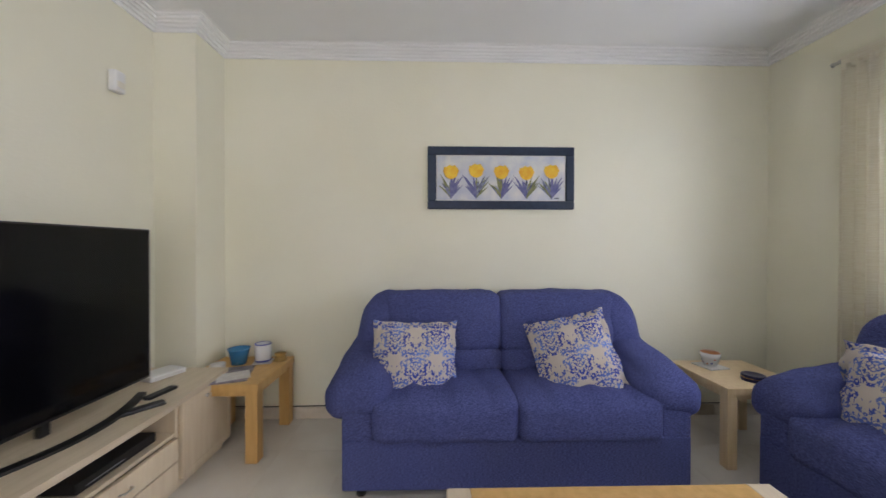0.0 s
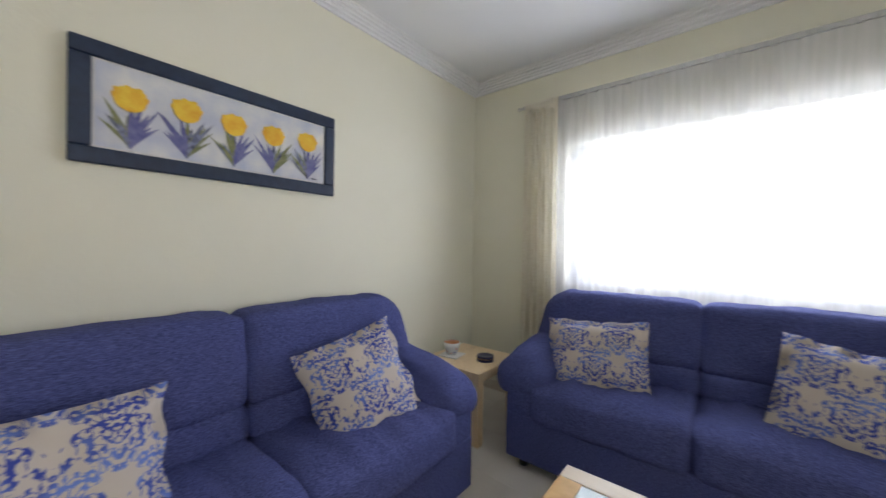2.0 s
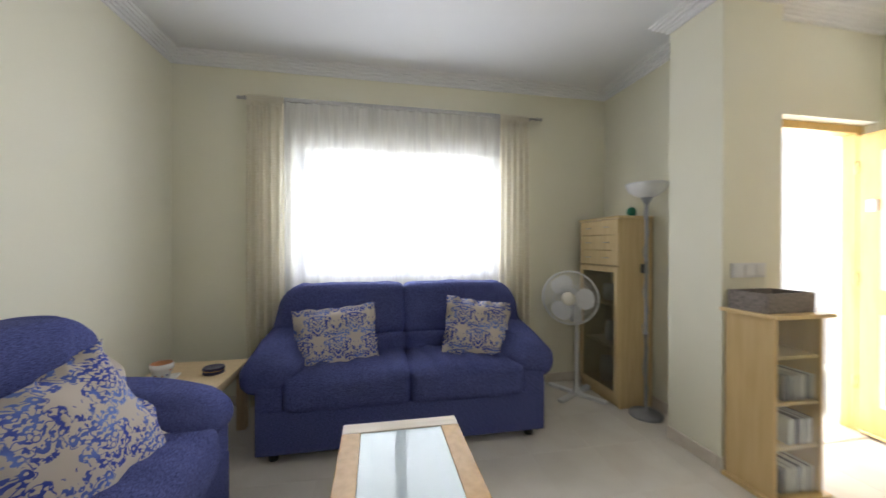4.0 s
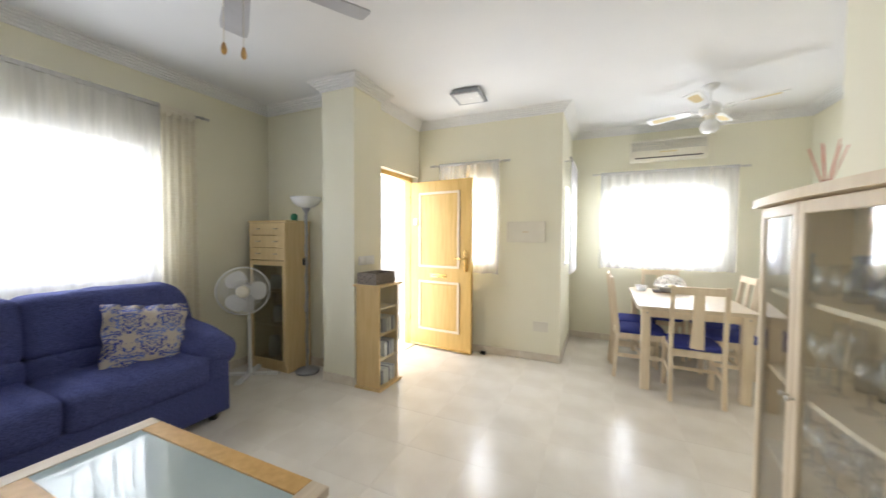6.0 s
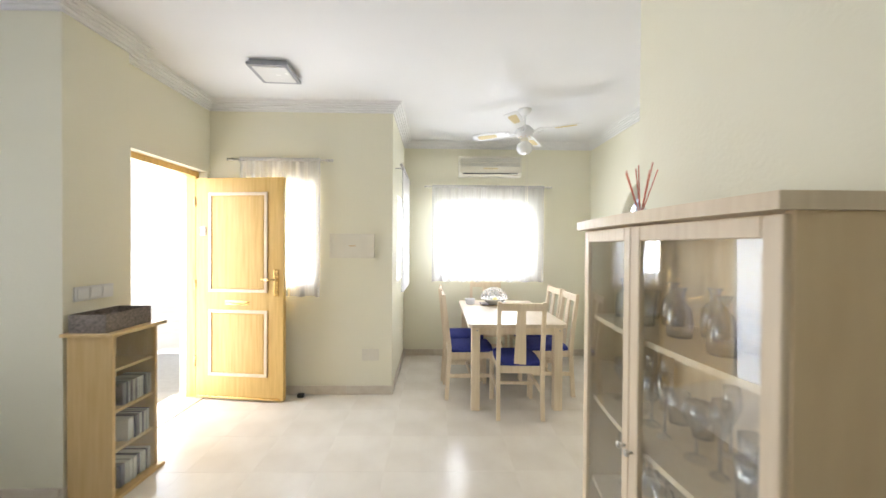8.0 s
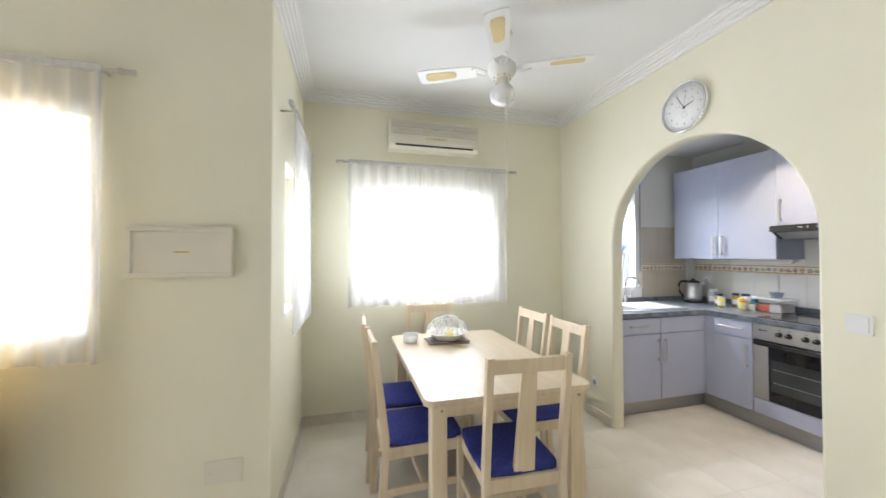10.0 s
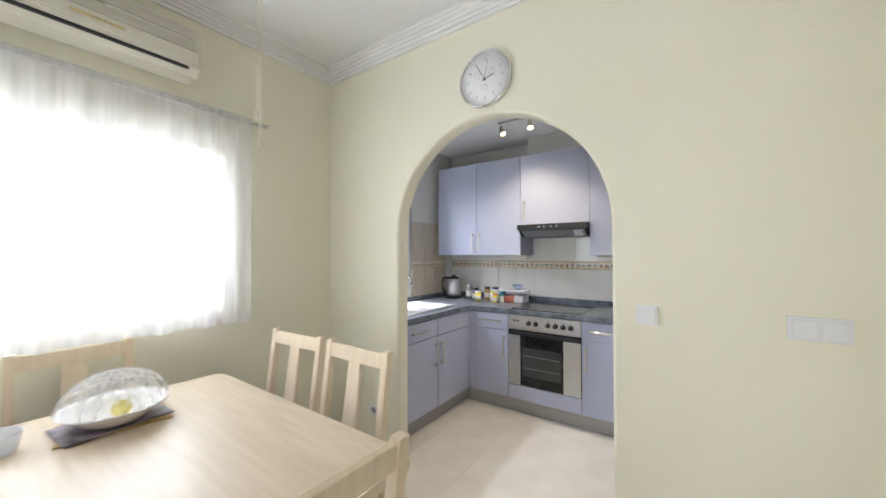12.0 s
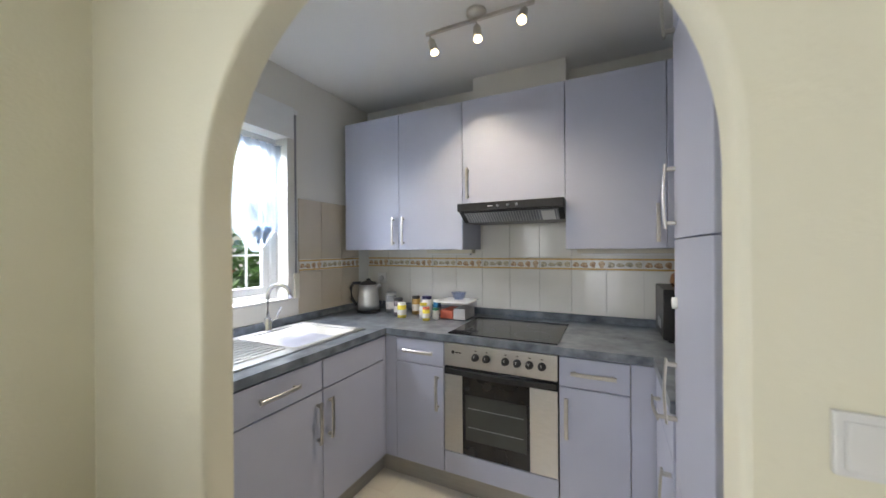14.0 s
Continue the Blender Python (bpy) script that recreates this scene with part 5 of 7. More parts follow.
bp = thing("blank_plate", (1.99, -0.484, 0.375), "ivory blank cover plate low on the wall", "cover plate", turn=180)
part("plate", boxed(-0.08, 0.08, -0.008, 0, -0.055, 0.055, 0.003), M_IVORY, bp)
part("screw", boxed(-0.055, -0.05, -0.0095, -0.008, -0.002, 0.002), M_SATIN, bp)


def flush_light():
    th = thing("ceiling_light", (2.60, 0.16, CEIL), "square flush ceiling light with grey rim, off", "ceiling light", turn=3)
    th.matrix_basis = th.matrix_basis @ Matrix.Scale(0.86, 4)
    part("tray", boxed(-0.15, 0.15, -0.15, 0.15, -0.03, 0), M_GREY, th)
    bm = bmesh.new()
    for q in ((-0.17, 0.17, 0.138, 0.17), (-0.17, 0.17, -0.17, -0.138), (-0.17, -0.138, -0.138, 0.138), (0.138, 0.17, -0.138, 0.138)):
        box(bm, q[0], q[1], q[2], q[3], -0.055, -0.03, 0.004)
    part("rim", bm, M_GREY, th, "dark grey square rim")
    part("diffuser", boxed(-0.138, 0.138, -0.138, 0.138, -0.06, -0.031, 0.008), M_OPAL, th)


flush_light()


def ceiling_fan(at, angle, globe, blades, label, blade_mat, drop=0.30):
    th = thing("ceiling_fan", at, label, "ceiling fan", turn=angle)
    part("canopy", lathe(bmesh.new(), [(0, 0), (0.065, 0), (0.062, -0.02), (0.03, -0.05), (0.012, -0.055)], 24), M_WHITE, th)
    part("downrod", lathe(bmesh.new(), [(0.011, -0.05), (0.011, -drop + 0.10)], 12), M_WHITE, th)
    part("motor", lathe(bmesh.new(), [(0.012, -drop + 0.10), (0.05, -drop + 0.085), (0.084, -drop + 0.05), (0.088, -drop + 0.02), (0.070, -drop - 0.015), (0.04, -drop - 0.03), (0, -drop - 0.03)], 32), M_WHITE, th)
    for k in range(8):
        a = radians(k * 45 + 20)
        part("motor_screw", lathe(bmesh.new(), [(0, -drop - 0.030), (0.005, -drop - 0.028), (0.005, -drop - 0.02)], 8, 0.052 * math.cos(a), 0.052 * math.sin(a)), M_BRASS, th)
    z = -drop + 0.03
    for k in range(blades):
        a = 360.0 / blades * k
        bm = bmesh.new()
        for s in (-1, 1):
            tube(bm, [(0.09, s * 0.010, z - 0.01), (0.115, s * 0.03, z - 0.012), (0.14, s * 0.045, z), (0.165, s * 0.040, z + 0.003), (0.18, s * 0.028, z + 0.003)], 0.006, 6)
        box(bm, 0.085, 0.13, -0.012, 0.012, z - 0.014, z - 0.006)
        arm = part("blade_iron", bm, M_OPAL, th)
        arm.matrix_basis = pose(0, 0, 0, 0, 0, a)
        bm = bmesh.new()
        outline = [(0.155, -0.046), (0.20, -0.05), (0.46, -0.064), (0.515, -0.060), (0.525, -0.045), (0.525, 0.045), (0.515, 0.060), (0.46, 0.064), (0.20, 0.05), (0.155, 0.046)]
        prism(bm, outline, z, z + 0.007)
        bl = part("blade", bm, blade_mat, th)
        bl.matrix_basis = pose(0, 0, 0, 0, 0, a) @ pose(0, 0, z, 10, 0, 0) @ pose(0, 0, -z)
        if globe:
            x = [(0.29, -0.026), (0.31, -0.030), (0.45, -0.038), (0.475, -0.03), (0.48, 0), (0.475, 0.03), (0.45, 0.038), (0.31, 0.030), (0.29, 0.026), (0.282, 0)]
            part("cane_inset", prism(bmesh.new(), x, z - 0.002, z + 0.0005), M_CANE, bl, "woven cane inset")
    if globe:
        part("light_neck", lathe(bmesh.new(), [(0.036, -drop - 0.03), (0.038, -drop - 0.07), (0.045, -drop - 0.075)], 20), M_IVORY, th)
        part("globe", lathe(bmesh.new(), [(0.044, -drop - 0.07), (0.068, -drop - 0.092), (0.077, -drop - 0.127), (0.069, -drop - 0.16), (0.047, -drop - 0.182), (0, -drop - 0.192)], 28), M_OPAL, th, "white opal glass globe")
    return th


fan = ceiling_fan((0.521, -0.565, CEIL), 62.5, True, 4, "white ceiling fan with cane-inset blades and opal globe", M_WHITE, 0.245)
for x, y, l in ((-0.055, 0.02, 0.60), (0.055, 0.03, 0.72)):
    part("pull_cord", tube(bmesh.new(), [(x, y, -0.30), (x, y, -0.30 - l)], 0.0022, 5), M_IVORY, fan)
    part("cord_bob", lathe(bmesh.new(), [(0, -0.30 - l - 0.03), (0.006, -0.30 - l - 0.025), (0.005, -0.30 - l), (0, -0.30 - l)], 10, x, y), M_IVORY, fan)
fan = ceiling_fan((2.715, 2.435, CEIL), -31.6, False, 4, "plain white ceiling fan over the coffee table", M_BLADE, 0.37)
for x, y in ((0.05, -0.01), (0.05, 0.06)):
    part("pull_cord", tube(bmesh.new(), [(x, y, -0.41), (x, y, -0.62)], 0.002, 5), M_IVORY, fan)
    part("cord_bob", lathe(bmesh.new(), [(0, -0.67), (0.009, -0.66), (0.011, -0.645), (0.005, -0.62), (0, -0.62)], 12, x, y), M_PINE, fan, "small wooden pull bob")


# glazed display cabinet with glassware
def display_cabinet():
    x0, h = 0.432, 1.515
    th = thing("display_cabinet", (x0, 0, 0), "pale beech display cabinet with bowed glazed doors and glassware", "cabinet")
    y0, y1 = 1.34, 2.205
    def front(y):
        return 0.302 + 0.035 * math.sin(math.pi * (y - y0) / (y1 - y0))
    ys = [y0 + (y1 - y0) * i / 12 for i in range(13)]
    part("top", prism(bmesh.new(), [(0, y0 - 0.015)] + [(front(y) + 0.028, y0 - 0.015 + (y1 - y0 + 0.03) * i / 12) for i, y in enumerate(ys)] + [(0, y1 + 0.015)], h - 0.034, h), M_PALE, th)
    for y in (y0, y1 - 0.02):
        part("side_panel", boxed(0, 0.285, y, y + 0.02, 0, h - 0.034, 0.002), M_VENEER, th)
    part("back_panel", boxed(0, 0.008, y0 + 0.02, y1 - 0.02, 0.02, h - 0.034), M_PALE, th)
    levels = (0.06, 0.42, 0.77, 1.11)
    for z in levels:
        part("shelf", prism(bmesh.new(), [(0.008, y0 + 0.02)] + [(front(y) - 0.035, max(y0 + 0.02, min(y1 - 0.02, y))) for y in ys] + [(0.008, y1 - 0.02)], z, z + 0.018), M_PALE, th)
    part("plinth", boxed(0.02, 0.275, y0 + 0.02, y1 - 0.02, 0, 0.06), M_BEECH, th)
    ym = 1.755
    for a, b in ((y0 + 0.003, ym - 0.002), (ym + 0.002, y1 - 0.003)):
        ang = math.degrees(math.atan2(front(b) - front(a), b - a))
        L = math.hypot(b - a, front(b) - front(a))
        bm = bmesh.new()
        for q in ((0, 0.042, 0.07, h - 0.04), (L - 0.042, L, 0.07, h - 0.04), (0.042, L - 0.042, 0.07, 0.12), (0.042, L - 0.042, h - 0.085, h - 0.04)):
            box(bm, -0.02, 0.0, q[0], q[1], q[2], q[3], 0.003, 1)
        dr = part("door", bm, M_PALE, th)
        dr.matrix_basis = pose(front(a), a, 0, 0, 0, -ang)
        pane("pane", boxed(-0.012, -0.008, 0.039, L - 0.039, 0.117, h - 0.082), M_GLASS, dr)
        ky = L - 0.02 if a < ym - 0.1 else 0.02
        part("knob", lathe(bmesh.new(), [(0, 0), (0.004, 0), (0.004, 0.012), (0.010, 0.018), (0.010, 0.024), (0, 0.027)], 12), M_SATIN, dr).matrix_basis = pose(0, ky, 0.78, 0, 90, 0)
    return levels


def goblet(n=16, r=0.033, h=0.17):
    return lathe(bmesh.new(), [(r, 0.001), (r * 0.9, 0.004), (0.005, 0.010), (0.004, h * 0.45), (r * 0.5, h * 0.52), (r * 1.05, h * 0.72), (r * 0.9, h), (r * 0.87, h)], n)


levels = display_cabinet()
rnd = random.Random(11)
shapes = {"wine_glass": mesh_of("wine_glass", goblet(), M_GLASSWARE),
          "flute": mesh_of("flute", goblet(14, 0.024, 0.21), M_GLASSWARE),
          "tumbler": mesh_of("tumbler", lathe(bmesh.new(), [(0, 0), (0.030, 0), (0.036, 0.11), (0.034, 0.11)], 16), M_GLASSWARE),
          "blue_vase": mesh_of("blue_vase", lathe(bmesh.new(), [(0, 0), (0.034, 0), (0.038, 0.04), (0.032, 0.09), (0.014, 0.115), (0.014, 0.14), (0.022, 0.155), (0.019, 0.155)], 18), M_BLUEGLASS)}
for lv, kinds in ((0, ("tumbler", "wine_glass")), (1, ("wine_glass", "wine_glass", "flute")), (2, ("flute", "tumbler", "wine_glass")), (3, ("blue_vase", "tumbler", "blue_vase"))):
    for i in range(8 if lv < 3 else 5):
        for j in range(2):
            k = rnd.choice(kinds)
            ob = new(k, shapes[k])
            ob.matrix_basis = pose(0.432 + 0.07 + j * 0.11 + rnd.uniform(-0.015, 0.015), 1.43 + i * (0.095 if lv < 3 else 0.16) + rnd.uniform(-0.015, 0.015), levels[lv] + 0.018)
            tagged(ob, {"wine_glass": "stemmed clear wine glass on a shelf", "flute": "tall clear champagne flute on a shelf", "tumbler": "plain clear glass tumbler on a shelf", "blue_vase": "small blue glass bottle vase on a shelf"}[k], "vase" if k == "blue_vase" else "glass", "glassware in the display cabinet")
df = thing("reed_diffuser", (0.60, 1.52, 1.515), "small dark bottle with red diffuser reeds", "diffuser")
part("bottle", lathe(bmesh.new(), [(0, 0), (0.028, 0), (0.030, 0.03), (0.012, 0.05), (0.012, 0.06), (0, 0.06)], 18), M_GLASSWARE, df)
part("liquid", lathe(bmesh.new(), [(0, 0.003), (0.026, 0.003), (0.026, 0.02), (0, 0.02)], 18), M_PAPER_B, df)
for k in range(7):
    a = k * 0.9
    part("reed", tube(bmesh.new(), [(0, 0, 0.01), (0.055 * math.cos(a), 0.055 * math.sin(a), 0.185 + 0.01 * (k % 3))], 0.0019, 5), M_RED, df)


# ---- dining area ----
def dining_table():
    x0, x1, y0, y1, h = 0.25, 1.10, -1.40, -0.10, 0.75
    w, d = x1 - x0, y1 - y0
    th = thing("dining_table", ((x0 + x1) / 2, (y0 + y1) / 2, 0), "whitewashed beech dining table with rounded corners", "table")
    r, pts = 0.05, []
    for sx, sy, a0 in ((1, 1, 0), (-1, 1, 90), (-1, -1, 180), (1, -1, 270)):
        for i in range(6):
            a = radians(a0 + 90 * i / 5)
            pts.append((sx * (w / 2 - r) + r * math.cos(a), sy * (d / 2 - r) + r * math.sin(a)))
    bm = prism(bmesh.new(), pts, h - 0.03, h)
    part("tabletop", bm, M_BEECH_X, th)
    for sx in (-1, 1):
        for sy in (-1, 1):
            x, y = sx * (w / 2 - 0.07), sy * (d / 2 - 0.07)
            lg = part("leg", boxed(x - 0.036, x + 0.036, y - 0.036, y + 0.036, 0, h - 0.03, 0.005), M_PALE, th)
            part("bolt", lathe(bmesh.new(), [(0, 0), (0.006, 0), (0.006, 0.003), (0, 0.003)], 10), M_GREY, lg).matrix_basis = pose(x - 0.01, y + sy * 0.036, h - 0.06, -90 * sy, 0, 0)
        part("apron", boxed(-w / 2 + 0.106, w / 2 - 0.106, *sorted((sx * (d / 2 - 0.055), sx * (d / 2 - 0.077))), h - 0.10, h - 0.03), M_PALE, th)
        part("apron", boxed(*sorted((sx * (w / 2 - 0.055), sx * (w / 2 - 0.077))), -d / 2 + 0.106, d / 2 - 0.106, h - 0.10, h - 0.03), M_PALE, th)


dining_table()


def dining_chair():
    """Chair facing +y, its back at -y."""
    th = thing("dining_chair", (0, 0, 0), "pale beech dining chair with a splat back and blue velvet seat", "chair", "chairs round the dining table")
    w, d, sh, bh = 0.395, 0.42, 0.44, 0.965
    for s in (-1, 1):
        x = s * (w / 2 - 0.018)
        part("front_leg", boxed(x - 0.015, x + 0.015, d / 2 - 0.034, d / 2 - 0.002, 0, sh, 0.004), M_PALE, th)
        bm = bmesh.new()
        prof = [(-d / 2 - 0.03, 0), (-d / 2 + 0.004, 0), (-d / 2 + 0.03, sh - 0.02), (-d / 2 + 0.03, sh + 0.05), (-d / 2 - 0.030, bh), (-d / 2 - 0.060, bh), (-d / 2 - 0.008, sh + 0.03), (-d / 2 - 0.006, sh - 0.04)]
        a = [bm.verts.new((x - 0.015, y, z)) for y, z in prof]
        b = [bm.verts.new((x + 0.015, y, z)) for y, z in prof]
        for i in range(8):
            bm.faces.new((a[i], a[(i + 1) % 8], b[(i + 1) % 8], b[i]))
        bm.faces.new(a)
        bm.faces.new(list(reversed(b)))
        part("back_leg", bm, M_PALE, th)
        part("side_rail", boxed(*sorted((x - s * 0.016, x + s * 0.002)), -d / 2 + 0.03, d / 2 - 0.036, sh - 0.065, sh - 0.008, 0.002), M_PALE, th)
        part("stretcher", boxed(x - 0.009, x + 0.009, -d / 2 + 0.012, d / 2 - 0.036, 0.20, 0.235, 0.003), M_PALE, th)
    part("front_rail", boxed(-w / 2 + 0.036, w / 2 - 0.036, d / 2 - 0.028, d / 2 - 0.008, sh - 0.065, sh - 0.008, 0.002), M_PALE, th)
    part("back_rail", boxed(-w / 2 + 0.036, w / 2 - 0.036, -d / 2 + 0.004, -d / 2 + 0.024, sh - 0.065, sh - 0.008, 0.002), M_PALE, th)
    part("cross_stretcher", boxed(-w / 2 + 0.027, w / 2 - 0.027, -0.01, 0.01, 0.205, 0.232, 0.003), M_PALE, th)
    tilt = math.degrees(math.atan2(0.060, bh - sh - 0.05))
    tr = part("top_rail", boxed(-w / 2 + 0.033, w / 2 - 0.033, -0.010, 0.010, -0.068, -0.006, 0.003), M_PALE, th)
    tr.matrix_basis = pose(0, -d / 2 - 0.042, bh - 0.004, tilt, 0, 0)
    bm = prism(bmesh.new(), [(-0.034, -0.008), (0.034, -0.008), (0.034, 0.008), (-0.034, 0.008)], -0.52, -0.066)
    for v in bm.verts:
        if v.co.z < -0.4:
            v.co.x *= 1.45
    sp = part("splat", bm, M_PALE, th, "tapering flat back splat")
    sp.matrix_basis = pose(0, -d / 2 - 0.042, bh - 0.004, tilt, 0, 0)
    part("seat", puff(bmesh.new(), (0, 0.012, sh + 0.006), (w / 2 - 0.022, d / 2 - 0.015, 0.026), 0.022, 8, 0.012, 0.003), M_SEAT, th, "blue velvet seat pad")
    return th


chair = dining_chair()
chair.matrix_basis = pose(0.675, -0.20, 0, 0, 0, 178)
for x, y, a in ((1.055, -0.55, 92), (1.075, -0.99, 88), (0.30, -0.60, -91), (0.30, -1.03, -88), (0.75, -1.34, 0)):
    copy_thing(chair, pose(x, y, 0, 0, 0, a))

bk = thing("bread_basket", (0.715, -1.125, 0.762), "oval white wicker basket under a folding mesh cover", "basket", turn=-8)
part("basket", lathe(bmesh.new(), [(0, 0), (0.075, 0), (0.105, 0.022), (0.138, 0.048), (0.156, 0.056), (0.150, 0.060), (0.12, 0.044), (0.08, 0.010), (0, 0.010)], 36), M_WICKER, bk)
for a in (12, 45, 78):
    arc = [(0.152 * math.cos(math.pi * i / 20), 0, 0.058 + 0.125 * math.sin(math.pi * i / 20)) for i in range(21)]
    part("hoop", tube(bmesh.new(), arc, 0.0022, 5), M_WICKER, bk).matrix_basis = pose(0, 0, 0.058, a - 45, 0, 0) @ pose(0, 0, -0.058)
part("mesh_cover", lathe(bmesh.new(), [(0.150 * math.cos(j * 0.19), 0.058 + 0.122 * math.sin(j * 0.19)) for j in range(9)], 30), M_MESH, bk, "white fine mesh dome")
bowl("lemon", (0.705, -1.095, 0.776), [(0, 0), (0.02, 0.006), (0.031, 0.03), (0.02, 0.055), (0, 0.062)], M_YELLOW, "yellow lemon in the basket", "fruit")
solid("magazine", boxed(-0.15, 0.15, -0.10, 0.10, 0, 0.006, 0.002), M_OCHRE, (0.715, -1.125, 0.75), "ochre booklet under the bread basket", "magazine", turn=-8)
solid("magazine", boxed(-0.148, 0.148, -0.098, 0.098, 0, 0.006, 0.002), M_PAPER_B, (0.72, -1.125, 0.756), "dark magazine under the bread basket", "magazine", turn=4)
M_BOWL = thin_cloth(mat("translucent_white_plastic", (0.82, 0.82, 0.82), (0.86, 0.86, 0.86), 0.3, scale=8), 0.5)
bowl("white_bowl", (0.985, -1.155, 0.75), [(0, 0), (0.046, 0), (0.058, 0.056), (0.061, 0.06), (0.056, 0.058), (0.043, 0.008), (0, 0.008)], M_BOWL, "small white ribbed bowl on the table", "bowl")


def air_conditioner():
    th = thing("air_conditioner", (0.71, -1.655, 2.285), "ivory wall-mounted air conditioner above the window", "air conditioner", turn=180)
    w, h = 0.78, 0.245
    prof = [(0, 0), (-0.12, 0.0), (-0.155, 0.035), (-0.165, 0.09), (-0.165, 0.215), (-0.14, h), (0, h)]
    bm = bmesh.new()
    a = [bm.verts.new((-w / 2, y, z)) for y, z in prof]
    b = [bm.verts.new((w / 2, y, z)) for y, z in prof]
    n = len(prof)
    for i in range(n):
        bm.faces.new((a[i], a[(i + 1) % n], b[(i + 1) % n], b[i]))
    bm.faces.new(a)
    bm.faces.new(list(reversed(b)))
    part("body", bm, M_IVORY, th)
    slat = mesh_of("slat", boxed(-w / 2 + 0.02, w / 2 - 0.02, -0.172, -0.163, -0.0017, 0.0017), M_IVORY)
    for z0 in (0.115, 0.172):
        part("grille_recess", boxed(-w / 2 + 0.02, w / 2 - 0.02, -0.1655, -0.164, z0, z0 + 0.045), M_GREY, th)
        for k in range(7):
            ob = new("slat", slat)
            ob.parent = th
            ob.matrix_basis = pose(0, 0, z0 + 0.004 + k * 0.0062)
    part("air_outlet", boxed(-w / 2 + 0.05, w / 2 - 0.05, -0.158, -0.14, 0.022, 0.034), M_BLACK, th)
    ob = part("louvre", boxed(-w / 2 + 0.05, w / 2 - 0.05, -0.004, 0.0, 0.0, 0.032, 0.001), M_IVORY, th)
    ob.matrix_basis = pose(0, -0.158, 0.036, 18, 0, 0)
    part("badge", boxed(-0.025, 0.025, -0.1665, -0.165, 0.164, 0.168), M_GREY, th)
    part("front_flap", boxed(-w / 2 + 0.045, w / 2 - 0.012, -0.169, -0.160, 0.048, 0.105, 0.003), M_IVORY, th)
    cs = part("control_strip", boxed(-0.085, 0.09, -0.1705, -0.169, 0.078, 0.094, 0.001), M_CANE, th, "straw-coloured control strip")
    for k in range(4):
        part("indicator", boxed(-0.02 + k * 0.02, -0.012 + k * 0.02, -0.1712, -0.1705, 0.083, 0.089), M_GREY, cs)


air_conditioner()


def wall_clock():
    th = thing("wall_clock", (-0.62, -0.318, 2.312), "round white wall clock with a silver rim", "clock", turn=90)
    turn = pose(0, 0, 0, 90, 0, 0)
    r = 0.155
    part("rim", lathe(bmesh.new(), [(r - 0.004, 0), (r, 0.004), (r, 0.026), (r - 0.004, 0.030), (r - 0.011, 0.029), (r - 0.013, 0.018), (r - 0.013, 0.0)], 56), M_CHROME, th, "satin silver rim").matrix_basis = turn
    part("dial", lathe(bmesh.new(), [(0, 0.002), (r - 0.0128, 0.002), (r - 0.0128, 0.016), (0, 0.016)], 48), M_DIAL, th).matrix_basis = turn
    for k in range(60):
        a = radians(k * 6)
        L = 0.008 if k % 5 == 0 else 0.004
        bm = boxed(-0.0008, 0.0008, -0.0172, -0.016, 0.128 - L, 0.128)
        part("minute_mark", bm, M_GREY, th).matrix_basis = pose(0, 0, 0, 0, math.degrees(a), 0)
    for k in range(1, 13):
        a = radians(90 - k * 30)
        cu = bpy.data.curves.new("numeral", "FONT")
        cu.body, cu.size, cu.align_x, cu.align_y, cu.extrude = str(k), 0.021, "CENTER", "CENTER", 0.0004
        tmp = bpy.data.objects.new("numeral_tmp", cu)
        me = bpy.data.meshes.new_from_object(tmp)
        bpy.data.objects.remove(tmp)
        me.materials.append(M_GREY)
        ob = new("numeral", me)
        ob.parent = th
        ob.matrix_basis = pose(0.104 * math.cos(a), -0.0166, 0.104 * math.sin(a), 90, 0, 0)
    for nm, deg, L, wd, y in (("hour_hand", 76, 0.060, 0.0022, -0.019), ("minute_hand", -30, 0.095, 0.0018, -0.021), ("second_hand", 12, 0.105, 0.0007, -0.0225)):
        part(nm, boxed(-wd, wd, y - 0.001, y, -0.015, L), M_BLACK, th).matrix_basis = pose(0, 0, 0, 0, deg, 0)
    part("hub", lathe(bmesh.new(), [(0, 0.016), (0.006, 0.016), (0.006, 0.024), (0, 0.024)], 12), M_BLACK, th).matrix_basis = turn
    for x, z in ((-0.045, 0.03), (0.045, 0.03), (0, -0.045)):
        part("sub_dial", lathe(bmesh.new(), [(0.016, 0.0165), (0.0175, 0.0168), (0.0175, 0.0160)], 24), M_GREY, th).matrix_basis = pose(x, 0, z, 90, 0, 0)


wall_clock()


# ---- kitchen ----
XB, XF, YF, WT = -2.36, -1.735, -1.095, 0.885


def bow_handle(bm, L=0.19):
    """A flat bar handle along local z with its feet at y=0 and the slightly bowed grip at -y."""
    for z in (-L / 2 + 0.016, L / 2 - 0.016):
        box(bm, -0.006, 0.006, -0.024, 0.0, z - 0.006, z + 0.006, 0.002, 1)
    rows = []
    for k in range(9):
        z = -L / 2 + L * k / 8
        y = -0.023 - 0.006 * math.sin(math.pi * k / 8)
        rows.append([bm.verts.new((x, y + d, z)) for x, d in ((-0.009, 0), (-0.009, -0.004), (-0.006, -0.007), (0.006, -0.007), (0.009, -0.004), (0.009, 0))])
    for a, b in zip(rows, rows[1:]):
        for i in range(6):
            bm.faces.new((a[i], a[(i + 1) % 6], b[(i + 1) % 6], b[i]))
    bm.faces.new(rows[0])
    bm.faces.new(rows[-1][::-1])
    return bm


HANDLE = mesh_of("handle", bow_handle(bmesh.new()), M_SATIN)


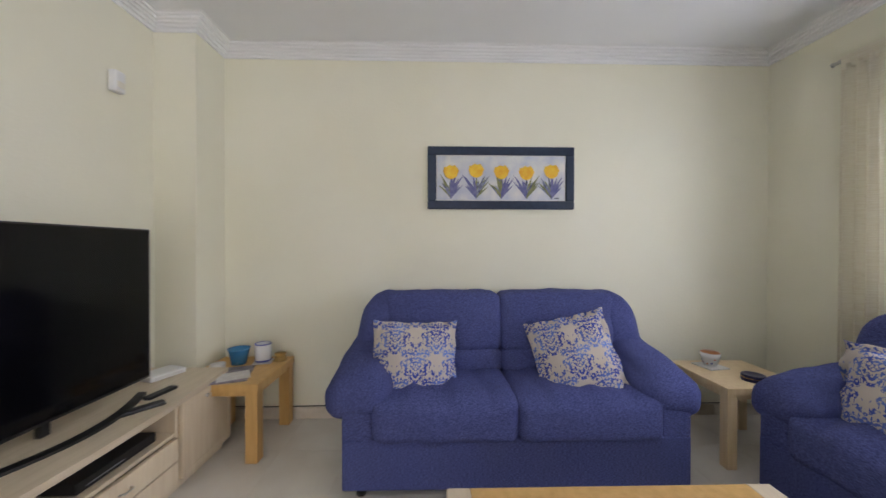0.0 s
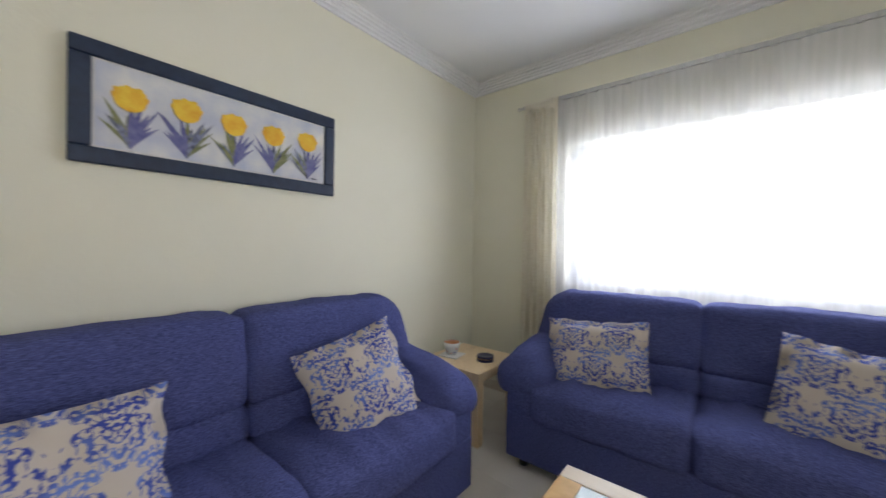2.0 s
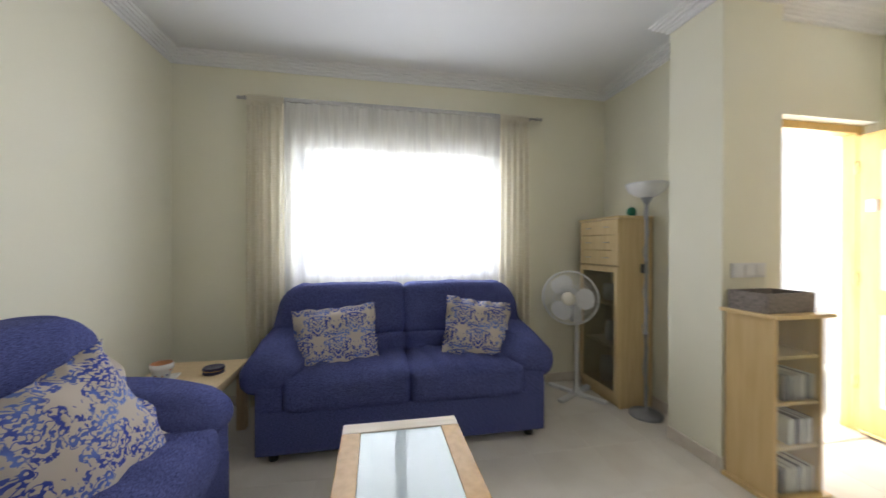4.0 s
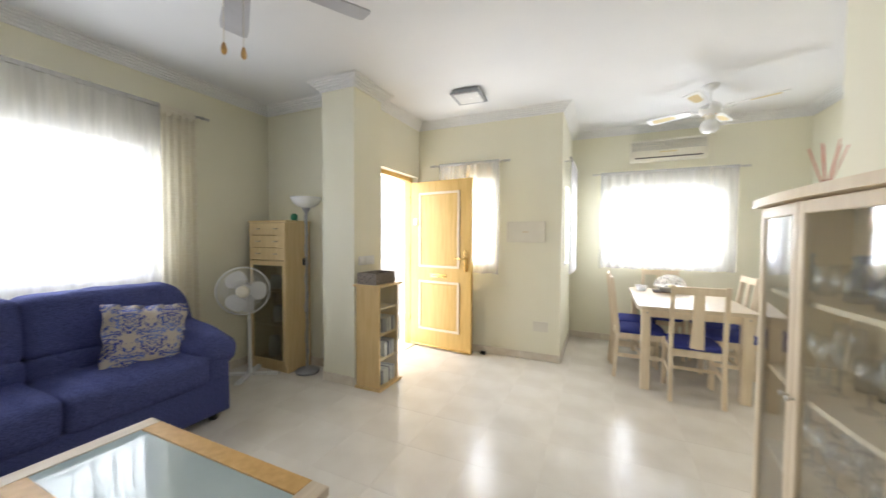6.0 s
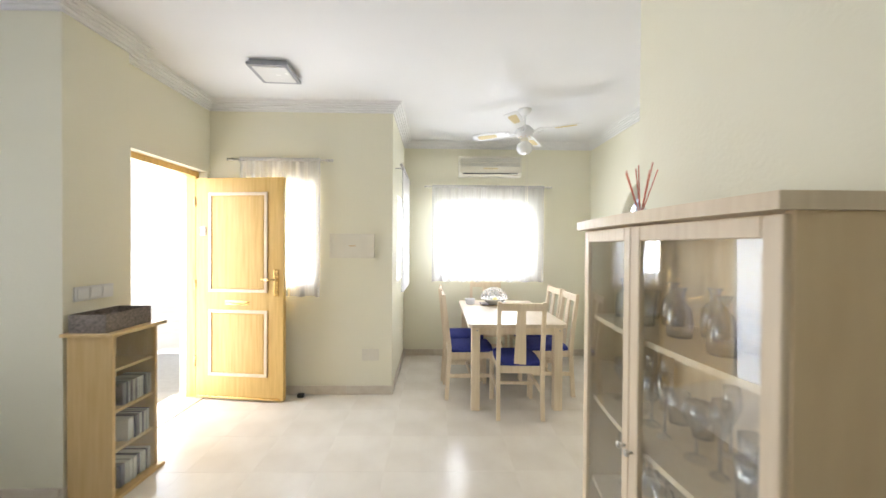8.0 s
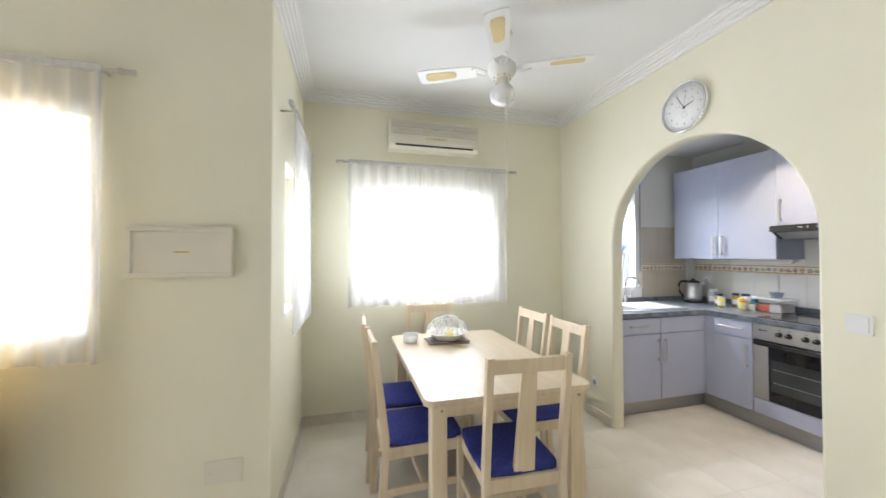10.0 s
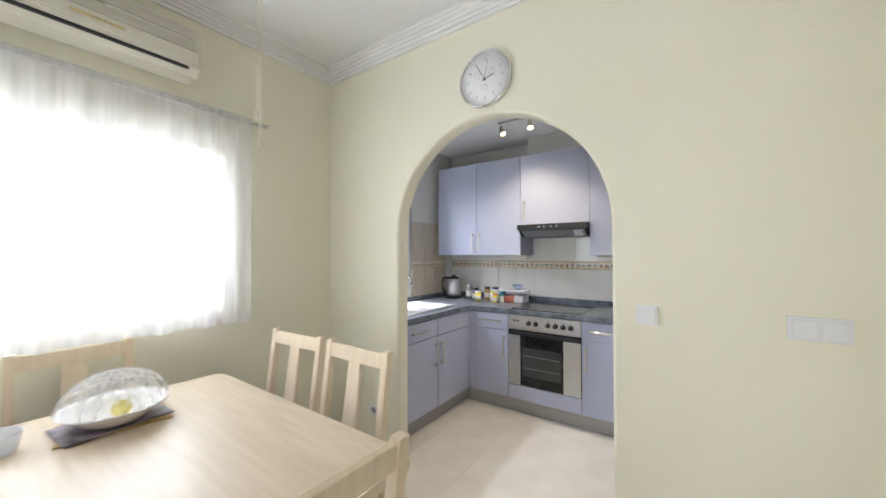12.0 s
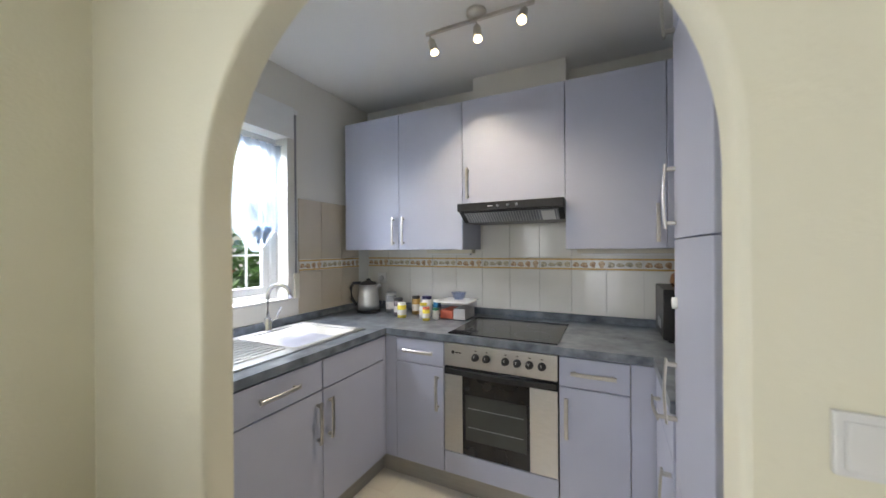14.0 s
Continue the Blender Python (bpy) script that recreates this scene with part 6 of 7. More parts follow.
def handle(parent, x, z, flat=False, y=-0.020):
    ob = new("handle", HANDLE)
    ob.parent = parent
    ob.matrix_basis = pose(x, y, z, 0, 90 if flat else 0, 0)
    ob["label"] = "satin nickel bow handle"


def front_panel(name, th, x0, x1, z0, z1):
    return part(name, boxed(x0 + 0.0018, x1 - 0.0018, -0.019, 0.0, z0 + 0.0018, z1 - 0.0018, 0.002, 2), M_LAV, th)


def base_unit(at, turn, w, drawer=True, hinge=1, drawer_handle=True, depth=0.56):
    """A floor unit, front at local y=0 facing -y, width w from x=0."""
    th = thing("base_cabinet", at, "lavender-grey kitchen base cabinet with nickel handles", "cabinet", "kitchen base cabinets", turn)
    part("body", boxed(0.001, w - 0.001, 0.001, depth, 0.13, 0.84), M_LAV, th)
    d = front_panel("drawer_front", th, 0, w, 0.70, 0.84)
    if drawer_handle:
        handle(d, w / 2, 0.772, True)
    d = front_panel("door", th, 0, w, 0.13, 0.698)
    handle(d, w - 0.035 if hinge > 0 else 0.035, 0.56)
    return th


def filler(at, turn, w):
    return solid("filler_panel", boxed(0, w, -0.017, 0.0, 0.13, 0.84, 0.001, 1), M_LAV, at, "narrow lavender-grey corner filler panel", "panel", "corner fillers", turn)


# back run faces +x: local x runs along +y of the world
base_unit((XF, -1.000, 0), 90, 0.308, hinge=1)
base_unit((XF, -0.088, 0), 90, 0.300, hinge=-1)
filler((XF, -1.078, 0), 90, 0.077)
filler((XF, 0.213, 0), 90, 0.097)
# window run faces +y: local x runs along -x of the world
base_unit((-0.725, YF, 0), 180, 0.486, hinge=1)
base_unit((-1.214, YF, 0), 180, 0.480, hinge=-1, drawer_handle=False)
filler((-1.696, YF, 0), 180, 0.022)
# right run faces -y
base_unit((-1.70, 0.325, 0), 0, 0.455, hinge=1)
for nm, q in (("plinth", (-2.0, -0.725, YF - 0.055, YF - 0.040)), ("plinth", (XF - 0.055, XF - 0.040, YF - 0.04, 0.37)), ("plinth", (XF - 0.04, -0.74, 0.365, 0.38))):
    solid(nm, boxed(q[0], q[1], q[2], q[3], 0.0, 0.13), M_PLINTH, (0, 0, 0), "grey aluminium kitchen plinth", "plinth", "kitchen plinths")


def oven():
    th = thing("oven", (XF, -0.69, 0.245), "built-in stainless steel oven with black glass door", "oven", turn=90)
    w = 0.60
    part("body", boxed(0.004, w - 0.004, 0.003, 0.54, -0.10, 0.59), M_BLACK, th)
    cp = part("control_panel", boxed(0.003, w - 0.003, -0.022, 0.0, 0.472, 0.594, 0.003), M_STEEL, th)
    for x in (0.185, 0.245, 0.345, 0.405, 0.465, 0.525):
        kb = part("knob", lathe(bmesh.new(), [(0, 0), (0.020, 0), (0.020, 0.006), (0.016, 0.009), (0.015, 0.026), (0, 0.028)], 20), M_BLACK, cp)
        kb.matrix_basis = pose(x, -0.022, 0.535, 90, 0, 0)
        part("pointer", boxed(x - 0.0012, x + 0.0012, -0.0512, -0.0496, 0.537, 0.549), M_WHITE, cp)
        part("dial_mark", boxed(x - 0.006, x + 0.006, -0.0228, -0.022, 0.566, 0.570), M_BLACK, cp)
    bm = lathe(bmesh.new(), [(0, 0), (0.009, 0), (0.009, 0.001), (0, 0.001)], 14)
    part("maker_mark", bm, M_BLACK, cp).matrix_basis = pose(0.055, -0.022, 0.548, 90, 0, 0)
    part("maker_bar", boxed(0.068, 0.105, -0.0228, -0.022, 0.545, 0.551), M_BLACK, cp)
    dr = part("door", boxed(0.003, w - 0.003, -0.020, 0.0, 0.008, 0.466, 0.004), M_HOB, th, "black glass oven door")
    for a, b in ((0.003, 0.108), (w - 0.135, w - 0.003)):
        part("steel_strip", boxed(a, b, -0.0225, -0.0195, 0.010, 0.425, 0.001, 1), M_STEEL, dr)
    bm = bmesh.new()
    prism(bm, [(0.01 + (w - 0.02) * i / 16, -0.022 - 0.030 * math.sin(math.pi * i / 16)) for i in range(17)] + [(w - 0.01, -0.019), (0.01, -0.019)], 0.432, 0.458)
    part("door_handle", bm, M_BLACK, dr, "curved black grip")
    part("window_rim", boxed(0.125, 0.45, -0.0212, -0.0198, 0.09, 0.33), M_BLACK, dr)
    part("window_glass", boxed(0.13, 0.445, -0.0225, -0.0210, 0.095, 0.325), M_OVENGLASS, dr, "grey-green oven window")
    for z in (0.16, 0.26):
        part("oven_rack", boxed(0.14, 0.435, -0.0232, -0.0225, z, z + 0.003), M_GREY, dr)
    part("lower_panel", boxed(0.002, w - 0.002, -0.019, 0.0, -0.113, 0.003, 0.002), M_LAV, th, "lavender-grey panel below the door")


oven()

wt = thing("worktop", (0, 0, 0), "blue-grey mottled stone-look laminate worktop", "worktop")
HX0, HX1, HY0, HY1 = -1.585, -1.165, -1.60, -1.20
bm = bmesh.new()
for q in ((-0.725, HX1, -1.70, -1.068), (HX1, HX0, -1.70, HY0), (HX1, HX0, HY1, -1.068), (HX0, XB, -1.70, -1.068), (XF + 0.028, XB, -1.068, 0.298), (-1.242, XB, 0.298, 0.95)):
    box(bm, min(q[:2]), max(q[:2]), q[2], q[3], WT - 0.038, WT)
bmesh.ops.remove_doubles(bm, verts=bm.verts[:], dist=1e-4)
part("slab", bm, M_STONE, wt)
part("upstand", boxed(XB, XB + 0.016, -1.684, 0.934, WT, WT + 0.045, 0.003), M_STONE, wt)
part("upstand", boxed(XB, -0.725, -1.70, -1.684, WT, WT + 0.045, 0.003), M_STONE, wt)
part("upstand", boxed(XB, -1.242, 0.934, 0.95, WT, WT + 0.045, 0.003), M_STONE, wt)


def sink():
    th = thing("sink", (0, 0, WT), "steel sink with ribbed drainer and white enamel bowl", "sink")
    bm = bmesh.new()
    for q in ((-0.80, HX1, -1.645, -1.155), (HX1, HX0, -1.645, HY0), (HX1, HX0, HY1, -1.155), (HX0, -1.625, -1.645, -1.155)):
        box(bm, min(q[:2]), max(q[:2]), q[2], q[3], 0.0, 0.006)
    bmesh.ops.remove_doubles(bm, verts=bm.verts[:], dist=1e-4)
    part("rim", bm, M_STEEL, th)
    rib = mesh_of("drainer_rib", boxed(-0.15, 0.15, -0.006, 0.006, 0.006, 0.010, 0.002, 1), M_STEEL)
    for i in range(10):
        ob = new("drainer_rib", rib)
        ob.parent = th
        ob.matrix_basis = pose(-0.985, -1.575 + i * 0.038, 0)
    x0, x1, y0, y1, dp = HX0 + 0.002, HX1 - 0.002, HY0 + 0.002, HY1 - 0.002, -0.16
    bm = bmesh.new()
    top = [bm.verts.new((x, y, 0.009)) for x, y in ((x0 - 0.02, y0 - 0.02), (x1 + 0.02, y0 - 0.02), (x1 + 0.02, y1 + 0.02), (x0 - 0.02, y1 + 0.02))]
    lip = [bm.verts.new((x, y, 0.012)) for x, y in ((x0, y0), (x1, y0), (x1, y1), (x0, y1))]
    bot = [bm.verts.new((x, y, dp)) for x, y in ((x0 + 0.03, y0 + 0.03), (x1 - 0.03, y0 + 0.03), (x1 - 0.03, y1 - 0.03), (x0 + 0.03, y1 - 0.03))]
    for a, b in ((top, lip), (lip, bot)):
        for i in range(4):
            bm.faces.new((a[i], a[(i + 1) % 4], b[(i + 1) % 4], b[i]))
    bm.faces.new(bot)
    bmesh.ops.bevel(bm, geom=bm.edges[:], offset=0.012, segments=3, affect="EDGES")
    for f in bm.faces:
        f.smooth = True
    part("bowl", bm, M_ENAMEL, th, "white enamel bowl")
    part("drain", lathe(bmesh.new(), [(0, 0), (0.03, 0), (0.032, 0.003), (0, 0.004)], 18, -1.375, -1.40), M_CHROME, th).location.z = dp
    tp = thing("tap", (-1.345, -1.622, WT + 0.006), "chrome swan-neck mixer tap", "tap")
    part("body", lathe(bmesh.new(), [(0, 0), (0.026, 0), (0.024, 0.008), (0.021, 0.06), (0.017, 0.075), (0, 0.078)], 18), M_CHROME, tp)
    pts = [(0, 0, 0.07), (0, 0, 0.20)] + [(-0.036 * (1 - math.cos(a)) * 0.8, 0.055 * (1 - math.cos(a)), 0.20 + 0.062 * math.sin(a)) for a in [i * math.pi / 10 for i in range(1, 10)]] + [(-0.058, 0.112, 0.185)]
    part("spout", tube(bmesh.new(), pts, 0.0125, 12), M_CHROME, tp)
    part("lever", tube(bmesh.new(), [(-0.018, 0.005, 0.05), (-0.05, 0.012, 0.07), (-0.075, 0.016, 0.125)], 0.006, 8), M_CHROME, tp)


sink()
hob = thing("hob", (0, 0, WT), "black ceramic glass hob set in the worktop", "hob")
part("glass_plate", boxed(-2.225, -1.735, -0.675, -0.095, 0.0, 0.006, 0.002, 1), M_HOB, hob)
for x, y, r in ((-1.86, -0.53, 0.075), (-1.86, -0.24, 0.09), (-2.09, -0.53, 0.09), (-2.09, -0.24, 0.075)):
    part("zone_ring", lathe(bmesh.new(), [(r, 0.0062), (r + 0.002, 0.0066), (r + 0.002, 0.0060)], 36, x, y), M_GREY, hob)


def wall_unit(y0, y1, z0, z1, hinge, label):
    th = thing("wall_cabinet", (-2.037, y0, z0), label, "cabinet", "kitchen wall cabinets", 90)
    w, h = y1 - y0, z1 - z0
    part("body", boxed(0.001, w - 0.001, 0.001, 0.32, 0.0, h), M_LAV, th)
    d = front_panel("door", th, 0, w, 0, h)
    if hinge:
        handle(d, w - 0.04 if hinge > 0 else 0.04, 0.128)


LBL = "tall lavender-grey kitchen wall cabinet"
wall_unit(-1.645, -1.172, 1.345, 2.275, 1, LBL)
wall_unit(-1.172, -0.700, 1.345, 2.275, -1, LBL)
wall_unit(-0.700, -0.088, 1.625, 2.275, -1, "short lavender-grey wall cabinet over the hood")
wall_unit(-0.088, 0.388, 1.345, 2.275, 1, LBL)
wall_unit(0.388, 0.930, 1.345, 2.275, -1, LBL)
solid("duct_box", boxed(XB, -2.19, -0.69, -0.10, 2.275, KCEIL), M_WHITE_WALL, (0, 0, 0), "white boxed-in extractor duct above the cabinets", "duct", kind="structure")
for y0, y1 in ((-1.10, -0.74), (-0.05, 0.80)):
    ul = thing("under_light", (-2.30, y0, 1.30), "slim under-cabinet strip light, off", "strip light")
    part("housing", boxed(-0.05, 0.02, 0, y1 - y0, 0.018, 0.045, 0.003), M_IVORY, ul)
    part("diffuser", boxed(-0.04, 0.012, 0.02, y1 - y0 - 0.02, 0.004, 0.018, 0.004), M_OPAL, ul)


def hood():
    th = thing("extractor_hood", (-2.355, -0.70, 1.515), "black slim extractor hood with grey filter", "extractor hood")
    w = 0.61
    prof = [(0, 0.05), (0.02, 0.0), (0.30, 0.0), (0.385, 0.055), (0.385, 0.105), (0, 0.105)]
    bm = bmesh.new()
    a = [bm.verts.new((x, 0, z)) for x, z in prof]
    b = [bm.verts.new((x, w, z)) for x, z in prof]
    for i in range(6):
        bm.faces.new((a[i], a[(i + 1) % 6], b[(i + 1) % 6], b[i]))
    bm.faces.new(a)
    bm.faces.new(list(reversed(b)))
    part("body", bm, M_BLACK, th)
    part("visor", boxed(0.385, 0.415, -0.004, w + 0.004, 0.058, 0.108, 0.006), M_BLACK, th)
    for y in (0.25, 0.31, 0.36):
        part("switch", lathe(bmesh.new(), [(0, 0), (0.008, 0), (0.007, 0.006), (0, 0.007)], 12), M_GREY, th).matrix_basis = pose(0.415, y, 0.084, 0, 90, 0)
    part("maker_bar", boxed(0.415, 0.4165, 0.19, 0.22, 0.082, 0.087), M_WHITE, th)
    fl = part("filter", boxed(-0.048, 0.048, 0.03, w - 0.03, -0.002, 0.0), M_GREY, th, "grey mesh filter")
    fl.matrix_basis = pose(0.343, 0, 0.026, 0, -33, 0)
    rib = mesh_of("filter_rib", boxed(-0.046, 0.046, -0.0025, 0.0025, -0.004, -0.002), M_STEEL)
    for i in range(34):
        ob = new("filter_rib", rib)
        ob.parent = fl
        ob.matrix_basis = pose(0, 0.04 + i * (w - 0.08) / 33, 0)
    part("lamp_lens", boxed(-0.04, 0.04, w - 0.12, w - 0.05, -0.007, -0.005), M_OPAL, fl)


hood()


def tall_unit():
    th = thing("tall_cabinet", (-1.24, 0.33, 0), "full-height lavender-grey fridge cabinet", "cabinet")
    w = 0.455
    part("body", boxed(0, w, 0.001, 0.60, 0.13, 2.275), M_LAV, th)
    for z0, z1, hz in ((0.13, 0.66, None), (0.66, 1.375, 0.93), (1.375, 1.98, 1.50), (1.98, 2.275, 2.06)):
        d = front_panel("door", th, 0, w, z0, z1)
        if hz:
            handle(d, 0.04, hz)
    part("magnet", lathe(bmesh.new(), [(0, 0), (0.018, 0), (0.016, 0.012), (0, 0.014)], 16), M_WHITE, th, "white round hook").matrix_basis = pose(0.05, -0.020, 1.19, 90, 0, 0)


tall_unit()


def kettle():
    th = thing("kettle", (-2.10, -1.50, WT), "brushed steel electric kettle with black handle", "kettle", turn=-60)
    part("base_plate", lathe(bmesh.new(), [(0, 0), (0.085, 0), (0.085, 0.018), (0, 0.02)], 28), M_BLACK, th)
    part("body", lathe(bmesh.new(), [(0, 0.02), (0.080, 0.02), (0.080, 0.06), (0.072, 0.15), (0.062, 0.205), (0, 0.205)], 30), M_STEEL, th)
    part("lid", lathe(bmesh.new(), [(0.062, 0.204), (0.058, 0.222), (0.02, 0.232), (0.014, 0.248), (0, 0.25)], 24), M_BLACK, th)
    part("handle", tube(bmesh.new(), [(0.055, 0, 0.215), (0.11, 0, 0.215), (0.128, 0, 0.18), (0.122, 0, 0.10), (0.085, 0, 0.05)], 0.012, 8), M_BLACK, th)
    part("spout", tube(bmesh.new(), [(-0.055, 0, 0.17), (-0.075, 0, 0.195), (-0.085, 0, 0.208)], 0.016, 8), M_STEEL, th)


kettle()
for x, y, r, h, mt, lid, lab, cat in ((-2.15, -1.33, 0.040, 0.15, M_GREY, M_STEEL, "grey tall storage canister with steel lid", "canister"), (-2.08, -1.22, 0.034, 0.12, M_PAPER_B, M_BLACK, "dark spice jar with black lid", "jar"),
                                      (-2.02, -1.155, 0.030, 0.10, M_YELLOW, M_WHITE, "small yellow spice jar with white lid", "jar"), (-2.17, -1.13, 0.030, 0.13, M_OCHRE, M_BLACK, "brown glass coffee jar with black lid", "jar"),
                                      (-2.15, -1.03, 0.036, 0.135, M_CERAMIC, M_DKBLUE, "white jar with dark blue lid", "jar"), (-2.06, -1.01, 0.026, 0.10, M_WHITE, M_YELLOW, "white jar with yellow lid", "jar"),
                                      (-2.00, -0.955, 0.024, 0.085, M_YELLOW, M_RED, "yellow pepper pot with red lid", "jar"), (-2.13, -0.94, 0.026, 0.12, M_BLUEPOT, M_WHITE, "blue salt pot with white lid", "jar"),
                                      (-2.04, -0.905, 0.022, 0.075, M_PAPER, M_GREEN, "small pale jar with green lid", "jar")):
    th = bowl(cat, (x, y, WT), [(0, 0), (r, 0), (r, h * 0.82), (r * 0.9, h * 0.86), (0, h * 0.86)], mt, lab, cat, 18, (("lid", [(r * 0.93, h * 0.84), (r * 0.95, h), (0, h)], lid), ("label_band", [(r + 0.0006, h * 0.2), (r + 0.0008, h * 0.55)], M_PAPER)))
fbx = thing("food_box", (-2.16, -0.80, WT), "clear plastic food box with red and white packets", "box")
M_CLEAR = glass("clear_plastic", (0.88, 0.88, 0.90), 0.15, 1.3)
bm = boxed(-0.10, 0.10, -0.105, 0.105, 0, 0.11, 0.012)
pane("tub", bm, M_CLEAR, fbx)
part("packet", boxed(-0.085, 0.085, -0.09, 0.0, 0.004, 0.06, 0.006), M_RED, fbx)
part("packet", boxed(-0.085, 0.085, 0.005, 0.09, 0.004, 0.075, 0.006), M_PAPER, fbx)
part("lid", boxed(-0.108, 0.108, -0.113, 0.113, 0.11, 0.122, 0.005), M_CERAMIC, fbx)
bowl("blue_dish", (-2.16, -0.79, WT + 0.122), [(0, 0), (0.03, 0), (0.05, 0.045), (0.052, 0.05), (0.046, 0.048), (0.026, 0.006), (0, 0.006)], M_BLUEGLASS, "small cobalt blue glass dish on the food box", "dish")
mw = thing("microwave", (-2.16, 0.60, WT), "black microwave oven in the corner", "microwave")
part("casing", boxed(-0.17, 0.17, -0.235, 0.235, 0.012, 0.26, 0.008), M_BLACK, mw)
for k in range(6):
    part("vent_slot", boxed(-0.03 + k * 0.02, -0.022 + k * 0.02, -0.2365, -0.235, 0.05, 0.10), M_GREY, mw)
for sx in (-1, 1):
    for sy in (-1, 1):
        part("foot", lathe(bmesh.new(), [(0, 0), (0.014, 0), (0.014, 0.012), (0, 0.012)], 10, sx * 0.14, sy * 0.20), M_BLACK, mw)
M_COPPER = mat("copper", (0.60, 0.30, 0.16), (0.70, 0.38, 0.22), 0.25, metal=1.0, scale=14)
bowl("copper_pot", (-2.12, 0.47, WT + 0.26), [(0, 0), (0.05, 0), (0.062, 0.03), (0.055, 0.065), (0.03, 0.085), (0.012, 0.09), (0.014, 0.105), (0, 0.11)], M_COPPER, "small lidded copper pot on the microwave", "pot")
ks = thing("wall_socket", (XB + 0.009, -1.55, 1.12), "white double kitchen wall socket with plug", "socket", turn=90)
part("plate", boxed(-0.041, 0.041, -0.01, 0, -0.041, 0.041, 0.003), M_WHITE, ks)
part("plug", lathe(bmesh.new(), [(0, 0), (0.019, 0), (0.019, 0.02), (0.008, 0.035), (0, 0.036)], 14), M_WHITE, ks).matrix_basis = pose(0, -0.01, 0, 90, 0, 0)
part("lead", tube(bmesh.new(), [(0, -0.04, 0), (0.01, -0.06, -0.03), (0.03, -0.05, -0.10), (0.05, -0.08, -0.20)], 0.003, 5), M_WHITE, ks)


def spot_bar():
    th = thing("spot_light_bar", (-1.575, -0.437, KCEIL), "brushed nickel ceiling bar with three lit spots", "ceiling light")
    part("canopy", lathe(bmesh.new(), [(0, 0), (0.048, 0), (0.048, -0.018), (0.02, -0.032), (0, -0.032)], 24), M_SATIN, th)
    part("bar", boxed(-0.008, 0.008, -0.275, 0.275, -0.048, -0.032, 0.003), M_SATIN, th)
    for y, tx, ty in ((-0.255, 12, 14), (0.0, 4, 2), (0.235, -6, -22)):
        hd = part("spot_head", lathe(bmesh.new(), [(0, -0.02), (0.008, -0.02), (0.018, -0.03), (0.021, -0.075), (0.019, -0.078), (0, -0.076)], 18), M_SATIN, th)
        hd.matrix_basis = pose(0, y, -0.045, tx, ty, 0)
        part("stem", lathe(bmesh.new(), [(0.004, 0.0), (0.004, -0.022)], 8), M_SATIN, hd)
        part("lens", lathe(bmesh.new(), [(0.017, -0.077), (0.022, -0.090), (0.017, -0.098), (0, -0.100)], 18), M_SPOTLAMP, hd, "glowing warm lamp lens")
        d = bpy.data.lights.new("spot_lamp", "SPOT")
        d.energy, d.color, d.spot_size, d.spot_blend, d.shadow_soft_size = W_SPOT, (1.0, 0.83, 0.60), radians(110), 0.7, 0.02
        lamp = new("spot_lamp", d)
        lamp.matrix_world = th.matrix_basis @ hd.matrix_basis @ pose(0, 0, -0.108)


spot_bar()


def kitchen_curtain():
    th = thing("kitchen_curtain", (-1.25, -1.735, 0), "pale blue and white tied-up balloon voile", "curtain", turn=180)
    w, n = 0.56, 60
    bm = bmesh.new()
    rows = []
    for j in range(19):
        v = j / 18
        row = []
        for i in range(n + 1):
            u = i / n
            zb = 1.47 - 0.13 * abs(math.sin(2 * math.pi * u * 1.0 + 0.4)) ** 1.3
            z = 2.0 + (zb - 2.0) * v
            y = 0.014 * math.sin(u * 11 * 2 * math.pi) * (1 - 0.4 * v) - 0.05 * math.sin(math.pi * max(0, v - 0.55) / 0.45) * abs(math.sin(2 * math.pi * u + 0.4))
            row.append(bm.verts.new(((u - 0.5) * w, y, z)))
        rows.append(row)
    for a, b in zip(rows, rows[1:]):
        for i in range(n):
            bm.faces.new((a[i], a[i + 1], b[i + 1], b[i])).smooth = True
    part("voile", bm, M_SHEER_BLUE, th)
    part("rod", tube(bmesh.new(), [(-0.29, 0, 2.005), (0.29, 0, 2.005)], 0.005, 8), M_FRAME, th)
    for x in (-0.155, 0.12):
        bm = bmesh.new()
        for s in (-1, 1):
            puff(bm, (x + s * 0.032, -0.03, 1.475), (0.03, 0.012, 0.022), 0.011, 4, 0.006)
            box(bm, x + s * 0.008, x + s * 0.030, -0.034, -0.030, 1.39, 1.46)
        puff(bm, (x, -0.034, 1.475), (0.012, 0.012, 0.012), 0.010, 3)
        part("bow", bm, M_BOW, th, "blue ribbon bow")


M_BOW = mat("blue_ribbon", (0.24, 0.36, 0.55), (0.34, 0.46, 0.64), 0.7, scale=20)
kitchen_curtain()
sb = thing("shutter_box", (-1.25, -1.70, 2.06), "white roller shutter box above the kitchen window", "shutter box", turn=180)
part("cover", boxed(-0.345, 0.345, -0.012, 0.0, 0.0, 0.20, 0.003), M_FRAME, sb)
part("strap", boxed(0.352, 0.366, -0.006, -0.003, -0.86, 0.16), M_GREY, sb, "grey shutter strap")
part("strap_guide", boxed(0.345, 0.373, -0.014, 0.0, 0.16, 0.19, 0.003), M_FRAME, sb)
part("strap_winder", boxed(0.340, 0.378, -0.016, 0.0, -1.02, -0.86, 0.004), M_IVORY, sb)

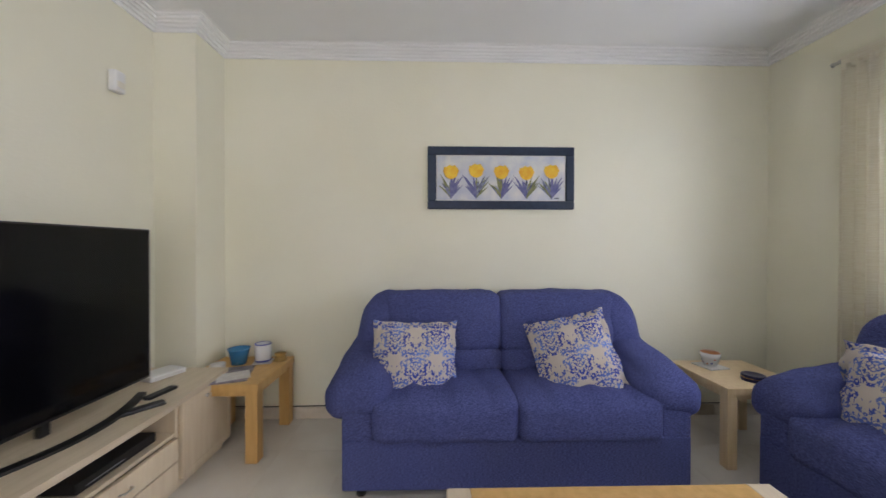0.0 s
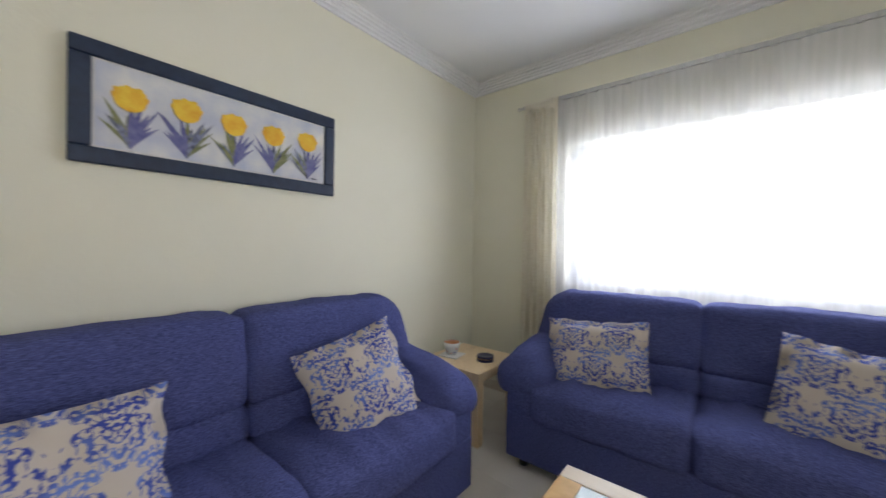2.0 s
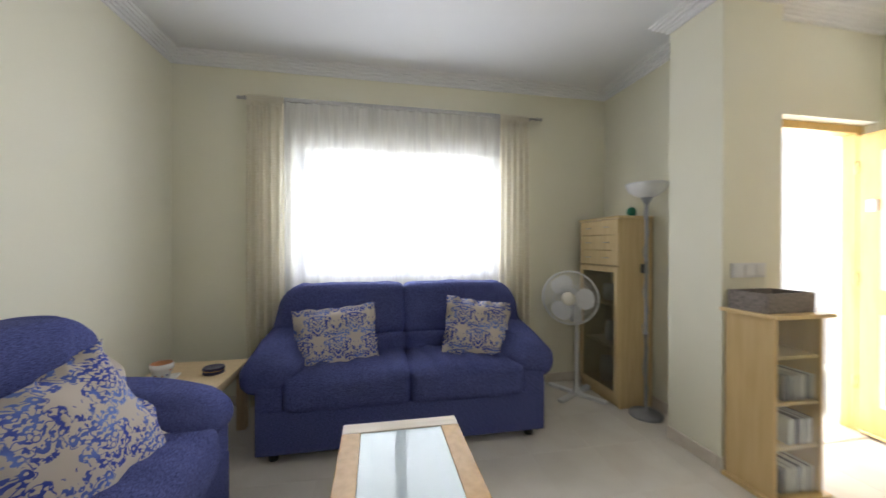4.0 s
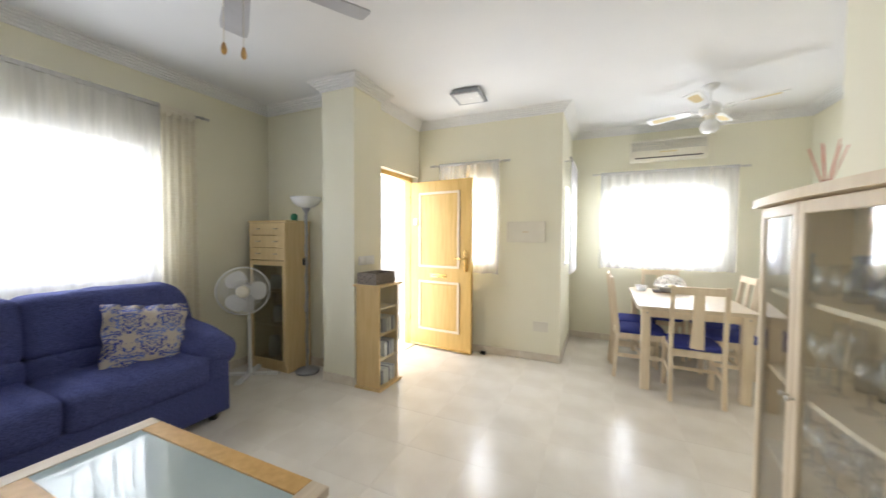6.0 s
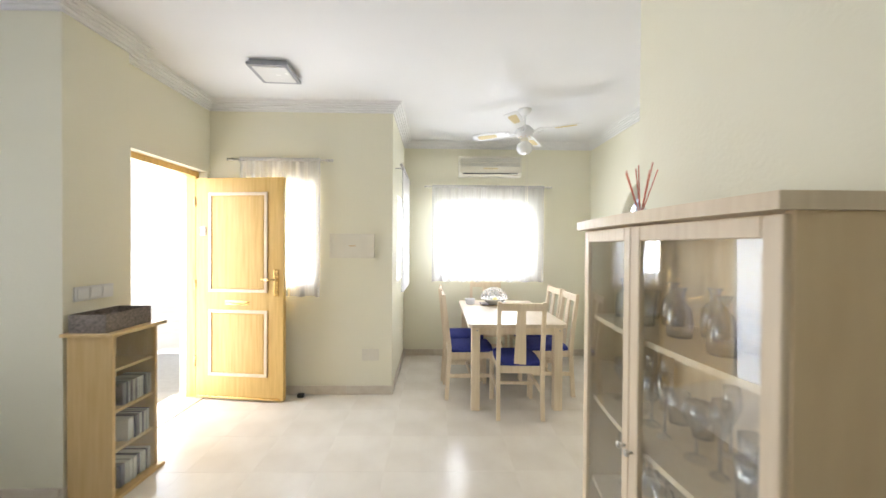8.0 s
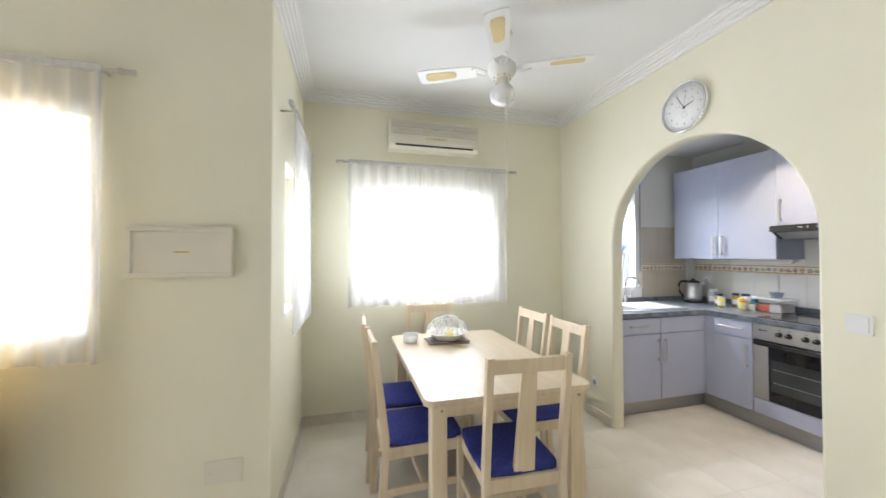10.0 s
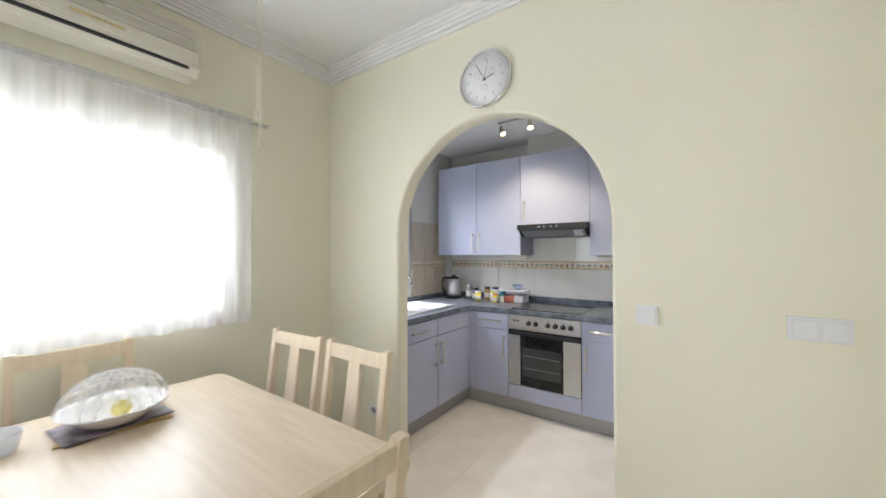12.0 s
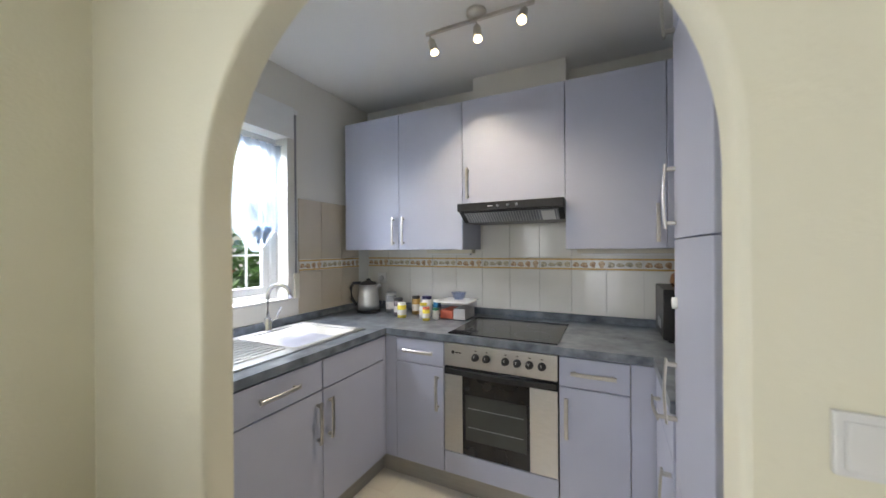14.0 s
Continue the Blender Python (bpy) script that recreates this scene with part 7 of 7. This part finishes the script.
# ---- wall tiles of the kitchen ----
TILE_A = mesh_of("wall_tile", boxed(0.001, 0.199, -0.007, 0, 0.001, 0.279, 0.0015, 1), M_KTILE)
TILE_B = mesh_of("wall_tile", boxed(0.001, 0.199, -0.007, 0, 0.001, 0.339, 0.0015, 1), M_KTILE)
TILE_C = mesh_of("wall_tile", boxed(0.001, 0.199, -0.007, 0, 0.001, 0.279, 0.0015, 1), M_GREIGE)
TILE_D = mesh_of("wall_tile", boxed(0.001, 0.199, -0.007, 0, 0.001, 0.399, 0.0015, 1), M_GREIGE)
BORDER = mesh_of("border_tile", boxed(0.001, 0.199, -0.008, 0, 0.001, 0.074, 0.0015, 1), M_KTILE)
TRIM = mesh_of("border_line", boxed(0.001, 0.199, -0.0095, -0.008, 0.0, 0.010), M_GOLDTRIM)


def motif(seed):
    """A row of painted food shapes: pots, fruit and loaves of uneven size."""
    rnd = random.Random(seed)
    bm = bmesh.new()
    for k in range(4):
        c, w, h = 0.026 + k * 0.0495, rnd.uniform(0.017, 0.023), rnd.uniform(0.012, 0.021)
        dz = rnd.uniform(-0.004, 0.004)
        vs = [bm.verts.new((c + w * math.cos(a) * (1 + 0.22 * math.sin(3 * a + k + seed)), -0.0092, 0.036 + dz + h * math.sin(a) * (1 + 0.15 * math.cos(2 * a + k)))) for a in [i * math.pi / 7 for i in range(14)]]
        f = bm.faces.new(vs)
        ex = bmesh.ops.extrude_face_region(bm, geom=[f])
        for v in ex["geom"]:
            if isinstance(v, bmesh.types.BMVert):
                v.co.y -= 0.0012
    return bm


MOTIF = [mesh_of("food_motif", motif(3), M_FOOD_A), mesh_of("food_motif", motif(8), M_FOOD_B)]


def lay(wall_ob, place, cols, rows_):
    for i in range(cols):
        for me, z in rows_:
            ob = new(me.name.split(".")[0], me)
            ob.parent = wall_ob
            ob.matrix_basis = place(i * 0.2, z)
        ob = new("food_motif", MOTIF[i % 2])
        ob.parent = wall_ob
        ob.matrix_basis = place(i * 0.2, 1.211)
        for dz in (0.002, 0.063):
            ob = new("border_line", TRIM)
            ob.parent = wall_ob
            ob.matrix_basis = place(i * 0.2, 1.211 + dz)


BW, SW = bpy.data.objects["wall_kitchen_back"], bpy.data.objects["wall_kitchen_south"]
lay(BW, lambda a, z: pose(XB, -1.69 + a, z, 0, 0, 90), 13, ((TILE_A, 0.931), (BORDER, 1.211), (TILE_B, 1.287)))
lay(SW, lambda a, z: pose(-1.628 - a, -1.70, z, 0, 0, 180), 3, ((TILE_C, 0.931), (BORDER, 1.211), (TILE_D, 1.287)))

# ---- floor tiles ----
TS = 0.41
cells = []
for i in range(20):
    for j in range(17):
        x, y = -2.41 + i * TS, -1.80 + j * TS
        cx, cy = x + TS / 2, y + TS / 2
        inside = (0.20 < cx < 4.98 and -0.70 < cy < 4.30) or (-2.56 < cx < 2.0 and -1.95 < cy < 1.35)
        if inside and cx < 4.95:
            cells.append(pose(cx, cy, -0.003))
ftile = mesh_of("floor_tile", boxed(-TS / 2 + 0.0008, TS / 2 - 0.0008, -TS / 2 + 0.0008, TS / 2 - 0.0008, 0.0, 0.003), M_TILE)
grid_tiles("floor_tile", FLOOR, ftile, cells)
